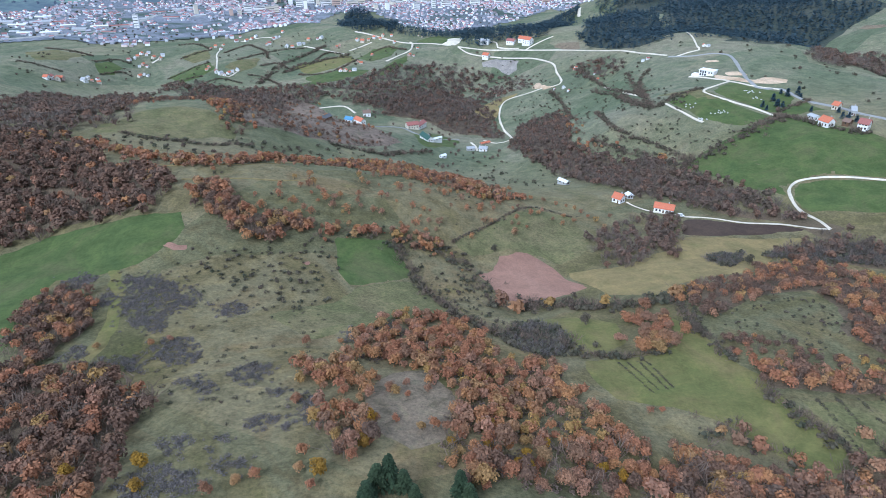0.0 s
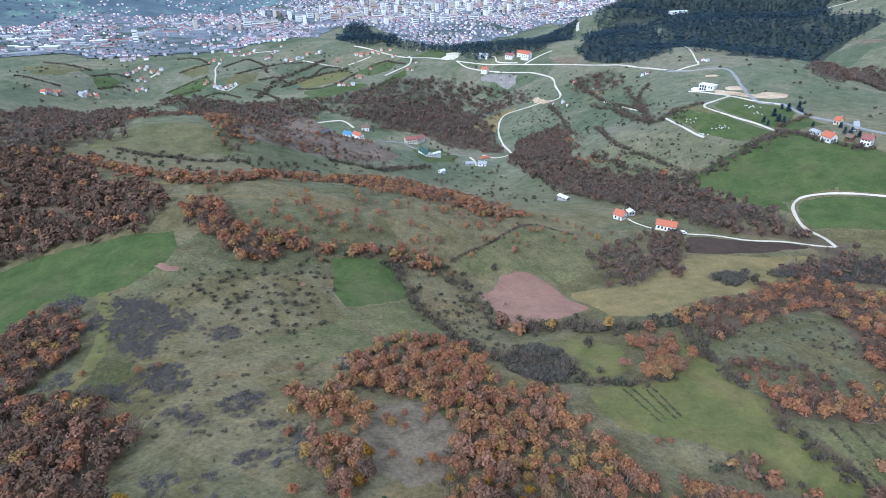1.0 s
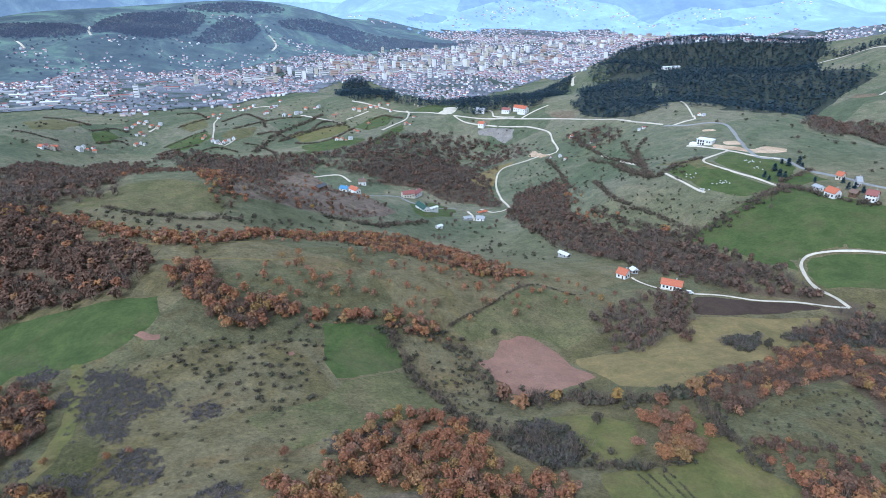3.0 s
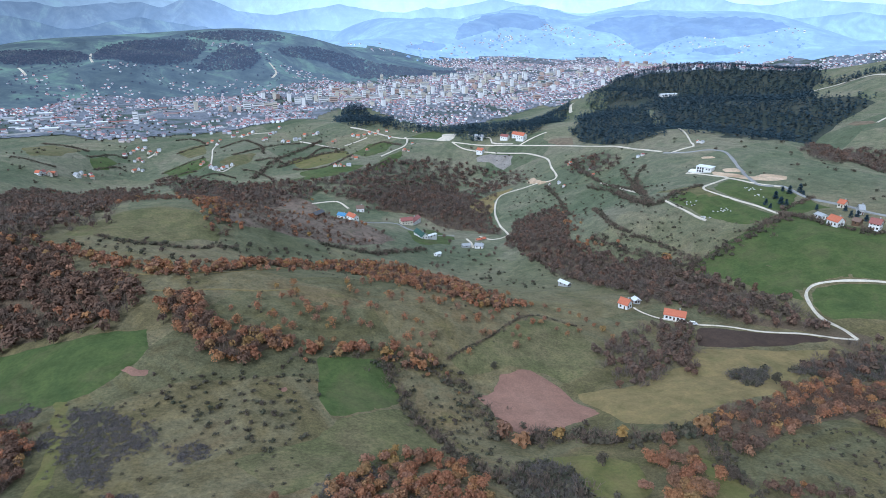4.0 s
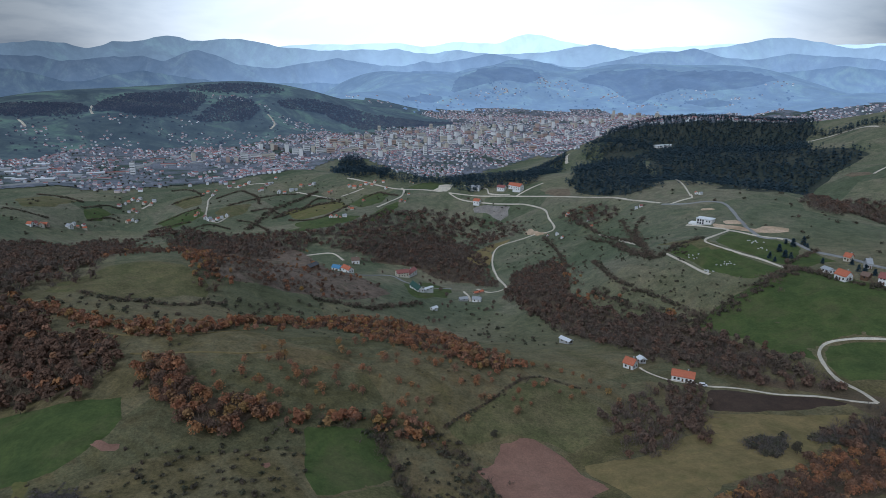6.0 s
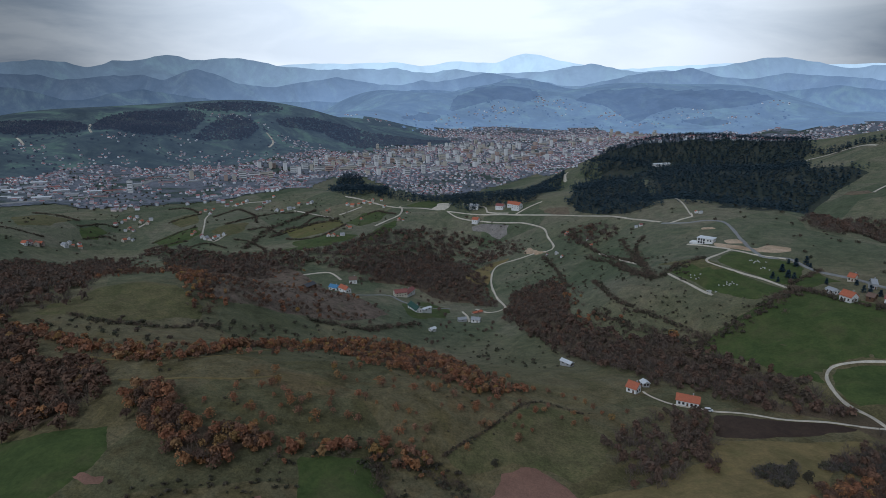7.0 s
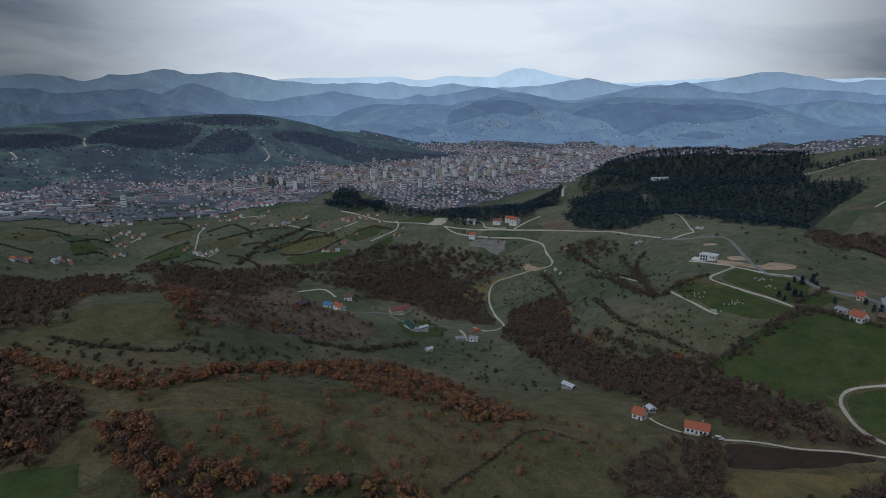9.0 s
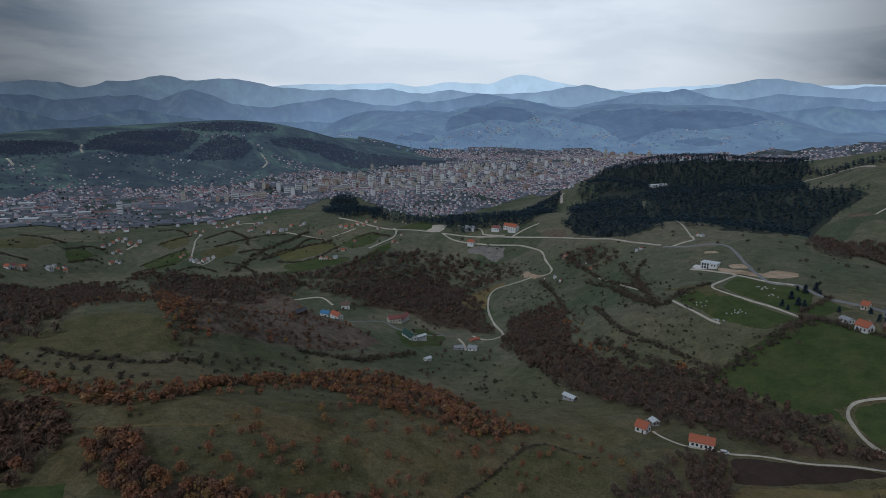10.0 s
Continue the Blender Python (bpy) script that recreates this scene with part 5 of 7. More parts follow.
for k, outline in enumerate((
        [(-128.4, 214.1), (-120.6, 219.5), (-98.9, 210.3), (-92.8, 198.8), (-99.4, 188.9), (-96.8, 175.7), (-110.0, 180.8), (-121.7, 196.5)],
        [(-94.3, 171.7), (-82.6, 171.2), (-77.2, 156.8), (-85.9, 156.0), (-94.7, 164.1)],
        [(-109.4, 157.2), (-100.1, 160.1), (-93.4, 156.8), (-92.6, 151.2), (-103.7, 152.7)],
        [(-124.8, 164.9), (-118.4, 167.0), (-113.7, 158.4), (-121.0, 158.1)],
        [(-79.4, 145.4), (-71.4, 142.4), (-63.1, 137.5), (-66.6, 134.0), (-74.8, 138.5)],
        [(-64.8, 149.3), (-59.0, 155.3), (-50.6, 150.4), (-53.5, 142.7), (-59.5, 141.0)],
        [(-51.4, 120.3), (-46.7, 124.1), (-38.4, 120.9), (-38.5, 115.6), (-47.2, 116.1)],
        [(-69.2, 111.4), (-66.3, 114.4), (-60.7, 111.3), (-61.3, 106.3), (-66.4, 107.1)],
        [(-53.3, 102.6), (-47.6, 104.8), (-44.2, 102.0), (-45.4, 97.9), (-50.6, 98.6)],
        [(-71.0, 97.4), (-65.7, 101.3), (-54.2, 98.4), (-52.1, 92.6), (-59.4, 90.2), (-67.9, 91.2)],
        [(-32.7, 180.4), (-22.0, 193.4), (-17.4, 187.3), (-26.3, 176.7), (-33.5, 172.9)],
        [(-55.0, 112.7), (-53.6, 115.2), (-51.6, 110.5), (-53.5, 109.8)],
        [(-158.2, 219.1), (-145.0, 223.6), (-140.6, 217.6), (-146.4, 210.5)],
        [(-133.8, 199.6), (-129.5, 206.8), (-126.1, 199.3), (-133.4, 194.5)],
        [(-40.0, 134.3), (-35.5, 135.5), (-32.9, 122.4), (-36.2, 120.7)],
        [(2.9, 162.5), (8.6, 165.2), (10.0, 155.4), (3.6, 151.2)],
        [(-50.5, 138.0), (-44.3, 138.7), (-43.4, 132.0), (-48.6, 133.7)],
        [(-86.5, 198.4), (-77.1, 202.6), (-73.0, 196.1), (-81.2, 192.1)])):
    body = fill(outline, 1.15, 300 + k, 0.7, 0.7)
    rim = fill(outline, 1.9, 330 + k, 0.8, 0.7)
    rim = rim + np.random.default_rng(360 + k).normal(size=rim.shape) * 2.6
    stand("thicket", np.concatenate([body, rim]), P_SLOE, SLOE, "low grey-purple blackthorn thicket on rough grass", "thicket", (0.45, 1.1), 320 + k)

for k, outline in enumerate(([(139.6, 290.2), (149.2, 295.4), (157.9, 294.4), (164.2, 299.2), (156.6, 286.8), (141.8, 271.9), (139.5, 281.5)], [(24.2, 197.5), (33.9, 212.3), (45.0, 203.8), (45.9, 186.0), (38.7, 170.3), (30.8, 175.7), (24.0, 185.4)], [(171.6, 294.0), (199.7, 306.8), (240.4, 299.6), (236.1, 278.6), (205.4, 284.4), (183.3, 287.6)])):
    stand("scrub", fill(outline, 1.7, 380 + k, 0.8, 0.6), P_BUSH, DARK, "dark dense scrub island beside a meadow", "bushes", (0.7, 1.3), 385 + k)
    stand("scrub", fill(outline, 1.9, 390 + k, 0.8, 0.2), P_THICKET, SLOE, "leafless purple-grey scrub beside a meadow", "bushes", (0.9, 1.5), 395 + k)

SCRUBLAND = [(-111.9, 240.9), (-85.2, 250.3), (-53.7, 265.8), (-44.8, 231.0), (-48.7, 212.7), (-66.3, 194.7), (-78.3, 207.3), (-103.1, 221.9)]
stand("scattered_bushes", fill(SCRUBLAND, 4.3, 341, 0.75, 0.12), P_BUSH, DARK, "small dark bushes dotted over pasture", "bushes", (0.4, 1.0), 342)
stand("scattered_bushes", fill([(-12.3, 271.3), (4.6, 278.5), (22.2, 241.2), (16.4, 195.6), (1.5, 227.0)], 3.2, 343, 0.6, 0.8), P_BUSH, DARK, "dark bushes on rough ground between hedges", "bushes", (0.3, 0.8), 344)
stand("scattered_bushes", fill([(-130.7, 232.4), (-17.2, 185.8), (-33.8, 127.4), (-57.5, 91.1), (-96.8, 153.3)], 6.5, 345, 0.5, 0.8), P_LOW, DARK, "low dark shrubs scattered on rough grass", "bushes", (0.4, 0.9), 346)
stand("scattered_bushes", fill([(-109.7, 323.7), (-36.6, 454.2), (78.4, 348.0), (55.3, 358.8), (4.7, 290.7), (-61.9, 275.8)], 10.0, 347, 0.45, 0.8), P_BUSH, DARK, "small dark bushes on a hillside", "bushes", (0.3, 0.7), 348)
stand("scattered_bushes", fill([(108.1, 204.7), (149.2, 226.9), (157.8, 205.6), (144.0, 179.7), (124.9, 181.8)], 3.2, 349, 0.5, 0.8), P_BUSH, DARK, "small bushes on rough grass between woods", "bushes", (0.3, 0.7), 350)
stand("scattered_bushes", fill([(94.8, 814.7), (166.1, 815.2), (227.7, 633.4), (184.5, 483.9), (146.1, 496.0), (105.9, 562.6)], 9, 351, 0.6, 0.8), P_BUSH, DARK, "bushes scattered on a wide valley slope", "bushes", (0.5, 1.3), 352)
stand("scattered_bushes", fill([(190.6, 571.0), (216.1, 511.9), (259.8, 494.7), (187.3, 458.8), (177.5, 513.7)], 7, 353, 0.6, 0.8), P_BUSH, DARK, "rows of small bushes on a green slope", "bushes", (0.4, 0.9), 354)
stand("scattered_bushes", fill([(317.0, 889.4), (433.6, 791.7), (554.0, 784.3), (374.6, 537.3), (328.5, 598.1), (295.6, 706.9)], 30, 355, 0.4, 0.8), P_BUSH, DARK, "lone dark bushes on a wide hillside", "bushes", (0.8, 2.0), 356)
stand("scattered_bushes", fill([(-425.5, 1024.4), (-393.5, 1281.4), (-238.9, 1299.8), (-9.4, 1112.4), (28.9, 1079.7), (-116.0, 1013.8), (-267.8, 945.1)], 30, 357, 0.5, 0.8), P_FAR, DARK, "dark trees dotted over far fields", "bushes", (0.25, 0.6), 358)
stand("scattered_bushes", fill([(-707.2, 1054.3), (-763.8, 1347.4), (-630.6, 1309.4), (-523.3, 1136.8), (-576.0, 973.2), (-586.3, 869.2)], 28, 359, 0.6, 0.8), P_FAR, DARK, "dark trees on a far slope", "bushes", (0.3, 0.7), 360)

for k, (outline, gap) in enumerate((([(-37.7, 606.4), (49.7, 613.0), (81.1, 475.3), (100.1, 415.8), (53.5, 459.2), (-24.0, 540.7)], 11), ([(-234.3, 399.2), (-170.6, 422.4), (-93.1, 504.2), (-59.6, 517.8), (-144.1, 359.6), (-198.7, 359.7)], 7), ([(88.9, 582.4), (136.0, 475.5), (161.9, 421.9), (134.4, 429.9), (88.4, 516.8)], 7),
                              ([(198.2, 979.7), (274.0, 766.5), (266.4, 648.3), (227.7, 633.4), (191.8, 748.7), (170.2, 875.5)], 14), ([(233.5, 619.9), (221.1, 513.7), (204.7, 569.6)], 10), ([(47.8, 1075.1), (142.5, 1007.5), (146.1, 867.2), (105.8, 912.9)], 10), ([(-348.1, 1375.2), (-171.8, 1312.4), (10.4, 1133.9), (-68.9, 1126.0), (-275.8, 1159.1)], 18), ([(-505.5, 1094.7), (-263.4, 929.6), (-416.7, 1075.3)], 16))):
    stand("scattered_bushes", fill(outline, gap, 370 + k, 0.55, 0.8), P_BUSH, DARK, "small dark bushes on a far slope", "bushes", (0.5, 1.5), 380 + k)

# lone trees, each a thing with its trunk and crown


def tree_kind(name, crown, trunk, leaf, label, category):
    root = new(name)
    part("trunk", bm_of(*trunk), M_BARK, root)
    top = new("crown", arrays("crown", crown[0], crown[1], leaf, np.zeros(len(crown[0]))))
    top.parent = root
    return tagged(root, label, category, "lone trees on the slopes")


def bm_of(v, f):
    bm = bmesh.new()
    vs = [bm.verts.new(p) for p in v]
    for q in f:
        bm.faces.new([vs[i] for i in q])
    return bm


GOLD = [(0.0, (0.288, 0.158, 0.022)), (0.5, (0.346, 0.209, 0.029)), (1.0, (0.245, 0.144, 0.032))]
M_GOLD = foliage("golden_leaves", GOLD)


def plant(kinds, spots, seed, size=(0.8, 1.25)):
    """Sets the trees of some kinds on spots: each kind stands first itself, then its copies."""
    r = np.random.default_rng(seed)
    used = set()
    for x, y in spots:
        k = int(r.integers(0, len(kinds)))
        s = r.uniform(*size)
        m = pose(x, y, float(gz(x, y)) - 0.05, 0, 0, r.uniform(0, 360)) @ Matrix.Diagonal((s, s, s * r.uniform(0.85, 1.15), 1))
        if k in used:
            copy_thing(kinds[k], m)
        else:
            kinds[k].matrix_basis = m
            kinds[k].scale = kinds[k].scale
            used.add(k)


def oak_set(n, label, leaf, seed, count=600, radius=2.6):
    r = np.random.default_rng(seed)
    return [tree_kind("oak_tree", tufts(r, radius, r.uniform(4.2, 5.4), 0.1, count, 0.40, 11, 0.52), stem(3.4, 0.15, 6, 0.3, 4, r), leaf, label, "tree") for _ in range(n)]


KNOLL_OUTLINE = [(-20.8, 203.2), (-10.1, 211.8), (3.6, 209.0), (13.7, 187.3), (18.4, 169.9), (27.7, 167.1), (37.4, 163.2), (37.4, 148.6), (46.1, 140.8), (47.6, 128.1), (54.7, 120.3), (57.8, 111.9), (55.8, 102.7), (10.7, 95.7), (5.8, 98.8), (-0.6, 105.4), (2.3, 117.2), (0.9, 129.4), (2.6, 139.2), (-4.0, 142.5), (-6.0, 154.7), (-11.4, 155.5), (-22.3, 158.2), (-32.5, 155.5), (-30.0, 175.3)]
KNOLL = np.concatenate([fill(KNOLL_OUTLINE, 3.0, 401, 0.8, 0.4)] + [fill(o, 3.0, 431 + k, 0.85, 0.3) for k, o in enumerate(([(-44.0, 155.4), (-32.9, 157.6), (-24.5, 148.0), (-19.9, 137.6), (-22.7, 134.1), (-28.8, 133.4), (-35.7, 136.6), (-42.4, 145.1)], [(-35.7, 121.8), (-30.9, 127.4), (-21.5, 125.2), (-17.6, 116.8), (-17.7, 106.1), (-23.6, 102.1), (-28.6, 108.0)], [(58.6, 113.9), (70.5, 120.6), (77.0, 118.0), (83.8, 119.7), (87.2, 114.2), (86.0, 106.9), (54.3, 102.3)]))])
near_by = KNOLL[:, 1] < 116
stand("oak_wood", KNOLL[~near_by], P_NEAR, LEAFY, "orange autumn oaks on the far side of a knoll", "woodland", (0.6, 1.05), 399)
KNOLL = KNOLL[near_by]
orange, rest = split(KNOLL, 0.60, 402)
brown, rest = split(rest, 0.60, 403)
gold, grey = split(rest, 0.3, 404)
plant(oak_set(5, "bushy orange-leaved autumn oak on a knoll", M_OAK, 405), orange, 406, (0.6, 1.1))
plant(oak_set(3, "russet-brown autumn oak on a knoll", M_BROWN, 407), brown, 408, (0.6, 1.1))
plant(oak_set(2, "golden-yellow autumn tree on a knoll", M_GOLD, 409), gold, 410, (0.5, 0.85))
stand("bare_wood", grey, P_BARE, GREY_TWIGS, "leafless grey trees among autumn oaks on a knoll", "woodland", (0.9, 1.3), 411)
stand("undergrowth", fill(KNOLL_OUTLINE, 3.4, 412, 0.6), P_LOW, GREY_TWIGS, "grey-brown undergrowth below autumn oaks", "undergrowth", (0.7, 1.3), 413)
plant(oak_set(2, "orange autumn oak in a clump between meadows", M_OAK, 417), fill([(70, 207), (83, 216), (89, 216), (86, 188), (79, 177), (67, 183)], 4.0, 418, 0.9), 419, (0.8, 1.3))
plant(oak_set(2, "lone low orange oak on rough grass", M_OAK, 420), [(-45.9, 171.0), (-34.6, 171.2), (-39.7, 129.9), (-22.9, 131.6), (-19.1, 143.6), (-13.1, 136.1), (-30.6, 115.6), (-25.9, 111.6), (-17.3, 120.8), (-32.3, 105.0), (-17.3, 109.2), (-20.8, 102.7), (-32.0, 98.9), (-41.3, 97.0), (-28.2, 93.2), (61.6, 141.4), (65.6, 142.0), (-10.5, 141.1), (0.8, 118.8), (9.4, 95.5), (-15.1, 137.8), (-5.6, 118.7), (-2.3, 120.0), (-12.4, 122.4), (-20.2, 133.3), (-4.4, 138.2), (-27.3, 136.0), (-9.8, 134.7), (-96.1, 167.3), (-91.5, 170.5), (-112.8, 164.4), (-44.6, 95.1), (-50.0, 91.7)], 421, (0.6, 1.0))
plant(oak_set(1, "lone golden-yellow tree on rough grass", M_GOLD, 422), [(-27.1, 97.9), (-18.6, 108.5), (-18.7, 120.1), (11.8, 120.3), (25.7, 114.5), (42.9, 105.6), (-68.2, 101.0), (-83.7, 98.5), (-65.7, 93.2)], 423, (0.7, 1.0))
plant(oak_set(3, "small orange oak standing on a grassy hillside", M_OAK, 424, 160), fill([(-99.1, 295.9), (-71.5, 331.3), (-31.1, 385.5), (12.3, 349.9), (50, 344.1), (75, 335), (60, 325), (4.7, 292.2), (-29.6, 282.4), (-62.2, 277.2), (-84.5, 280.9)], 7.0, 425, 0.58), 426, (0.6, 1.3))
plant(oak_set(2, "small golden-orange oak along a hill edge", M_OAK, 441, 200), [(37.8, 398.7), (44.6, 391.9), (51.2, 378.9), (56.8, 372.4), (64.8, 372.6), (72.5, 369.5), (79.1, 366.8), (83.1, 360.6), (85.7, 353.5), (88.7, 347.2), (92.1, 342.5), (96.3, 336.4), (73.3, 345.6), (60.4, 349.2), (103.3, 351.2), (102.4, 328.5), (78.8, 339.5)], 442, (0.55, 1.0))
r8 = np.random.default_rng(8)
pines = [tree_kind("pine_tree", needles(r8, 3.1, 8.0, 1.4, 640, 1.0), stem(9.0, 0.2, 6, 0.2, 0), M_YOUNG_PINE, "dark green pine on a near slope", "tree") for _ in range(2)]
plant(pines, [(-14.0, 93.2), (-11.5, 94.5), (-8.3, 93.0), (-5.8, 90.9), (-15.7, 89.3), (3.7, 92.0), (5.4, 90.4)], 428, (0.6, 0.95))
plant(oak_set(1, "lone dark round tree on a meadow", M_SCRUB, 429), [(56.6, 205.6), (93.7, 190.9), (27.0, 288.9), (156.2, 278.0)], 430, (0.8, 1.1))

# ================= far mountains =================


RANGE_STEPS = (-0.25, 0.0, 0.06, 0.16, 0.3, 0.45, 0.62, 0.8, 1.0)


def mountains(name, radius, profile, mat, label, depth=420.0, rough=10.0, seed=1):
    """A range as a solid ridge: profile gives (degrees to the right of north, height of the crest)."""
    az = np.radians(np.linspace(-62, 62, 700))
    p = np.array(profile, float)
    top = np.interp(np.degrees(az), p[:, 0], p[:, 1])
    k = np.hanning(9)
    top = np.convolve(np.pad(top, 4, mode="edge"), k / k.sum(), "valid")
    r = np.random.default_rng(seed)
    ph = r.uniform(0, 6.28, 8)
    for i, f in enumerate((23, 47, 79, 127, 211, 331)):
        top = top + rough * (0.72 ** i) * (0.6 - np.abs(np.sin(az * f * 0.5 + ph[i] + 0.8 * np.sin(az * 17 + ph[7]))))
    rows = []
    for s in RANGE_STEPS:
        spur = 1 + 0.10 * np.sin(az * 60 + ph[6] + 3 * s) + 0.07 * np.sin(az * 113 + ph[7])
        d = radius - depth * s * spur if s >= 0 else radius - depth * s
        drop = 3.2 * s if s < 0 else s ** 0.8
        z = top + (-165 - top) * abs(drop) if s >= 0 else top - 160
        if 0 < s < 1:
            z = z + 150 * s * (1 - s) * (np.abs(np.sin(az * 37 + ph[2] + 2.2 * s)) + 0.6 * np.abs(np.sin(az * 83 + ph[3] - 3 * s)) - 0.75)
        rows.append(np.column_stack([np.sin(az) * d, 40 + np.cos(az) * d, z]))
    v = np.concatenate(rows)
    n = len(az)
    c = (np.arange(len(rows) - 1)[:, None] * n + np.arange(n - 1)[None, :]).ravel()
    f = np.stack([c, c + n, c + n + 1, c + 1], -1)
    return tagged(new(name, arrays(name, v, f, mat, smooth=True)), label, "mountains", kind="structure")


# all of these glow with haze, mostly paler the farther they stand
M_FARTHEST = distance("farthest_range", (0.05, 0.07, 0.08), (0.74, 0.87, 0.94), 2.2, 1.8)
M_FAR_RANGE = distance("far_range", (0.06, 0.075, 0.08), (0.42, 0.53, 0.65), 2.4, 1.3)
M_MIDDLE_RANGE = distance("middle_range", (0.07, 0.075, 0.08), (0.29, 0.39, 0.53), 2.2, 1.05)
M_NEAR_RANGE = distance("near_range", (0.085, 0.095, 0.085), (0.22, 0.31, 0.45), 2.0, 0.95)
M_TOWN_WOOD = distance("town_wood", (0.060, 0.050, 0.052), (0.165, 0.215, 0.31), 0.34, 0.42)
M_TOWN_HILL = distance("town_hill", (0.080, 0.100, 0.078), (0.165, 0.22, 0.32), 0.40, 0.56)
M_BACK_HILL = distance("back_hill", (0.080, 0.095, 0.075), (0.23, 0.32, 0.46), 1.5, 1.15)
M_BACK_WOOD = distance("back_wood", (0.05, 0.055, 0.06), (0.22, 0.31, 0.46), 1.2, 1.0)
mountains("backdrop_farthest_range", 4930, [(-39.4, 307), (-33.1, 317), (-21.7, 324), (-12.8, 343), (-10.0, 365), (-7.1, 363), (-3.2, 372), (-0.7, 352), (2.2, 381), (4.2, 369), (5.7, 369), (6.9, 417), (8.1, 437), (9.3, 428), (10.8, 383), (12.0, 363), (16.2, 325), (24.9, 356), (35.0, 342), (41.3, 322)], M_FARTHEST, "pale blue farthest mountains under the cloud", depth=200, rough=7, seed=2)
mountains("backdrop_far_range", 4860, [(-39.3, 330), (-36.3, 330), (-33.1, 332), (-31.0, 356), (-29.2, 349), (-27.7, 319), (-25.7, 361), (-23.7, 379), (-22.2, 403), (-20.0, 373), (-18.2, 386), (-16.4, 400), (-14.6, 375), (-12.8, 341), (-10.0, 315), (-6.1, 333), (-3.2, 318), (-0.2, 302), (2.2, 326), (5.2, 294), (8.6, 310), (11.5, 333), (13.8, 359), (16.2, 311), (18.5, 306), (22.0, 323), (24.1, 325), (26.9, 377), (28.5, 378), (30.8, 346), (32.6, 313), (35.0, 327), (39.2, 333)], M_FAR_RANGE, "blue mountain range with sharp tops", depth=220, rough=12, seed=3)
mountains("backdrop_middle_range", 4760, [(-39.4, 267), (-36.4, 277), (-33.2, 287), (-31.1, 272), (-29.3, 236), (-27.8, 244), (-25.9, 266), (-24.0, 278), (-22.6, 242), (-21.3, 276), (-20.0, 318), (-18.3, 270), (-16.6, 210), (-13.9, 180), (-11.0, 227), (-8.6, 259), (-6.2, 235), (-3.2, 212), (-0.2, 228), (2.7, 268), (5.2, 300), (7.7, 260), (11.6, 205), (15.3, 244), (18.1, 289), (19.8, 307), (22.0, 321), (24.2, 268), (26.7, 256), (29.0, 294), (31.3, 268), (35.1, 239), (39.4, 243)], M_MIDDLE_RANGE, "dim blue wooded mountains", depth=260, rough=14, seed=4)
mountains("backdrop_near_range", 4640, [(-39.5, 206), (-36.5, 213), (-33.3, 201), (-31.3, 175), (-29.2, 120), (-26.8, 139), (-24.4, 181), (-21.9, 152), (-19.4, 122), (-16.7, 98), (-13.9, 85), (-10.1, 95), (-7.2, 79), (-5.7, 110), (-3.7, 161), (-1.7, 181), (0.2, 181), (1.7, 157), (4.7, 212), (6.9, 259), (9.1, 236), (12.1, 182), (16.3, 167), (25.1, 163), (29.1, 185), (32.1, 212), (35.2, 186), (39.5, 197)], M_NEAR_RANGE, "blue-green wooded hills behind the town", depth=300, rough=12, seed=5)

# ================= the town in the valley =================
# walls and tiles paled and blued: the town's haze sits in their base colours
M_PLASTER = foliage("hazed_town_plaster", [(0.0, (0.84, 0.87, 0.91)), (0.35, (0.87, 0.89, 0.92)), (0.5, (0.50, 0.50, 0.54)), (0.65, (0.84, 0.87, 0.91)), (0.78, (0.60, 0.50, 0.47)), (0.9, (0.42, 0.46, 0.54)), (1.0, (0.82, 0.86, 0.90))], 0.0)
M_TILES = foliage("hazed_town_tiles", [(0.0, (0.344, 0.179, 0.180)), (0.3, (0.394, 0.211, 0.205)), (0.5, (0.287, 0.211, 0.238)), (0.68, (0.377, 0.234, 0.238)), (0.8, (0.451, 0.468, 0.558)), (1.0, (0.295, 0.187, 0.205))], 0.0)
# the built-up valley floor, and the parts of it with works and halls
TOWN = [(-910, 1272), (-1145, 1605), (-1082, 1634), (-1035, 1695), (-1045, 1841), (-1009, 1988), (-884, 2010), (-806, 2127), (-657, 2181), (-588, 2285), (-513, 2398), (-451, 2520), (-403, 2634), (-301, 2748), (-168, 2936), (92, 3039), (70, 3237), (-76, 3436), (-16, 3583), (206, 3644), (436, 3703), (623, 3649), (940, 3769), (1011, 3439), (1321, 3454), (1621, 3446), (1468, 2637), (1636, 2542), (1958, 2612), (936, 1274), (1577, 2444), (891, 1615), (755, 1626), (623, 1650), (514, 1713), (672, 2589), (386, 1731), (354, 2172), (238, 2006), (143, 1910), (57, 1858), (-41, 1832), (-107, 1851), (-196, 1941), (-295, 1921), (-329, 1830), (-336, 1453), (-433, 1481), (-436, 1369), (-522, 1375), (-554, 1364), (-607, 1301), (-691, 1312), (-785, 1358)]
WORKS = [(-910, 1272), (-1101, 1543), (-1029, 1554), (-975, 1642), (-877, 1669), (-828, 1811), (-770, 2030), (-601, 1885), (-480, 1690), (-520, 1545), (-637, 1571), (-739, 1502), (-728, 1382), (-785, 1358)]
tx, ty = GX[:-1] + np.diff(GX) / 2, GY[:-1] + np.diff(GY) / 2
CX, CY = np.meshgrid(tx, ty)
REACH = np.hypot(CX, CY - 50)


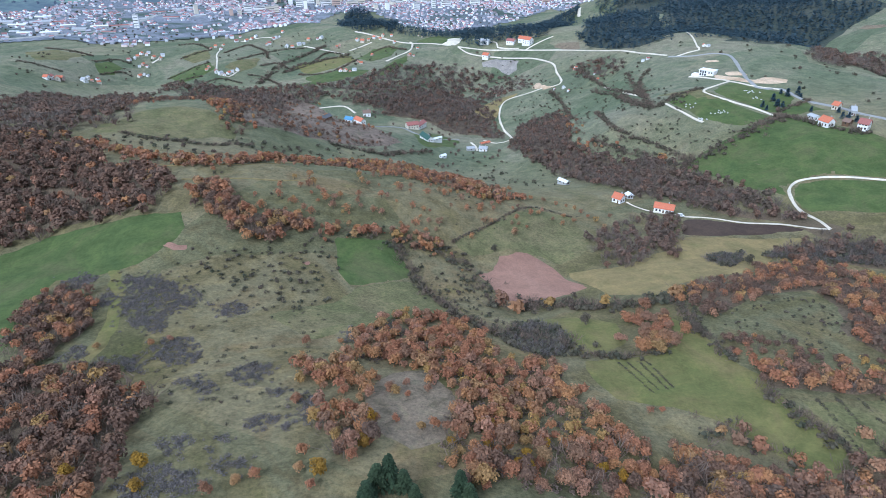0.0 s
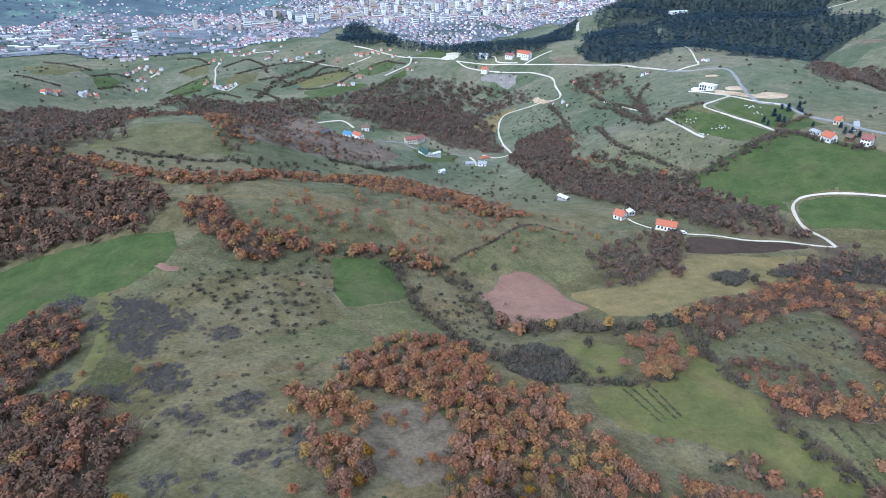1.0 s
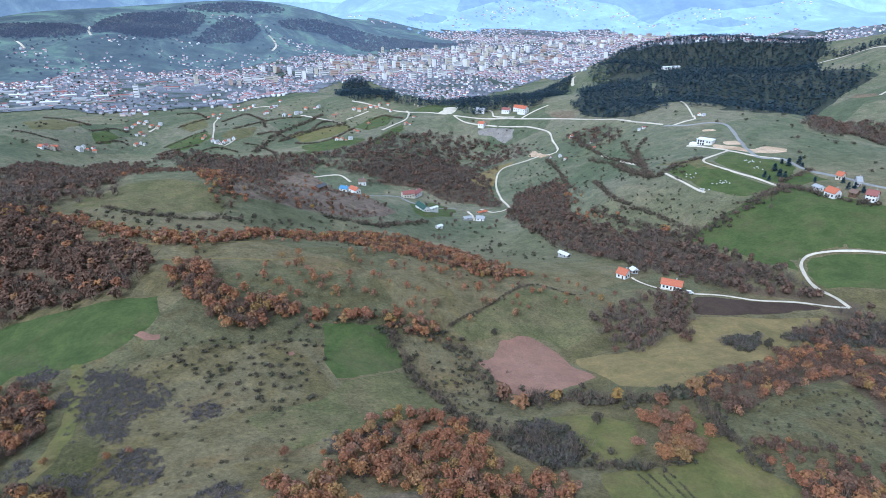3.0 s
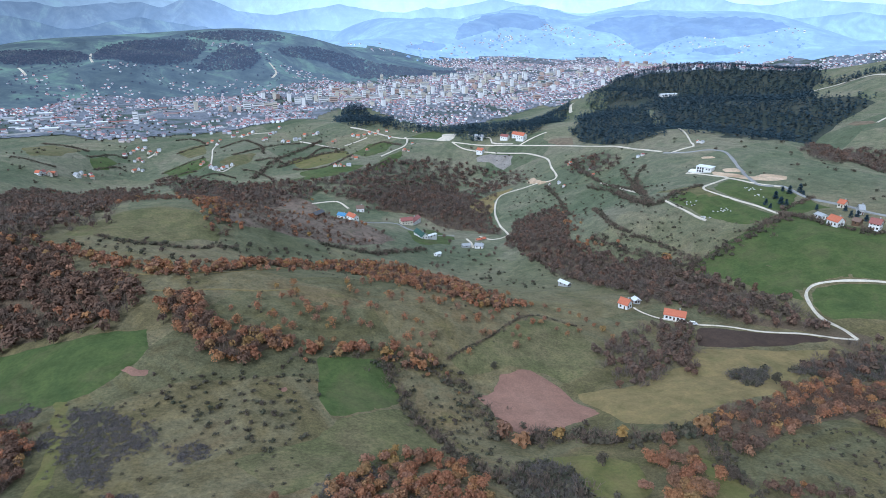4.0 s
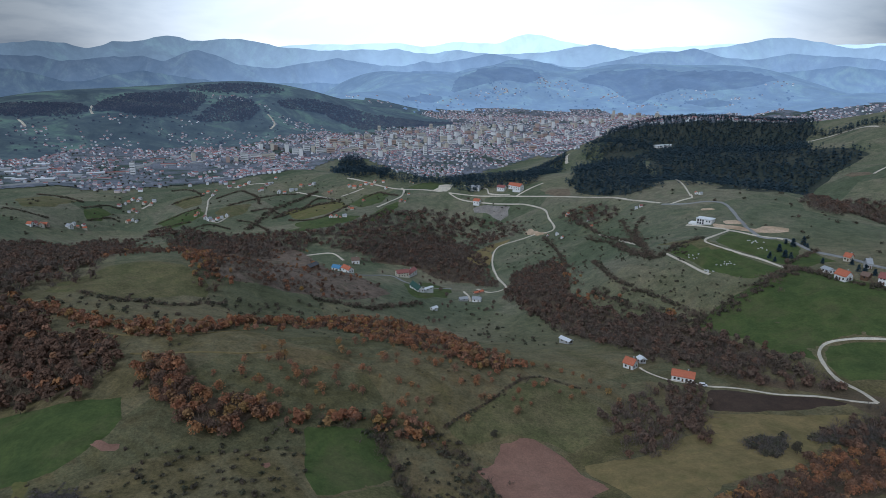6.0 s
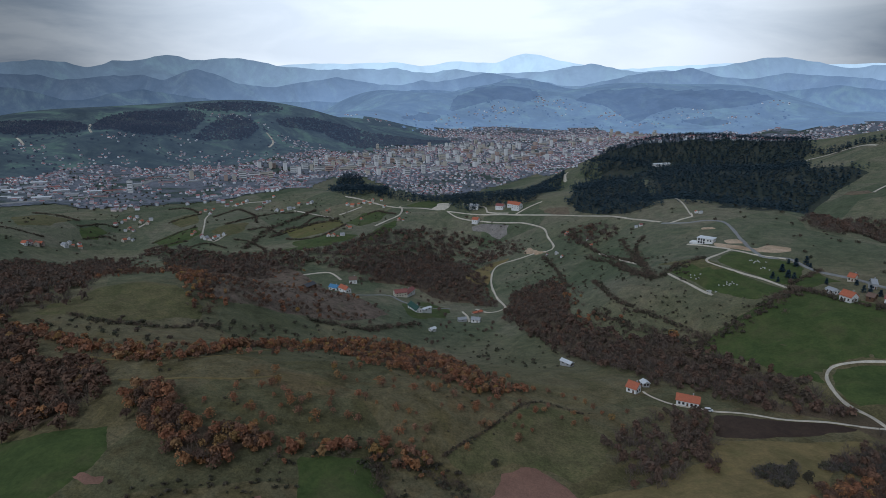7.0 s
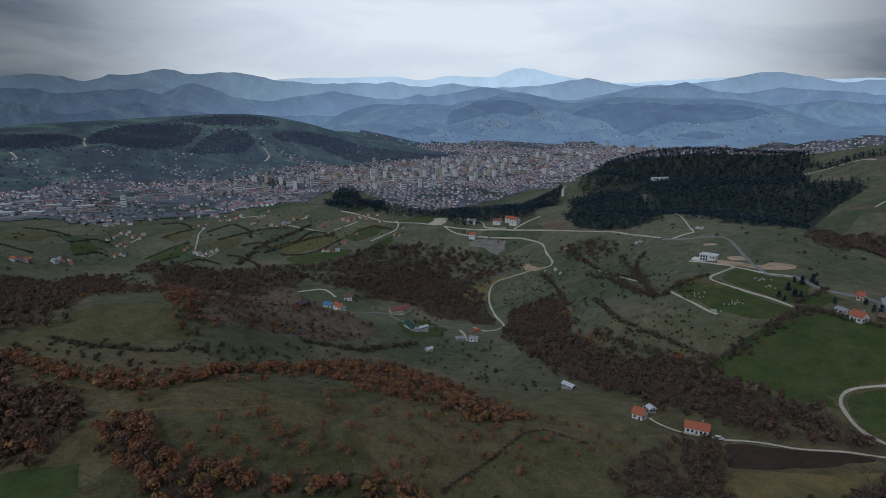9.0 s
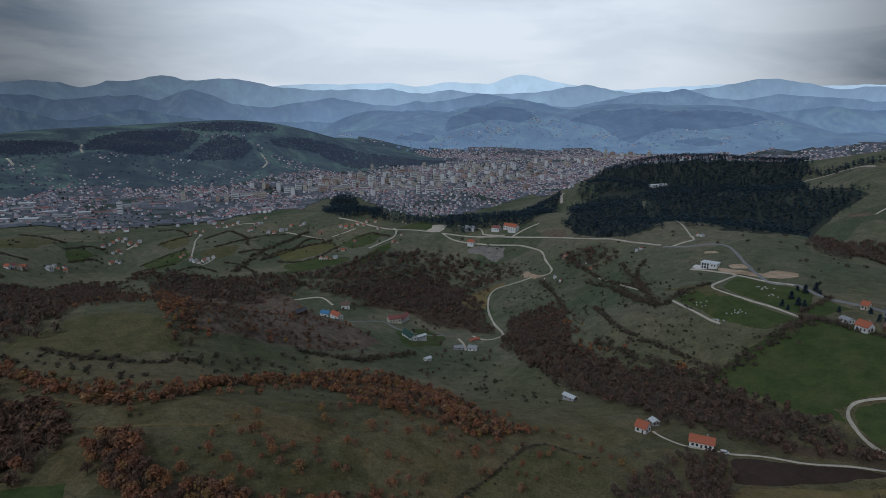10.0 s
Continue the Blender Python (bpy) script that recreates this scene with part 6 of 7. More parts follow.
def sheet(name, cells, lift, mat, label, category):
    """A cover laid on some of the ground's cells."""
    cj, ci = np.nonzero(cells)
    c0 = cj * nx + ci
    tf = np.concatenate([np.stack([c0, c0 + 1, c0 + nx + 1], -1), np.stack([c0, c0 + nx + 1, c0 + nx], -1)])
    used, tf = np.unique(tf, return_inverse=True)
    return tagged(new(name, arrays(name, gv[used] + (0, 0, lift), tf.reshape(-1, 3), mat, smooth=True)), label, category, kind="structure")


built_up = inside(TOWN, CX, CY) & (REACH > 1450)
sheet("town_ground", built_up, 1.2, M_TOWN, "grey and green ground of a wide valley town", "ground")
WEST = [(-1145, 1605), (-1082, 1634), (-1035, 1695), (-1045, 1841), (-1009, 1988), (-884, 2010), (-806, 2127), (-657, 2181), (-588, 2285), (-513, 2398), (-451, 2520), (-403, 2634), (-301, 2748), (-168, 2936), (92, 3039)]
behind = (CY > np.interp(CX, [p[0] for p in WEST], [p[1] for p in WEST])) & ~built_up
# glowing covers that put haze on the ground sheet's own far hills
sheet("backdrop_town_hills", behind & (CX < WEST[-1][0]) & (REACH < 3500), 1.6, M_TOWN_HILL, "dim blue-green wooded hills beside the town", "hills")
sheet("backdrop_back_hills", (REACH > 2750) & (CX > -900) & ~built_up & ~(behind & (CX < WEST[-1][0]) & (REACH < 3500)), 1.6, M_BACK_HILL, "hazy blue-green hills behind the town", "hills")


def town(name, spots, label, seed, length=(6, 10.5), width=(5, 7.5), wall=(3, 5.6), rise=(1.5, 2.6)):
    """Many small gabled houses as one object: plaster walls and tiled roofs."""
    r = np.random.default_rng(seed)
    n = len(spots)
    a = ragged(spots[:, 0], spots[:, 1], 240) * 1.2 + r.choice([0, math.pi / 2], n) + r.normal(size=n) * 0.15
    l, w, h, k = (r.uniform(*q, n) for q in (length, width, wall, rise))
    z = gz(spots[:, 0], spots[:, 1])
    corner = np.array([(-1, -1, 0), (1, -1, 0), (1, 1, 0), (-1, 1, 0), (-1, -1, 1), (1, -1, 1), (1, 1, 1), (-1, 1, 1), (-1, 0, 2), (1, 0, 2), (-1.06, -1.15, 0.96), (1.06, -1.15, 0.96), (1.06, 1.15, 0.96), (-1.06, 1.15, 0.96), (-1.06, 0, 2.04), (1.06, 0, 2.04)])
    lx, ly = corner[None, :, 0] * l[:, None] / 2, corner[None, :, 1] * w[:, None] / 2
    lz = np.where(corner[None, :, 2] <= 1.0, corner[None, :, 2] * h[:, None], h[:, None] + (corner[None, :, 2] - 1) * k[:, None]) - 0.8 * (corner[None, :, 2] == 0)
    x = spots[:, :1] + lx * np.cos(a)[:, None] - ly * np.sin(a)[:, None]
    y = spots[:, 1:2] + lx * np.sin(a)[:, None] + ly * np.cos(a)[:, None]
    v = np.stack([x, y, z[:, None] + lz], -1).reshape(-1, 3)
    f = np.array([(0, 1, 5), (0, 5, 4), (1, 2, 6), (1, 6, 5), (2, 3, 7), (2, 7, 6), (3, 0, 4), (3, 4, 7), (5, 6, 9), (7, 4, 8), (10, 11, 15), (10, 15, 14), (12, 13, 14), (12, 14, 15)])
    fs = (f[None] + (np.arange(n) * 16)[:, None, None]).reshape(-1, 3)
    idx = np.tile(np.array([0] * 10 + [1] * 4), n)
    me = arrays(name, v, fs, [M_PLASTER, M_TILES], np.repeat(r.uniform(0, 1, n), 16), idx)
    return tagged(new(name, me), label, "houses", kind="stuff")


def town_spots(gap, seed, keep, trees=False):
    """Spots over the town, in blocks between streets; trees also fill the parks."""
    r = np.random.default_rng(seed)
    x, y = np.meshgrid(np.arange(-2100, 2900, gap), np.arange(1250, 4300, gap))
    x = x.ravel() + r.uniform(-0.35, 0.35, x.size) * gap
    y = y.ravel() + r.uniform(-0.35, 0.35, y.size) * gap
    dense = np.where(inside(TOWN, x, y), 1.0, 0.0) * (0.72 + 0.55 * ragged(x, y, 95))
    works = inside(WORKS, x, y)
    dense = np.where(works, dense * (0.9 if trees else 0.42), dense)
    parks = ragged(x + 300, y, 150) < -0.55
    dense = np.where(parks, dense * (2.0 if trees else 0.2), dense)
    street = (np.abs(np.mod(x * 0.92 + y * 0.39 + 30 * np.sin(y / 300), 105)) < 8) | (np.abs(np.mod(y * 0.92 - x * 0.39 + 40 * np.sin(x / 260), 140)) < 8)
    ok = (r.uniform(0, 1, x.size) < dense * keep) & ~street
    return np.column_stack([x, y])[ok]


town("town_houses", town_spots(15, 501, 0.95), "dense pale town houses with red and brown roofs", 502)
stand("town_trees", town_spots(26, 503, 0.6, True), P_FAR, DARK, "dark trees between town houses", "trees", (0.4, 0.85), 504)
rq = np.random.default_rng(505)
hill_homes = np.concatenate([np.array(q) + rq.normal(size=(n, 2)) * (w, w * 0.7) for n, w, q in zip((8, 6, 8, 10, 12, 14, 26, 40, 24, 20, 8, 20, 16, 24), (26, 20, 24, 30, 34, 44, 50, 55, 60, 50, 34, 50, 50, 50), [(-1095, 2233), (-1059, 2266), (-1216, 2005), (-1222, 1959), (-874, 2712), (-737, 2714), (-558, 2616), (-499, 2542), (-1073, 1922), (-1005, 2053), (-912, 2370), (-786, 2229), (-839, 2216), (-675, 2312)])])
town("hillside_houses", hill_homes, "scattered pale houses on a far hillside", 506, (5, 9), (4, 7), (2.5, 4.5), (1.2, 2.2))
back_homes = np.concatenate([np.array(q) + rq.normal(size=(n, 2)) * (w, w * 0.6) for n, w, q in zip((18, 16, 14, 22, 20, 16, 14, 20, 12, 10, 14), (90, 80, 60, 70, 80, 60, 60, 90, 60, 60, 90), [(16, 3730), (285, 3856), (444, 3937), (701, 4152), (792, 4048), (1076, 3915), (1187, 3712), (1486, 3777), (1697, 3621), (2001, 3793), (-352, 3528)])])
town("hillside_houses", back_homes, "tiny pale houses on hazy hills behind a town", 507, (7, 12), (6, 9), (4, 6), (1.5, 2.5))
# these woods and trees carry the same emitted haze as their hills
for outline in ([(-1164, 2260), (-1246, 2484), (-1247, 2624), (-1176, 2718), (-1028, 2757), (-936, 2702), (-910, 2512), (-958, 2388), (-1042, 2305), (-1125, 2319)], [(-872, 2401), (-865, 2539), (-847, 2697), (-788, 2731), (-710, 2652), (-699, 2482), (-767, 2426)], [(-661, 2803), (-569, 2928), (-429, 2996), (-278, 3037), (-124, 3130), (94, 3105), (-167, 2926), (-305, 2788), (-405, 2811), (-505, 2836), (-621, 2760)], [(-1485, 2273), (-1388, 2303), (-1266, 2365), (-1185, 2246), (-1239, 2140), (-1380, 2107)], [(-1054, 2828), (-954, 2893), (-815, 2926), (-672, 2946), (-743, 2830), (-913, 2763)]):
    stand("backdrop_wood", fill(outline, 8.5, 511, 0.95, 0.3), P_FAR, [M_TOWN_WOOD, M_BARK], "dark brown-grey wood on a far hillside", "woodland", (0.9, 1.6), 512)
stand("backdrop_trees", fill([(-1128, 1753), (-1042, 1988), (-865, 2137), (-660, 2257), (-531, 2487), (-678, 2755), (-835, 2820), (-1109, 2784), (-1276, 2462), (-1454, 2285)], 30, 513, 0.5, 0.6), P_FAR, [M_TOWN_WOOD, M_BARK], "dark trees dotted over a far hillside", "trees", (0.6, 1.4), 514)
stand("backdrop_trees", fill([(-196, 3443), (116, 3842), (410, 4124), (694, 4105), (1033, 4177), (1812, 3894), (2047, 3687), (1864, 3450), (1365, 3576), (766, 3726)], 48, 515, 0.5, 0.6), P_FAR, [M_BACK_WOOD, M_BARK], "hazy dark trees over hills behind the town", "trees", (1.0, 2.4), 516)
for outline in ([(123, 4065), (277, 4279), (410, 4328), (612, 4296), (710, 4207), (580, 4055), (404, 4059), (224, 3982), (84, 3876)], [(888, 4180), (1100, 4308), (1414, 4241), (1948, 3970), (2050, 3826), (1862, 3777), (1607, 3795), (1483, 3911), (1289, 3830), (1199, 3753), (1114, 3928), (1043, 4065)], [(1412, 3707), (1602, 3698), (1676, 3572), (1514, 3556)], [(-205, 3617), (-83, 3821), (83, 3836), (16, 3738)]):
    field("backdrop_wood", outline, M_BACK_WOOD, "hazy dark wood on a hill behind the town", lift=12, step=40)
for line in ([(-1153, 2226), (-1194, 2293), (-1235, 2385)], [(-608, 2418), (-607, 2484), (-630, 2547), (-660, 2602)], [(-1248, 2009), (-1280, 2046), (-1311, 2075)], [(-758, 2845), (-782, 2843)], [(388, 3882), (444, 3937), (431, 3972)]):
    ribbon("track", line, 6.0, M_GRAVEL, "pale track on a far hillside", lift=2.2, step=15)
WHITE_WALL = paint("white_plaster", (0.91, 0.90, 0.88), 0.8, wear=0.10)
CREAM_WALL = paint("cream_plaster", (0.72, 0.66, 0.55), 0.8, wear=0.2)
GREY_WALL = paint("grey_render", (0.50, 0.50, 0.50), 0.85, wear=0.25)
ORANGE_WALL = paint("orange_plaster", (0.58, 0.43, 0.36), 0.8, wear=0.2)
RED_ROOF = paint("orange_red_tiles", (0.60, 0.19, 0.10), 0.8, wear=0.35, scale=2.5)
MAROON_ROOF = paint("maroon_tiles", (0.36, 0.14, 0.12), 0.8, wear=0.35, scale=2.5)
BROWN_ROOF = paint("brown_tiles", (0.24, 0.16, 0.12), 0.8, wear=0.35, scale=2.5)
GREEN_ROOF = paint("dark_green_sheet", (0.035, 0.10, 0.075), 0.5, wear=0.3)
BLUE_ROOF = paint("blue_sheet", (0.12, 0.30, 0.52), 0.5, wear=0.25)
GREY_ROOF = paint("grey_sheet", (0.45, 0.46, 0.48), 0.45, wear=0.3)
WHITE_ROOF = paint("white_sheet", (0.80, 0.82, 0.84), 0.5, wear=0.15)
DARK_ROOF = paint("dark_sheet", (0.10, 0.10, 0.11), 0.6, wear=0.3)
FLAT_ROOF = paint("grey_gravel_roof", (0.42, 0.41, 0.40), 0.9, wear=0.3)
WOOD = paint("brown_wood", (0.16, 0.095, 0.055), 0.7, wear=0.35)
GLASS, _t, _s = material("window_glass")
_s.inputs["Base Color"].default_value, _s.inputs["Roughness"].default_value = (0.03, 0.035, 0.045, 1), 0.12
_s.inputs["Specular IOR Level"].default_value = 0.6


def box(bm, x0, x1, y0, y1, z0, z1):
    v = [bm.verts.new(p) for p in ((x0, y0, z0), (x1, y0, z0), (x1, y1, z0), (x0, y1, z0), (x0, y0, z1), (x1, y0, z1), (x1, y1, z1), (x0, y1, z1))]
    for q in ((3, 2, 1, 0), (4, 5, 6, 7), (0, 1, 5, 4), (1, 2, 6, 5), (2, 3, 7, 6), (3, 0, 4, 7)):
        bm.faces.new([v[i] for i in q])
    return bm


def boxes(*sizes):
    bm = bmesh.new()
    for s in sizes:
        box(bm, *s)
    return bm


def apartment(x, y, turn, l, w, h, wall, label):
    """A town block: body with a plinth, balcony slabs, roof slab and stair head."""
    root = tagged(new("apartment_block"), label, "apartment block", "blocks of the town")
    part("wall", boxes((-l / 2, l / 2, -w / 2, w / 2, -1, h)), wall, root)
    part("roof", boxes((-l / 2 - 0.4, l / 2 + 0.4, -w / 2 - 0.4, w / 2 + 0.4, h, h + 0.8)), FLAT_ROOF, root)
    part("stair_head", boxes((-l * 0.12, l * 0.12, -w * 0.2, w * 0.2, h + 0.8, h + 3.4)), GREY_WALL, root)
    bands = [(-l * 0.46, l * 0.46, -w / 2 - 0.25, -w / 2 - 0.02, z, z + 1.3) for z in np.arange(2.0, h - 2, 3.0)]
    for band in bands[1::2]:
        part("window_band", boxes(band), GLASS, root)
    root.matrix_basis = pose(x, y, float(gz(x, y)), 0, 0, turn)
    return root


rb = np.random.default_rng(77)
kinds = [apartment(0, 2600, 0, l, w, h, m, lab) for l, w, h, m, lab in (
    (11, 11, 29, WHITE_WALL, "white apartment tower in the town"), (12, 10, 24, CREAM_WALL, "cream apartment tower in the town"), (32, 9, 14, WHITE_WALL, "long white apartment block in the town"),
    (26, 9, 17, ORANGE_WALL, "orange-brown apartment block in the town"), (36, 10, 12, CREAM_WALL, "long cream apartment block in the town"), (20, 10, 20, WHITE_WALL, "broad white apartment block in the town"))]
lots = [(-715, 1539), (-629, 1400), (-621, 1415), (-567, 1427), (-667, 1798), (-632, 1835), (-561, 1761), (-546, 1786), (-532, 1817), (-514, 1866), (-472, 2074), (-442, 2060), (-390, 2086), (-367, 2093), (-344, 2099), (-279, 2054), (-265, 2109), (-245, 2227), (-207, 2145), (-157, 2094), (-151, 2277), (-124, 2341), (-107, 2423), (-91, 2380), (-379, 2342), (-294, 2485), (-213, 2422), (-171, 2595), (43, 2506), (58, 2496), (98, 2485), (9, 2098), (103, 2150), (156, 2372), (226, 2868), (264, 2872), (302, 2876), (139, 2894), (345, 2914), (386, 2934), (362, 2498), (439, 2462), (477, 2468), (538, 2548), (739, 3060), (721, 2922), (354, 2302), (874, 3160), (193, 2311), (246, 2441), (275, 2320), (145, 2548), (-34, 2501), (-74, 2775), (-14, 2947), (459, 2903), (516, 3016), (582, 2945), (698, 3183), (932, 3078), (1136, 3272), (1360, 3398), (-327, 2260), (-332, 2160), (-421, 2136), (-409, 1987), (-167, 2002), (-81, 2042), (-202, 2002), (-462, 1851), (-503, 1919)]
for cx, cy, n in ((-321, 2215, 16), (-161, 2428, 22), (76, 2496, 22), (317, 2674, 18), (491, 2596, 14), (217, 2922, 16), (497, 3063, 14), (780, 3117, 12), (-61, 2771, 14), (1111, 3283, 10)):
    lots += [(rb.normal(cx, 110), rb.normal(cy, 90)) for _ in range(n)]
lots = [(x, y) for x, y in lots if y > 1500 and inside(TOWN, np.array(x), np.array(y))]
for k, (x, y) in enumerate(lots):
    m = pose(x, y, float(gz(x, y)), 0, 0, float(rb.choice([18, 108, 20, 112]) + rb.normal() * 4))
    if k < len(kinds):
        kinds[k].matrix_basis = m
    else:
        copy_thing(kinds[int(rb.integers(0, len(kinds)))], m)


def hall(l, w, h, roof, label):
    root = tagged(new("warehouse"), label, "warehouse", "halls at the town's edge")
    part("wall", boxes((-l / 2, l / 2, -w / 2, w / 2, -1, h)), GREY_WALL, root)
    bm = bmesh.new()
    e = 0.5
    v = [bm.verts.new(p) for p in ((-l / 2 - e, -w / 2 - e, h), (l / 2 + e, -w / 2 - e, h), (l / 2 + e, w / 2 + e, h), (-l / 2 - e, w / 2 + e, h), (-l / 2 - e, 0, h + w * 0.12), (l / 2 + e, 0, h + w * 0.12))]
    for q in ((0, 1, 5, 4), (2, 3, 4, 5), (1, 2, 5), (3, 0, 4), (3, 2, 1, 0)):
        bm.faces.new([v[i] for i in q])
    part("roof", bm, roof, root)
    return root


halls = [hall(46, 18, 6, WHITE_ROOF, "long white-roofed warehouse at the town edge"), hall(42, 18, 5, GREY_ROOF, "grey-roofed warehouse at the town edge"), hall(34, 16, 6, GREY_ROOF, "broad grey-roofed warehouse at the town edge"), hall(66, 18, 6, MAROON_ROOF, "long maroon-roofed factory hall")]
yards = [(-963, 1491), (-936, 1536), (-810, 1467), (-909, 1556), (-1027, 1658), (-895, 1403), (-845, 1411), (-862, 1515), (-928, 1421), (-854, 1598), (-789, 1848), (-747, 1882), (-726, 1915), (-491, 1480), (-478, 1632), (-414, 1671), (-761, 1547), (-742, 1458), (-856, 1472), (-926, 1482), (-1007, 1520), (-969, 1608), (-640, 1746), (-385, 2313), (-772, 1687), (-792, 1517), (-709, 1729)]
for k, (x, y) in enumerate(yards):
    m = pose(x, y, float(gz(x, y)), 0, 0, 14 + 14 * math.sin(k * 2.1)) @ Matrix.Scale(0.8 + 0.25 * math.sin(k * 1.3), 4)
    if k < len(halls):
        halls[k].matrix_basis = m
    else:
        copy_thing(halls[int(rb.integers(0, len(halls)))], m)

# ================= houses on the hills =================
WINDOW = {}


def window_mesh(w, h):
    """A window: frame and sill round a dark pane; the two meshes are shared by all of one size."""
    if (w, h) not in WINDOW:
        bm = boxes((-w / 2 - 0.09, -w / 2, -0.05, 0.05, 0, h), (w / 2, w / 2 + 0.09, -0.05, 0.05, 0, h), (-w / 2 - 0.09, w / 2 + 0.09, -0.05, 0.05, h, h + 0.09), (-w / 2 - 0.14, w / 2 + 0.14, -0.12, 0.05, -0.09, 0), (-0.03, 0.03, -0.04, 0.04, 0, h))
        frame_mesh = bpy.data.meshes.new("window_frame")
        bm.to_mesh(frame_mesh)
        bm.free()
        frame_mesh.materials.append(WOOD)
        bm = boxes((-w / 2, w / 2, -0.02, 0.02, 0, h))
        pane_mesh = bpy.data.meshes.new("pane")
        bm.to_mesh(pane_mesh)
        bm.free()
        pane_mesh.materials.append(GLASS)
        WINDOW[(w, h)] = frame_mesh, pane_mesh
    return WINDOW[(w, h)]


def span(spot, length, turn):
    """The two ends of a front wall of some length about a spot."""
    dx, dy = math.cos(radians(turn)) * length / 2, math.sin(radians(turn)) * length / 2
    return (spot[0] - dx, spot[1] - dy), (spot[0] + dx, spot[1] + dy)


def house(a, b, depth, wall_h, rise, wall, roof, label, kind="house", windows=3, storeys=1, chimney=True, across=False, category="house", group="houses on the hills"):
    """A gabled house whose front wall runs from a to b on the plan, with its depth away behind it."""
    a, b = Vector((*a, 0)), Vector((*b, 0))
    d = b - a
    l = d.length
    turn = math.degrees(math.atan2(d.y, d.x))
    mid = (a + b) / 2
    side = Vector((-d.y, d.x, 0)).normalized()
    c = mid + side * depth / 2
    zs = [float(gz(*(p + side * s).to_2d())) for p in (a, b) for s in (0, depth)]
    base, sunk = max(zs) - 0.15 * (max(zs) - min(zs)), max(zs) - min(zs) + 0.6
    root = tagged(new(kind), label, category, group)
    w, e, t = depth, 0.55, 0.18
    L, W = (w, l) if across else (l, w)
    bm = bmesh.new()
    v = [bm.verts.new(p) for p in ((-L / 2, -W / 2, -sunk), (L / 2, -W / 2, -sunk), (L / 2, W / 2, -sunk), (-L / 2, W / 2, -sunk), (-L / 2, -W / 2, wall_h), (L / 2, -W / 2, wall_h), (L / 2, W / 2, wall_h), (-L / 2, W / 2, wall_h), (-L / 2, 0, wall_h + rise), (L / 2, 0, wall_h + rise))]
    for q in ((0, 1, 5, 4), (1, 2, 6, 9, 5), (2, 3, 7, 6), (3, 0, 4, 8, 7), (3, 2, 1, 0)):
        bm.faces.new([v[i] for i in q])
    body = part("wall", bm, wall, root)
    slope = rise / (W / 2)
    bm = bmesh.new()
    for s in (-1, 1):
        p = [(-L / 2 - e, s * (W / 2 + e), wall_h - e * slope + 0.03), (L / 2 + e, s * (W / 2 + e), wall_h - e * slope + 0.03), (L / 2 + e, 0, wall_h + rise + 0.03), (-L / 2 - e, 0, wall_h + rise + 0.03)]
        lo = [bm.verts.new(q) for q in p]
        hi = [bm.verts.new((q[0], q[1], q[2] + t)) for q in p]
        for q in ((0, 1, 2, 3),):
            bm.faces.new([lo[i] for i in q])
            bm.faces.new([hi[i] for i in q])
        for i in range(4):
            j = (i + 1) % 4
            bm.faces.new([lo[i], lo[j], hi[j], hi[i]])
    bmesh.ops.recalc_face_normals(bm, faces=bm.faces)
    top = part("roof", bm, roof, root)
    ridge = part("ridge_cap", boxes((-L / 2 - e, L / 2 + e, -0.16, 0.16, wall_h + rise + t - 0.02, wall_h + rise + t + 0.14)), roof, top)
    if chimney:
        part("chimney", boxes((L * 0.18, L * 0.18 + 0.6, W * 0.1, W * 0.1 + 0.6, wall_h + rise * 0.4, wall_h + rise + 0.9), (L * 0.18 - 0.08, L * 0.18 + 0.68, W * 0.1 - 0.08, W * 0.1 + 0.68, wall_h + rise + 0.9, wall_h + rise + 1.02)), GREY_WALL, root)
    front_len, front_y = (W, None) if across else (L, -W / 2)
    spots = []
    for s in range(storeys):
        z0 = 0.95 + s * 2.75
        for k in range(windows):
            u = (k + 0.5) / windows - 0.5
            spots += [(u * L * 0.9, -W / 2, 0, z0), (u * L * 0.9, W / 2, 180, z0)]
        spots += [(L / 2, -W * 0.22, 90, z0), (L / 2, W * 0.22, 90, z0), (-L / 2, 0, -90, z0)]
    fm, pm = window_mesh(1.0, 1.2)
    for k, (x, y, turned, z) in enumerate(spots):
        if k == 2 * (windows // 2) and kind != "shed":
            door = part("door", boxes((-0.48, 0.48, -0.06, 0.05, 0.02, 2.05)), WOOD, root)
            door.matrix_basis = pose(x, y - 0.005, 0, 0, 0, turned)
            part("door_handle", boxes((0.34, 0.42, -0.12, -0.06, 1.0, 1.06)), GREY_ROOF, door)
            continue
        f = new("window", fm)
        f.parent, f.matrix_basis = root, pose(x, y, z, 0, 0, turned)
        q = new("pane", pm)
        q.parent = f
    root.matrix_basis = pose(c.x, c.y, base, 0, 0, turn + (90 if across else 0))
    return root


house(*span((140.7, 364.1), 11.8, -26), 6.0, 3.3, 2.3, WHITE_WALL, RED_ROOF, "long white farmhouse with an orange-red tiled roof", windows=5)
house(*span((114.9, 381.8), 6.2, -46), 6.0, 3.3, 2.6, WHITE_WALL, RED_ROOF, "white farmhouse with a steep orange-red roof", windows=2)
house(*[(124.8, 395.8), (125.5, 391.8)], 4.0, 2.6, 1.0, GREY_WALL, WHITE_ROOF, "small white-roofed outbuilding beside a farmhouse", "shed", 1, chimney=False, category="shed")
house(*span((93.5, 459.1), 9, -52), 4.0, 2.4, 1.0, GREY_WALL, WHITE_ROOF, "low shed with a white sheet roof on a slope", "shed", 2, chimney=False, category="shed")
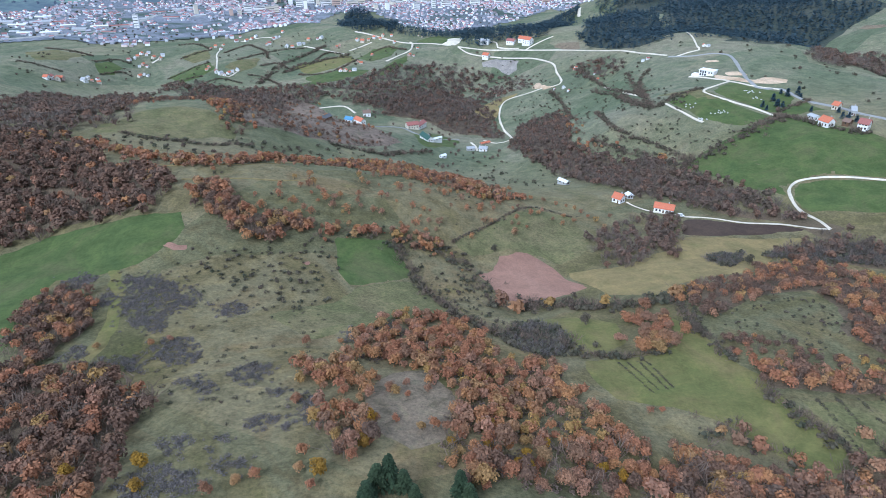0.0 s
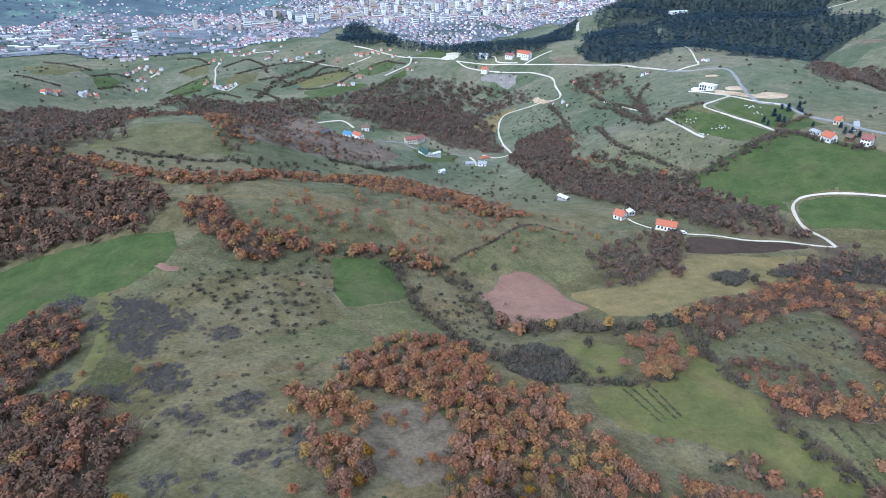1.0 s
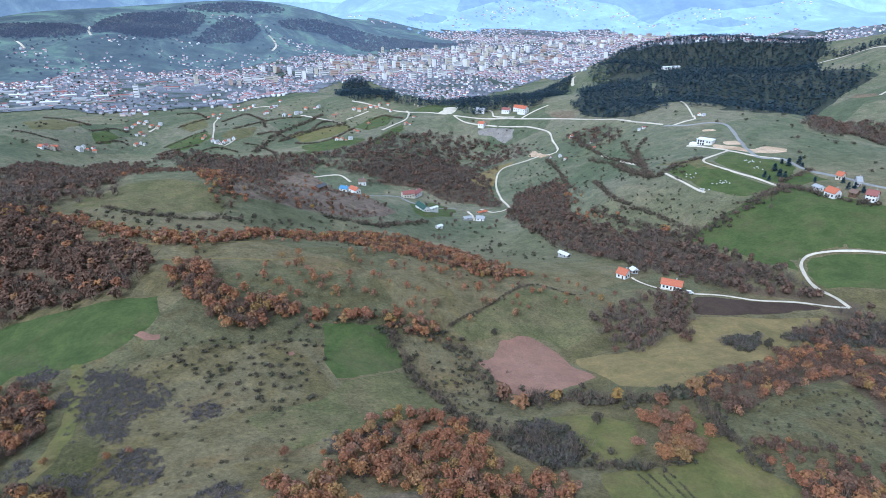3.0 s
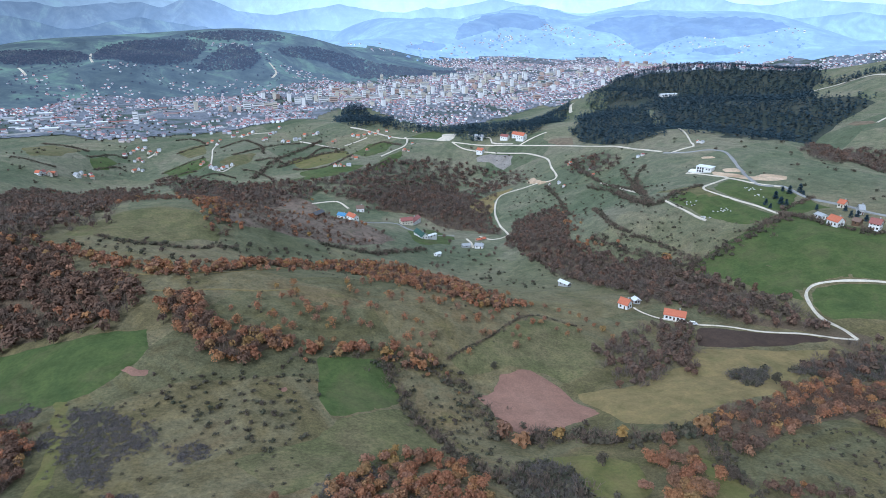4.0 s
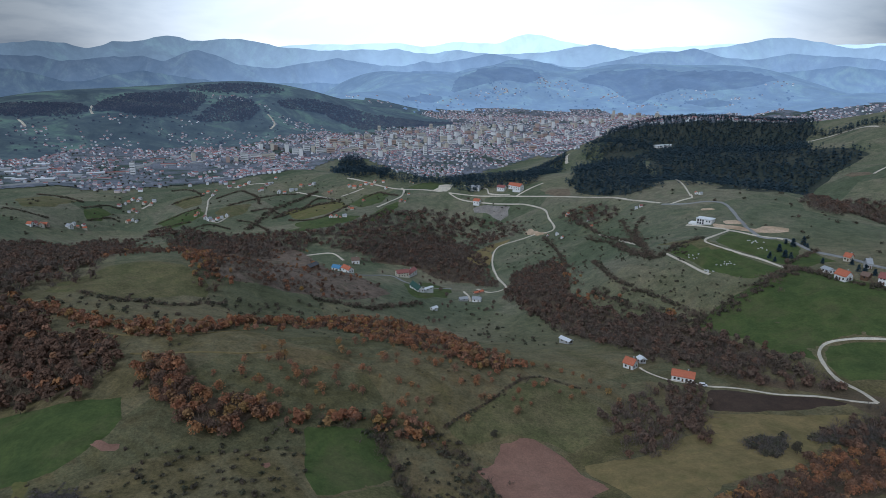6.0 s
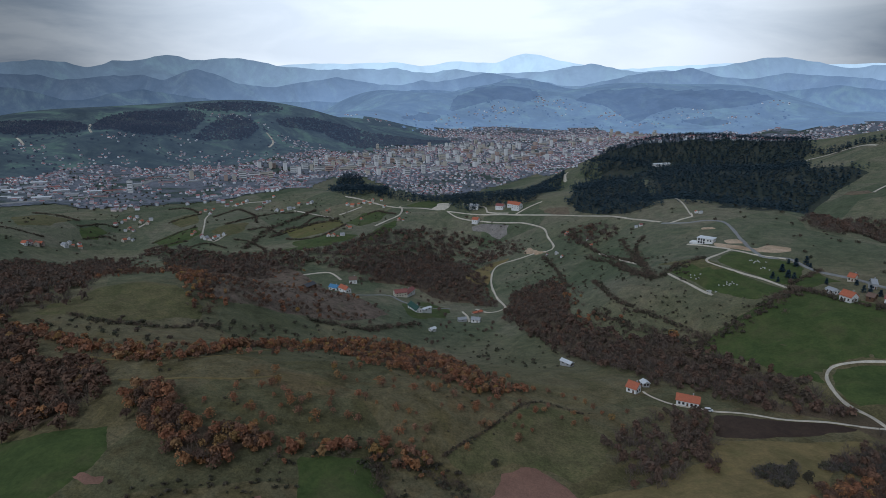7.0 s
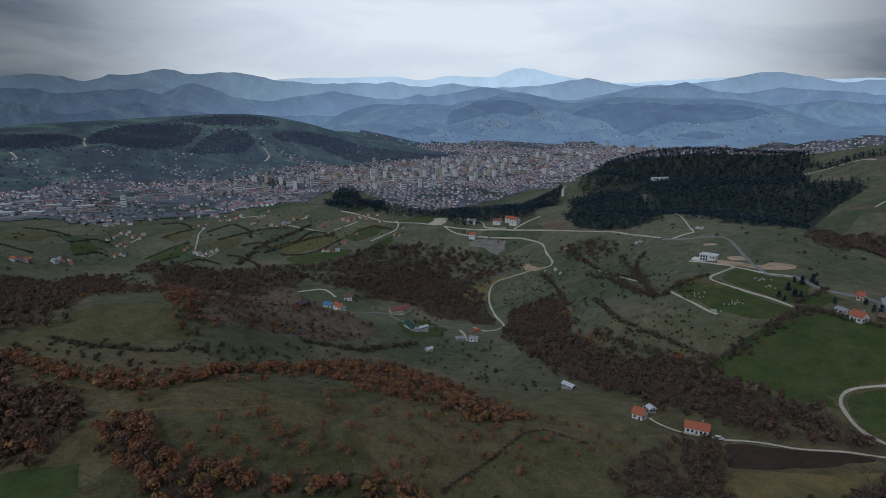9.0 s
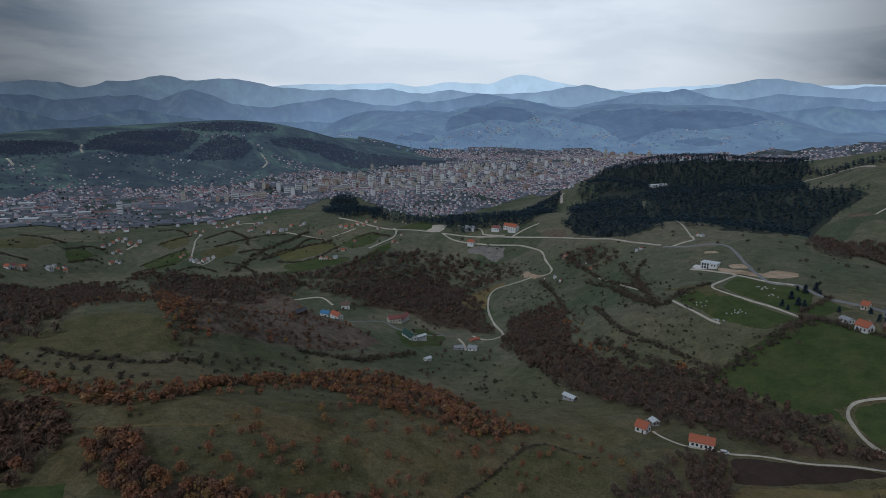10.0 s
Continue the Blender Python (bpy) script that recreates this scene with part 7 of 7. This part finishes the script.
house(*[(-141.6, 730.2), (-133.9, 743.5)], 8, 3.0, 2.4, WOOD, DARK_ROOF, "dark barn with a dark sheet roof", "barn", 2, chimney=False, category="barn")
house(*[(-119.3, 741.7), (-109.5, 736.0)], 7, 3.2, 2.6, WHITE_WALL, BLUE_ROOF, "white house with a bright blue roof", windows=2)
house(*[(-105.1, 723.7), (-95.5, 712.1)], 7, 3.6, 2.8, WHITE_WALL, RED_ROOF, "small white house with a red roof", windows=2)
house(*[(-101.5, 786.7), (-92.4, 788.7)], 8, 4.2, 3.0, WHITE_WALL, BROWN_ROOF, "white house with a brown roof beside bushes", windows=2)
house(*[(-43.0, 747.0), (-29.5, 752.0)], 10, 4.6, 2.8, CREAM_WALL, MAROON_ROOF, "large two-storey house with a maroon roof", windows=4, storeys=2)
house(*[(-29.5, 752.0), (-21.0, 773.5)], 8, 3.8, 2.4, WHITE_WALL, MAROON_ROOF, "white wing with a maroon roof beside a large house", windows=3)
house(*[(-25.4, 663.5), (-16.4, 645.1)], 7, 3.0, 3.2, WHITE_WALL, GREEN_ROOF, "white house with a steep dark green roof", windows=3)
house(*[(-15.2, 646.1), (-0.9, 659.0)], 4, 2.0, 0.6, WHITE_WALL, WHITE_ROOF, "low white terrace building beside a house", "annex", 4, chimney=False, category="annex")
house(*[(26.2, 636.0), (34.1, 638.4)], 5, 2.4, 1.4, GREY_WALL, GREY_ROOF, "small grey-roofed shed on a lawn", "shed", 1, chimney=False, category="shed")
house(*[(38.0, 633.1), (46.0, 630.6)], 6, 2.8, 1.8, WHITE_WALL, GREY_ROOF, "white cottage with a grey sheet roof", "cottage", 2)
house(*[(43.8, 679.0), (53.7, 685.4)], 4, 1.2, 0.8, ORANGE_WALL, RED_ROOF, "low open shelter with an orange roof", "shed", 1, chimney=False, category="shed")
house(*[(-0.9, 587.4), (3.5, 591.2)], 4, 2.2, 1.0, WHITE_WALL, WHITE_ROOF, "tiny white shed on a lawn", "shed", 1, chimney=False, category="shed")
house(*[(284.6, 464.6), (287.3, 456.3)], 7, 3.8, 3.0, WHITE_WALL, RED_ROOF, "white village house with a steep red roof", windows=3)
house(*[(285.8, 482.5), (287.6, 475.3)], 6, 2.6, 1.2, WHITE_WALL, GREY_ROOF, "low white garage with a grey roof", "shed", 2, chimney=False, category="shed")
house(*[(320.2, 510.4), (322.7, 506.3)], 6, 3.4, 2.4, CREAM_WALL, RED_ROOF, "small cream house with a red roof beside a road", windows=2)
house(*[(300.9, 443.4), (305.3, 438.4)], 7.5, 4.8, 2.8, WHITE_WALL, MAROON_ROOF, "two-storey white house with a maroon roof", windows=3, storeys=2)
house(*[(298.3, 457.3), (300.9, 453.4)], 6, 2.8, 1.8, WOOD, BROWN_ROOF, "brown-roofed wooden shed in a yard", "shed", 1, chimney=False, category="shed")
house(*[(317.4, 479.3), (320.6, 478.3)], 7, 4.2, 2.6, GREY_WALL, GREY_ROOF, "grey house with a grey roof", windows=2)
house(*[(65.3, 1073.9), (74.4, 1068.2)], 9, 4.2, 3.2, WHITE_WALL, RED_ROOF, "white house with a red roof above a quarry", windows=2)
house(*[(131.4, 1080.1), (142.3, 1068.6)], 10, 7.0, 4.0, WHITE_WALL, RED_ROOF, "tall white house with a red roof on the ridge", windows=3, storeys=2)
house(*[(126.5, 1096.5), (132.6, 1091.8)], 8, 5.0, 3.6, WHITE_WALL, RED_ROOF, "white house with a red roof beside pines", windows=2)
house(*[(106.9, 1099.8), (118.5, 1091.7)], 9, 4.2, 3.0, WHITE_WALL, MAROON_ROOF, "white house with a maroon roof on the ridge", windows=3)
house(*[(63.7, 1122.9), (78.0, 1116.1)], 10, 4.5, 2.6, WHITE_WALL, GREY_ROOF, "long white building with a grey roof on the ridge", windows=4)

house(*[(508, 1482), (550, 1497)], 10, 5, 1.2, WHITE_WALL, WHITE_ROOF, "long low white building in a forest glade", "hall", 4, chimney=False, category="hall")

# the white modern building on the hill
va, vb = (Vector((*p, 0)) for p in [(266.5, 662.6), (277.9, 652.6)])
villa = tagged(new("villa"), "white flat-roofed modern villa with dark window bays", "house", "houses on the hills")
vl = (vb - va).length
vz = float(gz(*((va + vb) / 2).to_2d()))
part("wall", boxes((-vl / 2, vl / 2, 0, 11, -1.5, 5.4)), WHITE_WALL, villa)
part("roof", boxes((-vl / 2 - 0.5, vl / 2 + 0.5, -0.5, 11.5, 5.4, 5.8)), WHITE_ROOF, villa)
for k in range(3):
    for z in (0.2, 2.9):
        pane = part("window", boxes((-vl * 0.42 + k * vl * 0.16, -vl * 0.42 + k * vl * 0.16 + vl * 0.1, -0.08, 0.02, z, z + 2.1)), GLASS, villa)
for k in range(2):
    part("window", boxes((vl * 0.16 + k * vl * 0.17, vl * 0.16 + k * vl * 0.17 + vl * 0.08, -0.08, 0.02, 3.0, 4.6)), GLASS, villa)
part("terrace", boxes((-vl / 2 - 7, -vl / 2 - 0.05, -1, 8, -1.5, 0.4)), WHITE_WALL, villa)
villa.matrix_basis = pose(((va + vb) / 2).x, ((va + vb) / 2).y, vz, 0, 0, math.degrees(math.atan2((vb - va).y, (vb - va).x)))

# farms and small houses on the far slopes
MINOR = [(WHITE_WALL, RED_ROOF, "white house with a red roof on a far slope"), (WHITE_WALL, MAROON_ROOF, "white house with a maroon roof on a far slope"), (CREAM_WALL, RED_ROOF, "cream house with a red roof on a far slope"), (ORANGE_WALL, RED_ROOF, "brick-orange house with a red roof on a far slope"), (WHITE_WALL, GREY_ROOF, "white house with a grey roof on a far slope")]
homes = [house((0, 1100), (11, 1100), 9, 5.0, 3.6, w, r, lab, windows=3, storeys=2) for w, r, lab in MINOR]
far_homes = [(-608, 972), (-607, 979), (-600, 985), (-599, 994), (-581, 1024), (-584, 1041), (-577, 1040), (-575, 1053), (-568, 1043), (-583, 1193), (-580, 1209), (-581, 1226), (-582, 1245), (-570, 1239), (-572, 1255), (-550, 1223), (-536, 1218), (-539, 1240), (-555, 1169), (-553, 1181), (-543, 1174), (-537, 1124), (-534, 1135), (-526, 1132), (-388, 1047), (-388, 1059), (-368, 1034), (-359, 1027), (-352, 1024), (-348, 1033), (-345, 1044), (-341, 1056), (-460, 1284), (-454, 1298), (-435, 1267), (-442, 1307), (-426, 1343), (-432, 1392), (-404, 1339), (-396, 1353), (-394, 1375), (-347, 1280), (-344, 1289), (-346, 1333), (-342, 1342), (-338, 1349), (-340, 1391), (-302, 1255), (-290, 1251), (-280, 1266), (-272, 1271), (-266, 1294), (-249, 1295), (-242, 1299), (-204, 1248), (-199, 1254), (-167, 1273), (-156, 1266), (-145, 1271), (-134, 1278), (-122, 1271), (-118, 1285), (-101, 1284), (-93, 1248), (-142, 1068), (-134, 1050), (-126, 1151), (-139, 1000), (-145, 994), (-153, 999), (-161, 1002), (-57, 1102), (-50, 1099), (-45, 1146), (-48, 1277), (-41, 1265)]
far_homes += [(246.0, 788.5), (251.6, 789.2), (318.8, 792.7), (321.9, 787.0), (196.1, 820.2), (193.3, 791.0), (182.2, 885.6), (185.4, 890.4), (147.4, 830.5), (157.4, 819.2), (160.0, 799.8)]
rh = np.random.default_rng(91)
for k, (x, y) in enumerate(far_homes):
    turn = float(rh.uniform(-35, 35) + rh.choice([0, 90]))
    s = float(rh.uniform(0.5, 0.85) if k < 72 else rh.uniform(0.3, 0.5))
    m = pose(x, y, float(gz(x, y)) + 0.2, 0, 0, turn) @ Matrix.Scale(s, 4)
    pick = k if k < len(homes) else int(rh.integers(0, len(homes)))
    if k < len(homes):
        homes[k].matrix_basis = m
    else:
        copy_thing(homes[pick], m)

# ================= small things =================
# pale stone slabs on the green plots
slab_mesh = bpy.data.meshes.new("stone_slab")
bm = boxes((-0.9, 0.9, -0.4, 0.4, -0.4, 0.1), (-0.85, -0.7, -0.35, 0.35, 0.1, 0.75))
bmesh.ops.bevel(bm, geom=bm.edges[:], offset=0.04, segments=1)
bm.to_mesh(slab_mesh)
bm.free()
slab_mesh.materials.append(paint("pale_stone", (0.70, 0.69, 0.66), 0.8))
rs = np.random.default_rng(61)
for cx, cy, n, spread in ((0, 0, 9, 3.0), (1, 0, 10, 3.2), (2, 0, 6, 2.6), (3, 0, 8, 3.0), (4, 0, 5, 2.2)):
    px, py = [(279.8, 572.3), (238.9, 528.5), (220.1, 551.9), (220.7, 520.8), (281.1, 554.7)][cx]
    for k in range(n):
        x, y = px + rs.normal() * spread, py + rs.normal() * spread
        ob = new("stone_slab", slab_mesh)
        ob.matrix_basis = pose(x, y, float(gz(x, y)) + 0.4, 0, 0, 25 + rs.normal() * 6)
        tagged(ob, "pale stone slab with an upright headstone on grass", "stone slab", "slabs on the green plots")

# dark garden trees by the village on the hill
garden = [tree_kind("garden_tree", needles(r8, 3.0, 8.0, 0.6, 200, 1.6), stem(7.0, 0.2, 6, 0.2, 0), M_PINE, "dark evergreen garden tree beside a village", "tree") for _ in range(2)]
plant(garden, [(289.9, 547.2), (286.6, 532.1), (289.3, 528.2), (274.0, 523.8), (274.6, 533.0), (306.7, 556.9), (304.0, 563.4), (317.9, 554.8), (318.5, 561.7), (304.6, 463.9), (311.7, 472.1), (307.6, 473.6), (311.1, 461.1), (302.2, 507.2), (318.4, 497.0)], 65, (0.6, 1.1))
shade = oak_set(1, "brown leafless garden tree beside a house", M_BARE, 66)
plant(shade, [(-54.4, 617.3), (-51.2, 535.7), (-45.4, 547.7), (-37.0, 563.8), (-30.4, 578.0), (-4.9, 742.3), (-13.7, 758.8), (-0.3, 728.0), (8.2, 738.8), (-86.5, 784.9), (-93.2, 794.8), (-104.7, 767.7), (-53.9, 562.3), (-60.9, 583.1), (16.1, 620.4), (13.0, 603.1), (7.8, 609.7), (42.3, 605.1), (49.7, 597.5), (55.3, 601.3), (58.1, 619.8), (-26.9, 521.2), (-5.0, 552.8), (-0.2, 541.4), (4.6, 552.2), (9.7, 568.0), (279.5, 515.8), (314.1, 449.7), (301.3, 527.2), (-98.8, 780.7), (-90.1, 802.5), (-61.3, 754.7), (-15.4, 705.0), (7.2, 682.1), (13.0, 654.0), (132.6, 399.2), (134.0, 409.8), (145.5, 392.7), (145.0, 351.3), (143.5, 334.3)], 67, (0.7, 1.1))

# white van beside the farmhouse
van = tagged(new("van"), "small white van parked beside a gravel lane", "van")
bm = bmesh.new()
prof = [(-2.1, 0.35), (2.1, 0.35), (2.15, 0.95), (1.35, 1.1), (0.85, 1.85), (-2.0, 1.9), (-2.12, 1.0)]
ringa, ringb = [bm.verts.new((x, -0.85, z)) for x, z in prof], [bm.verts.new((x, 0.85, z)) for x, z in prof]
bm.faces.new(ringa)
bm.faces.new(ringb[::-1])
for k in range(len(prof)):
    j = (k + 1) % len(prof)
    bm.faces.new([ringa[j], ringa[k], ringb[k], ringb[j]])
bmesh.ops.recalc_face_normals(bm, faces=bm.faces)
bmesh.ops.bevel(bm, geom=bm.edges[:], offset=0.08, segments=2)
part("body", bm, paint("white_car_paint", (0.8, 0.8, 0.8), 0.3, wear=0.08), van)
for s in (-1, 1):
    part("side_window", boxes((-1.7, 0.75, s * 0.86 - 0.015, s * 0.86 + 0.015, 1.2, 1.68)), GLASS, van)
    for x in (-1.3, 1.35):
        bm = bmesh.new()
        bmesh.ops.create_cone(bm, segments=16, radius1=0.33, radius2=0.33, depth=0.2, cap_ends=True)
        wheel = part("wheel", bm, DARK_ROOF, van)
        wheel.matrix_basis = pose(x, s * 0.8, 0.33, 90, 0, 0)
part("windscreen", boxes((0.98, 1.22, -0.7, 0.7, 1.3, 1.62)), GLASS, van)
vx, vy = (149.3, 356.6)
van.matrix_basis = pose(vx, vy, float(gz(vx, vy)) + 0.4, 0, 0, -12)

# rows of low plants on two plots
for k, line in enumerate(([(60.4, 171.0), (66.2, 152.9)], [(63.3, 171.1), (68.6, 154.1)], [(67.3, 171.2), (71.4, 155.0)], [(69.8, 171.2), (73.8, 155.5)])):
    stand("plant_row", along(line, 0.9, 0.4, 600 + k, 0.85), P_LOW, DARK, "row of low plants on a meadow plot", "plants", (0.3, 0.55), 610 + k)
for k, line in enumerate(([(115.6, 148.2), (116.1, 122.6)], [(122.2, 149.2), (122.1, 124.7)], [(129.4, 149.5), (128.8, 127.9)], [(136.2, 149.2), (136.7, 134.8)])):
    stand("plant_row", along(line, 1.4, 0.5, 620 + k, 0.8), P_LOW, DARK, "row of low bushes on an olive-green plot", "plants", (0.35, 0.7), 630 + k)
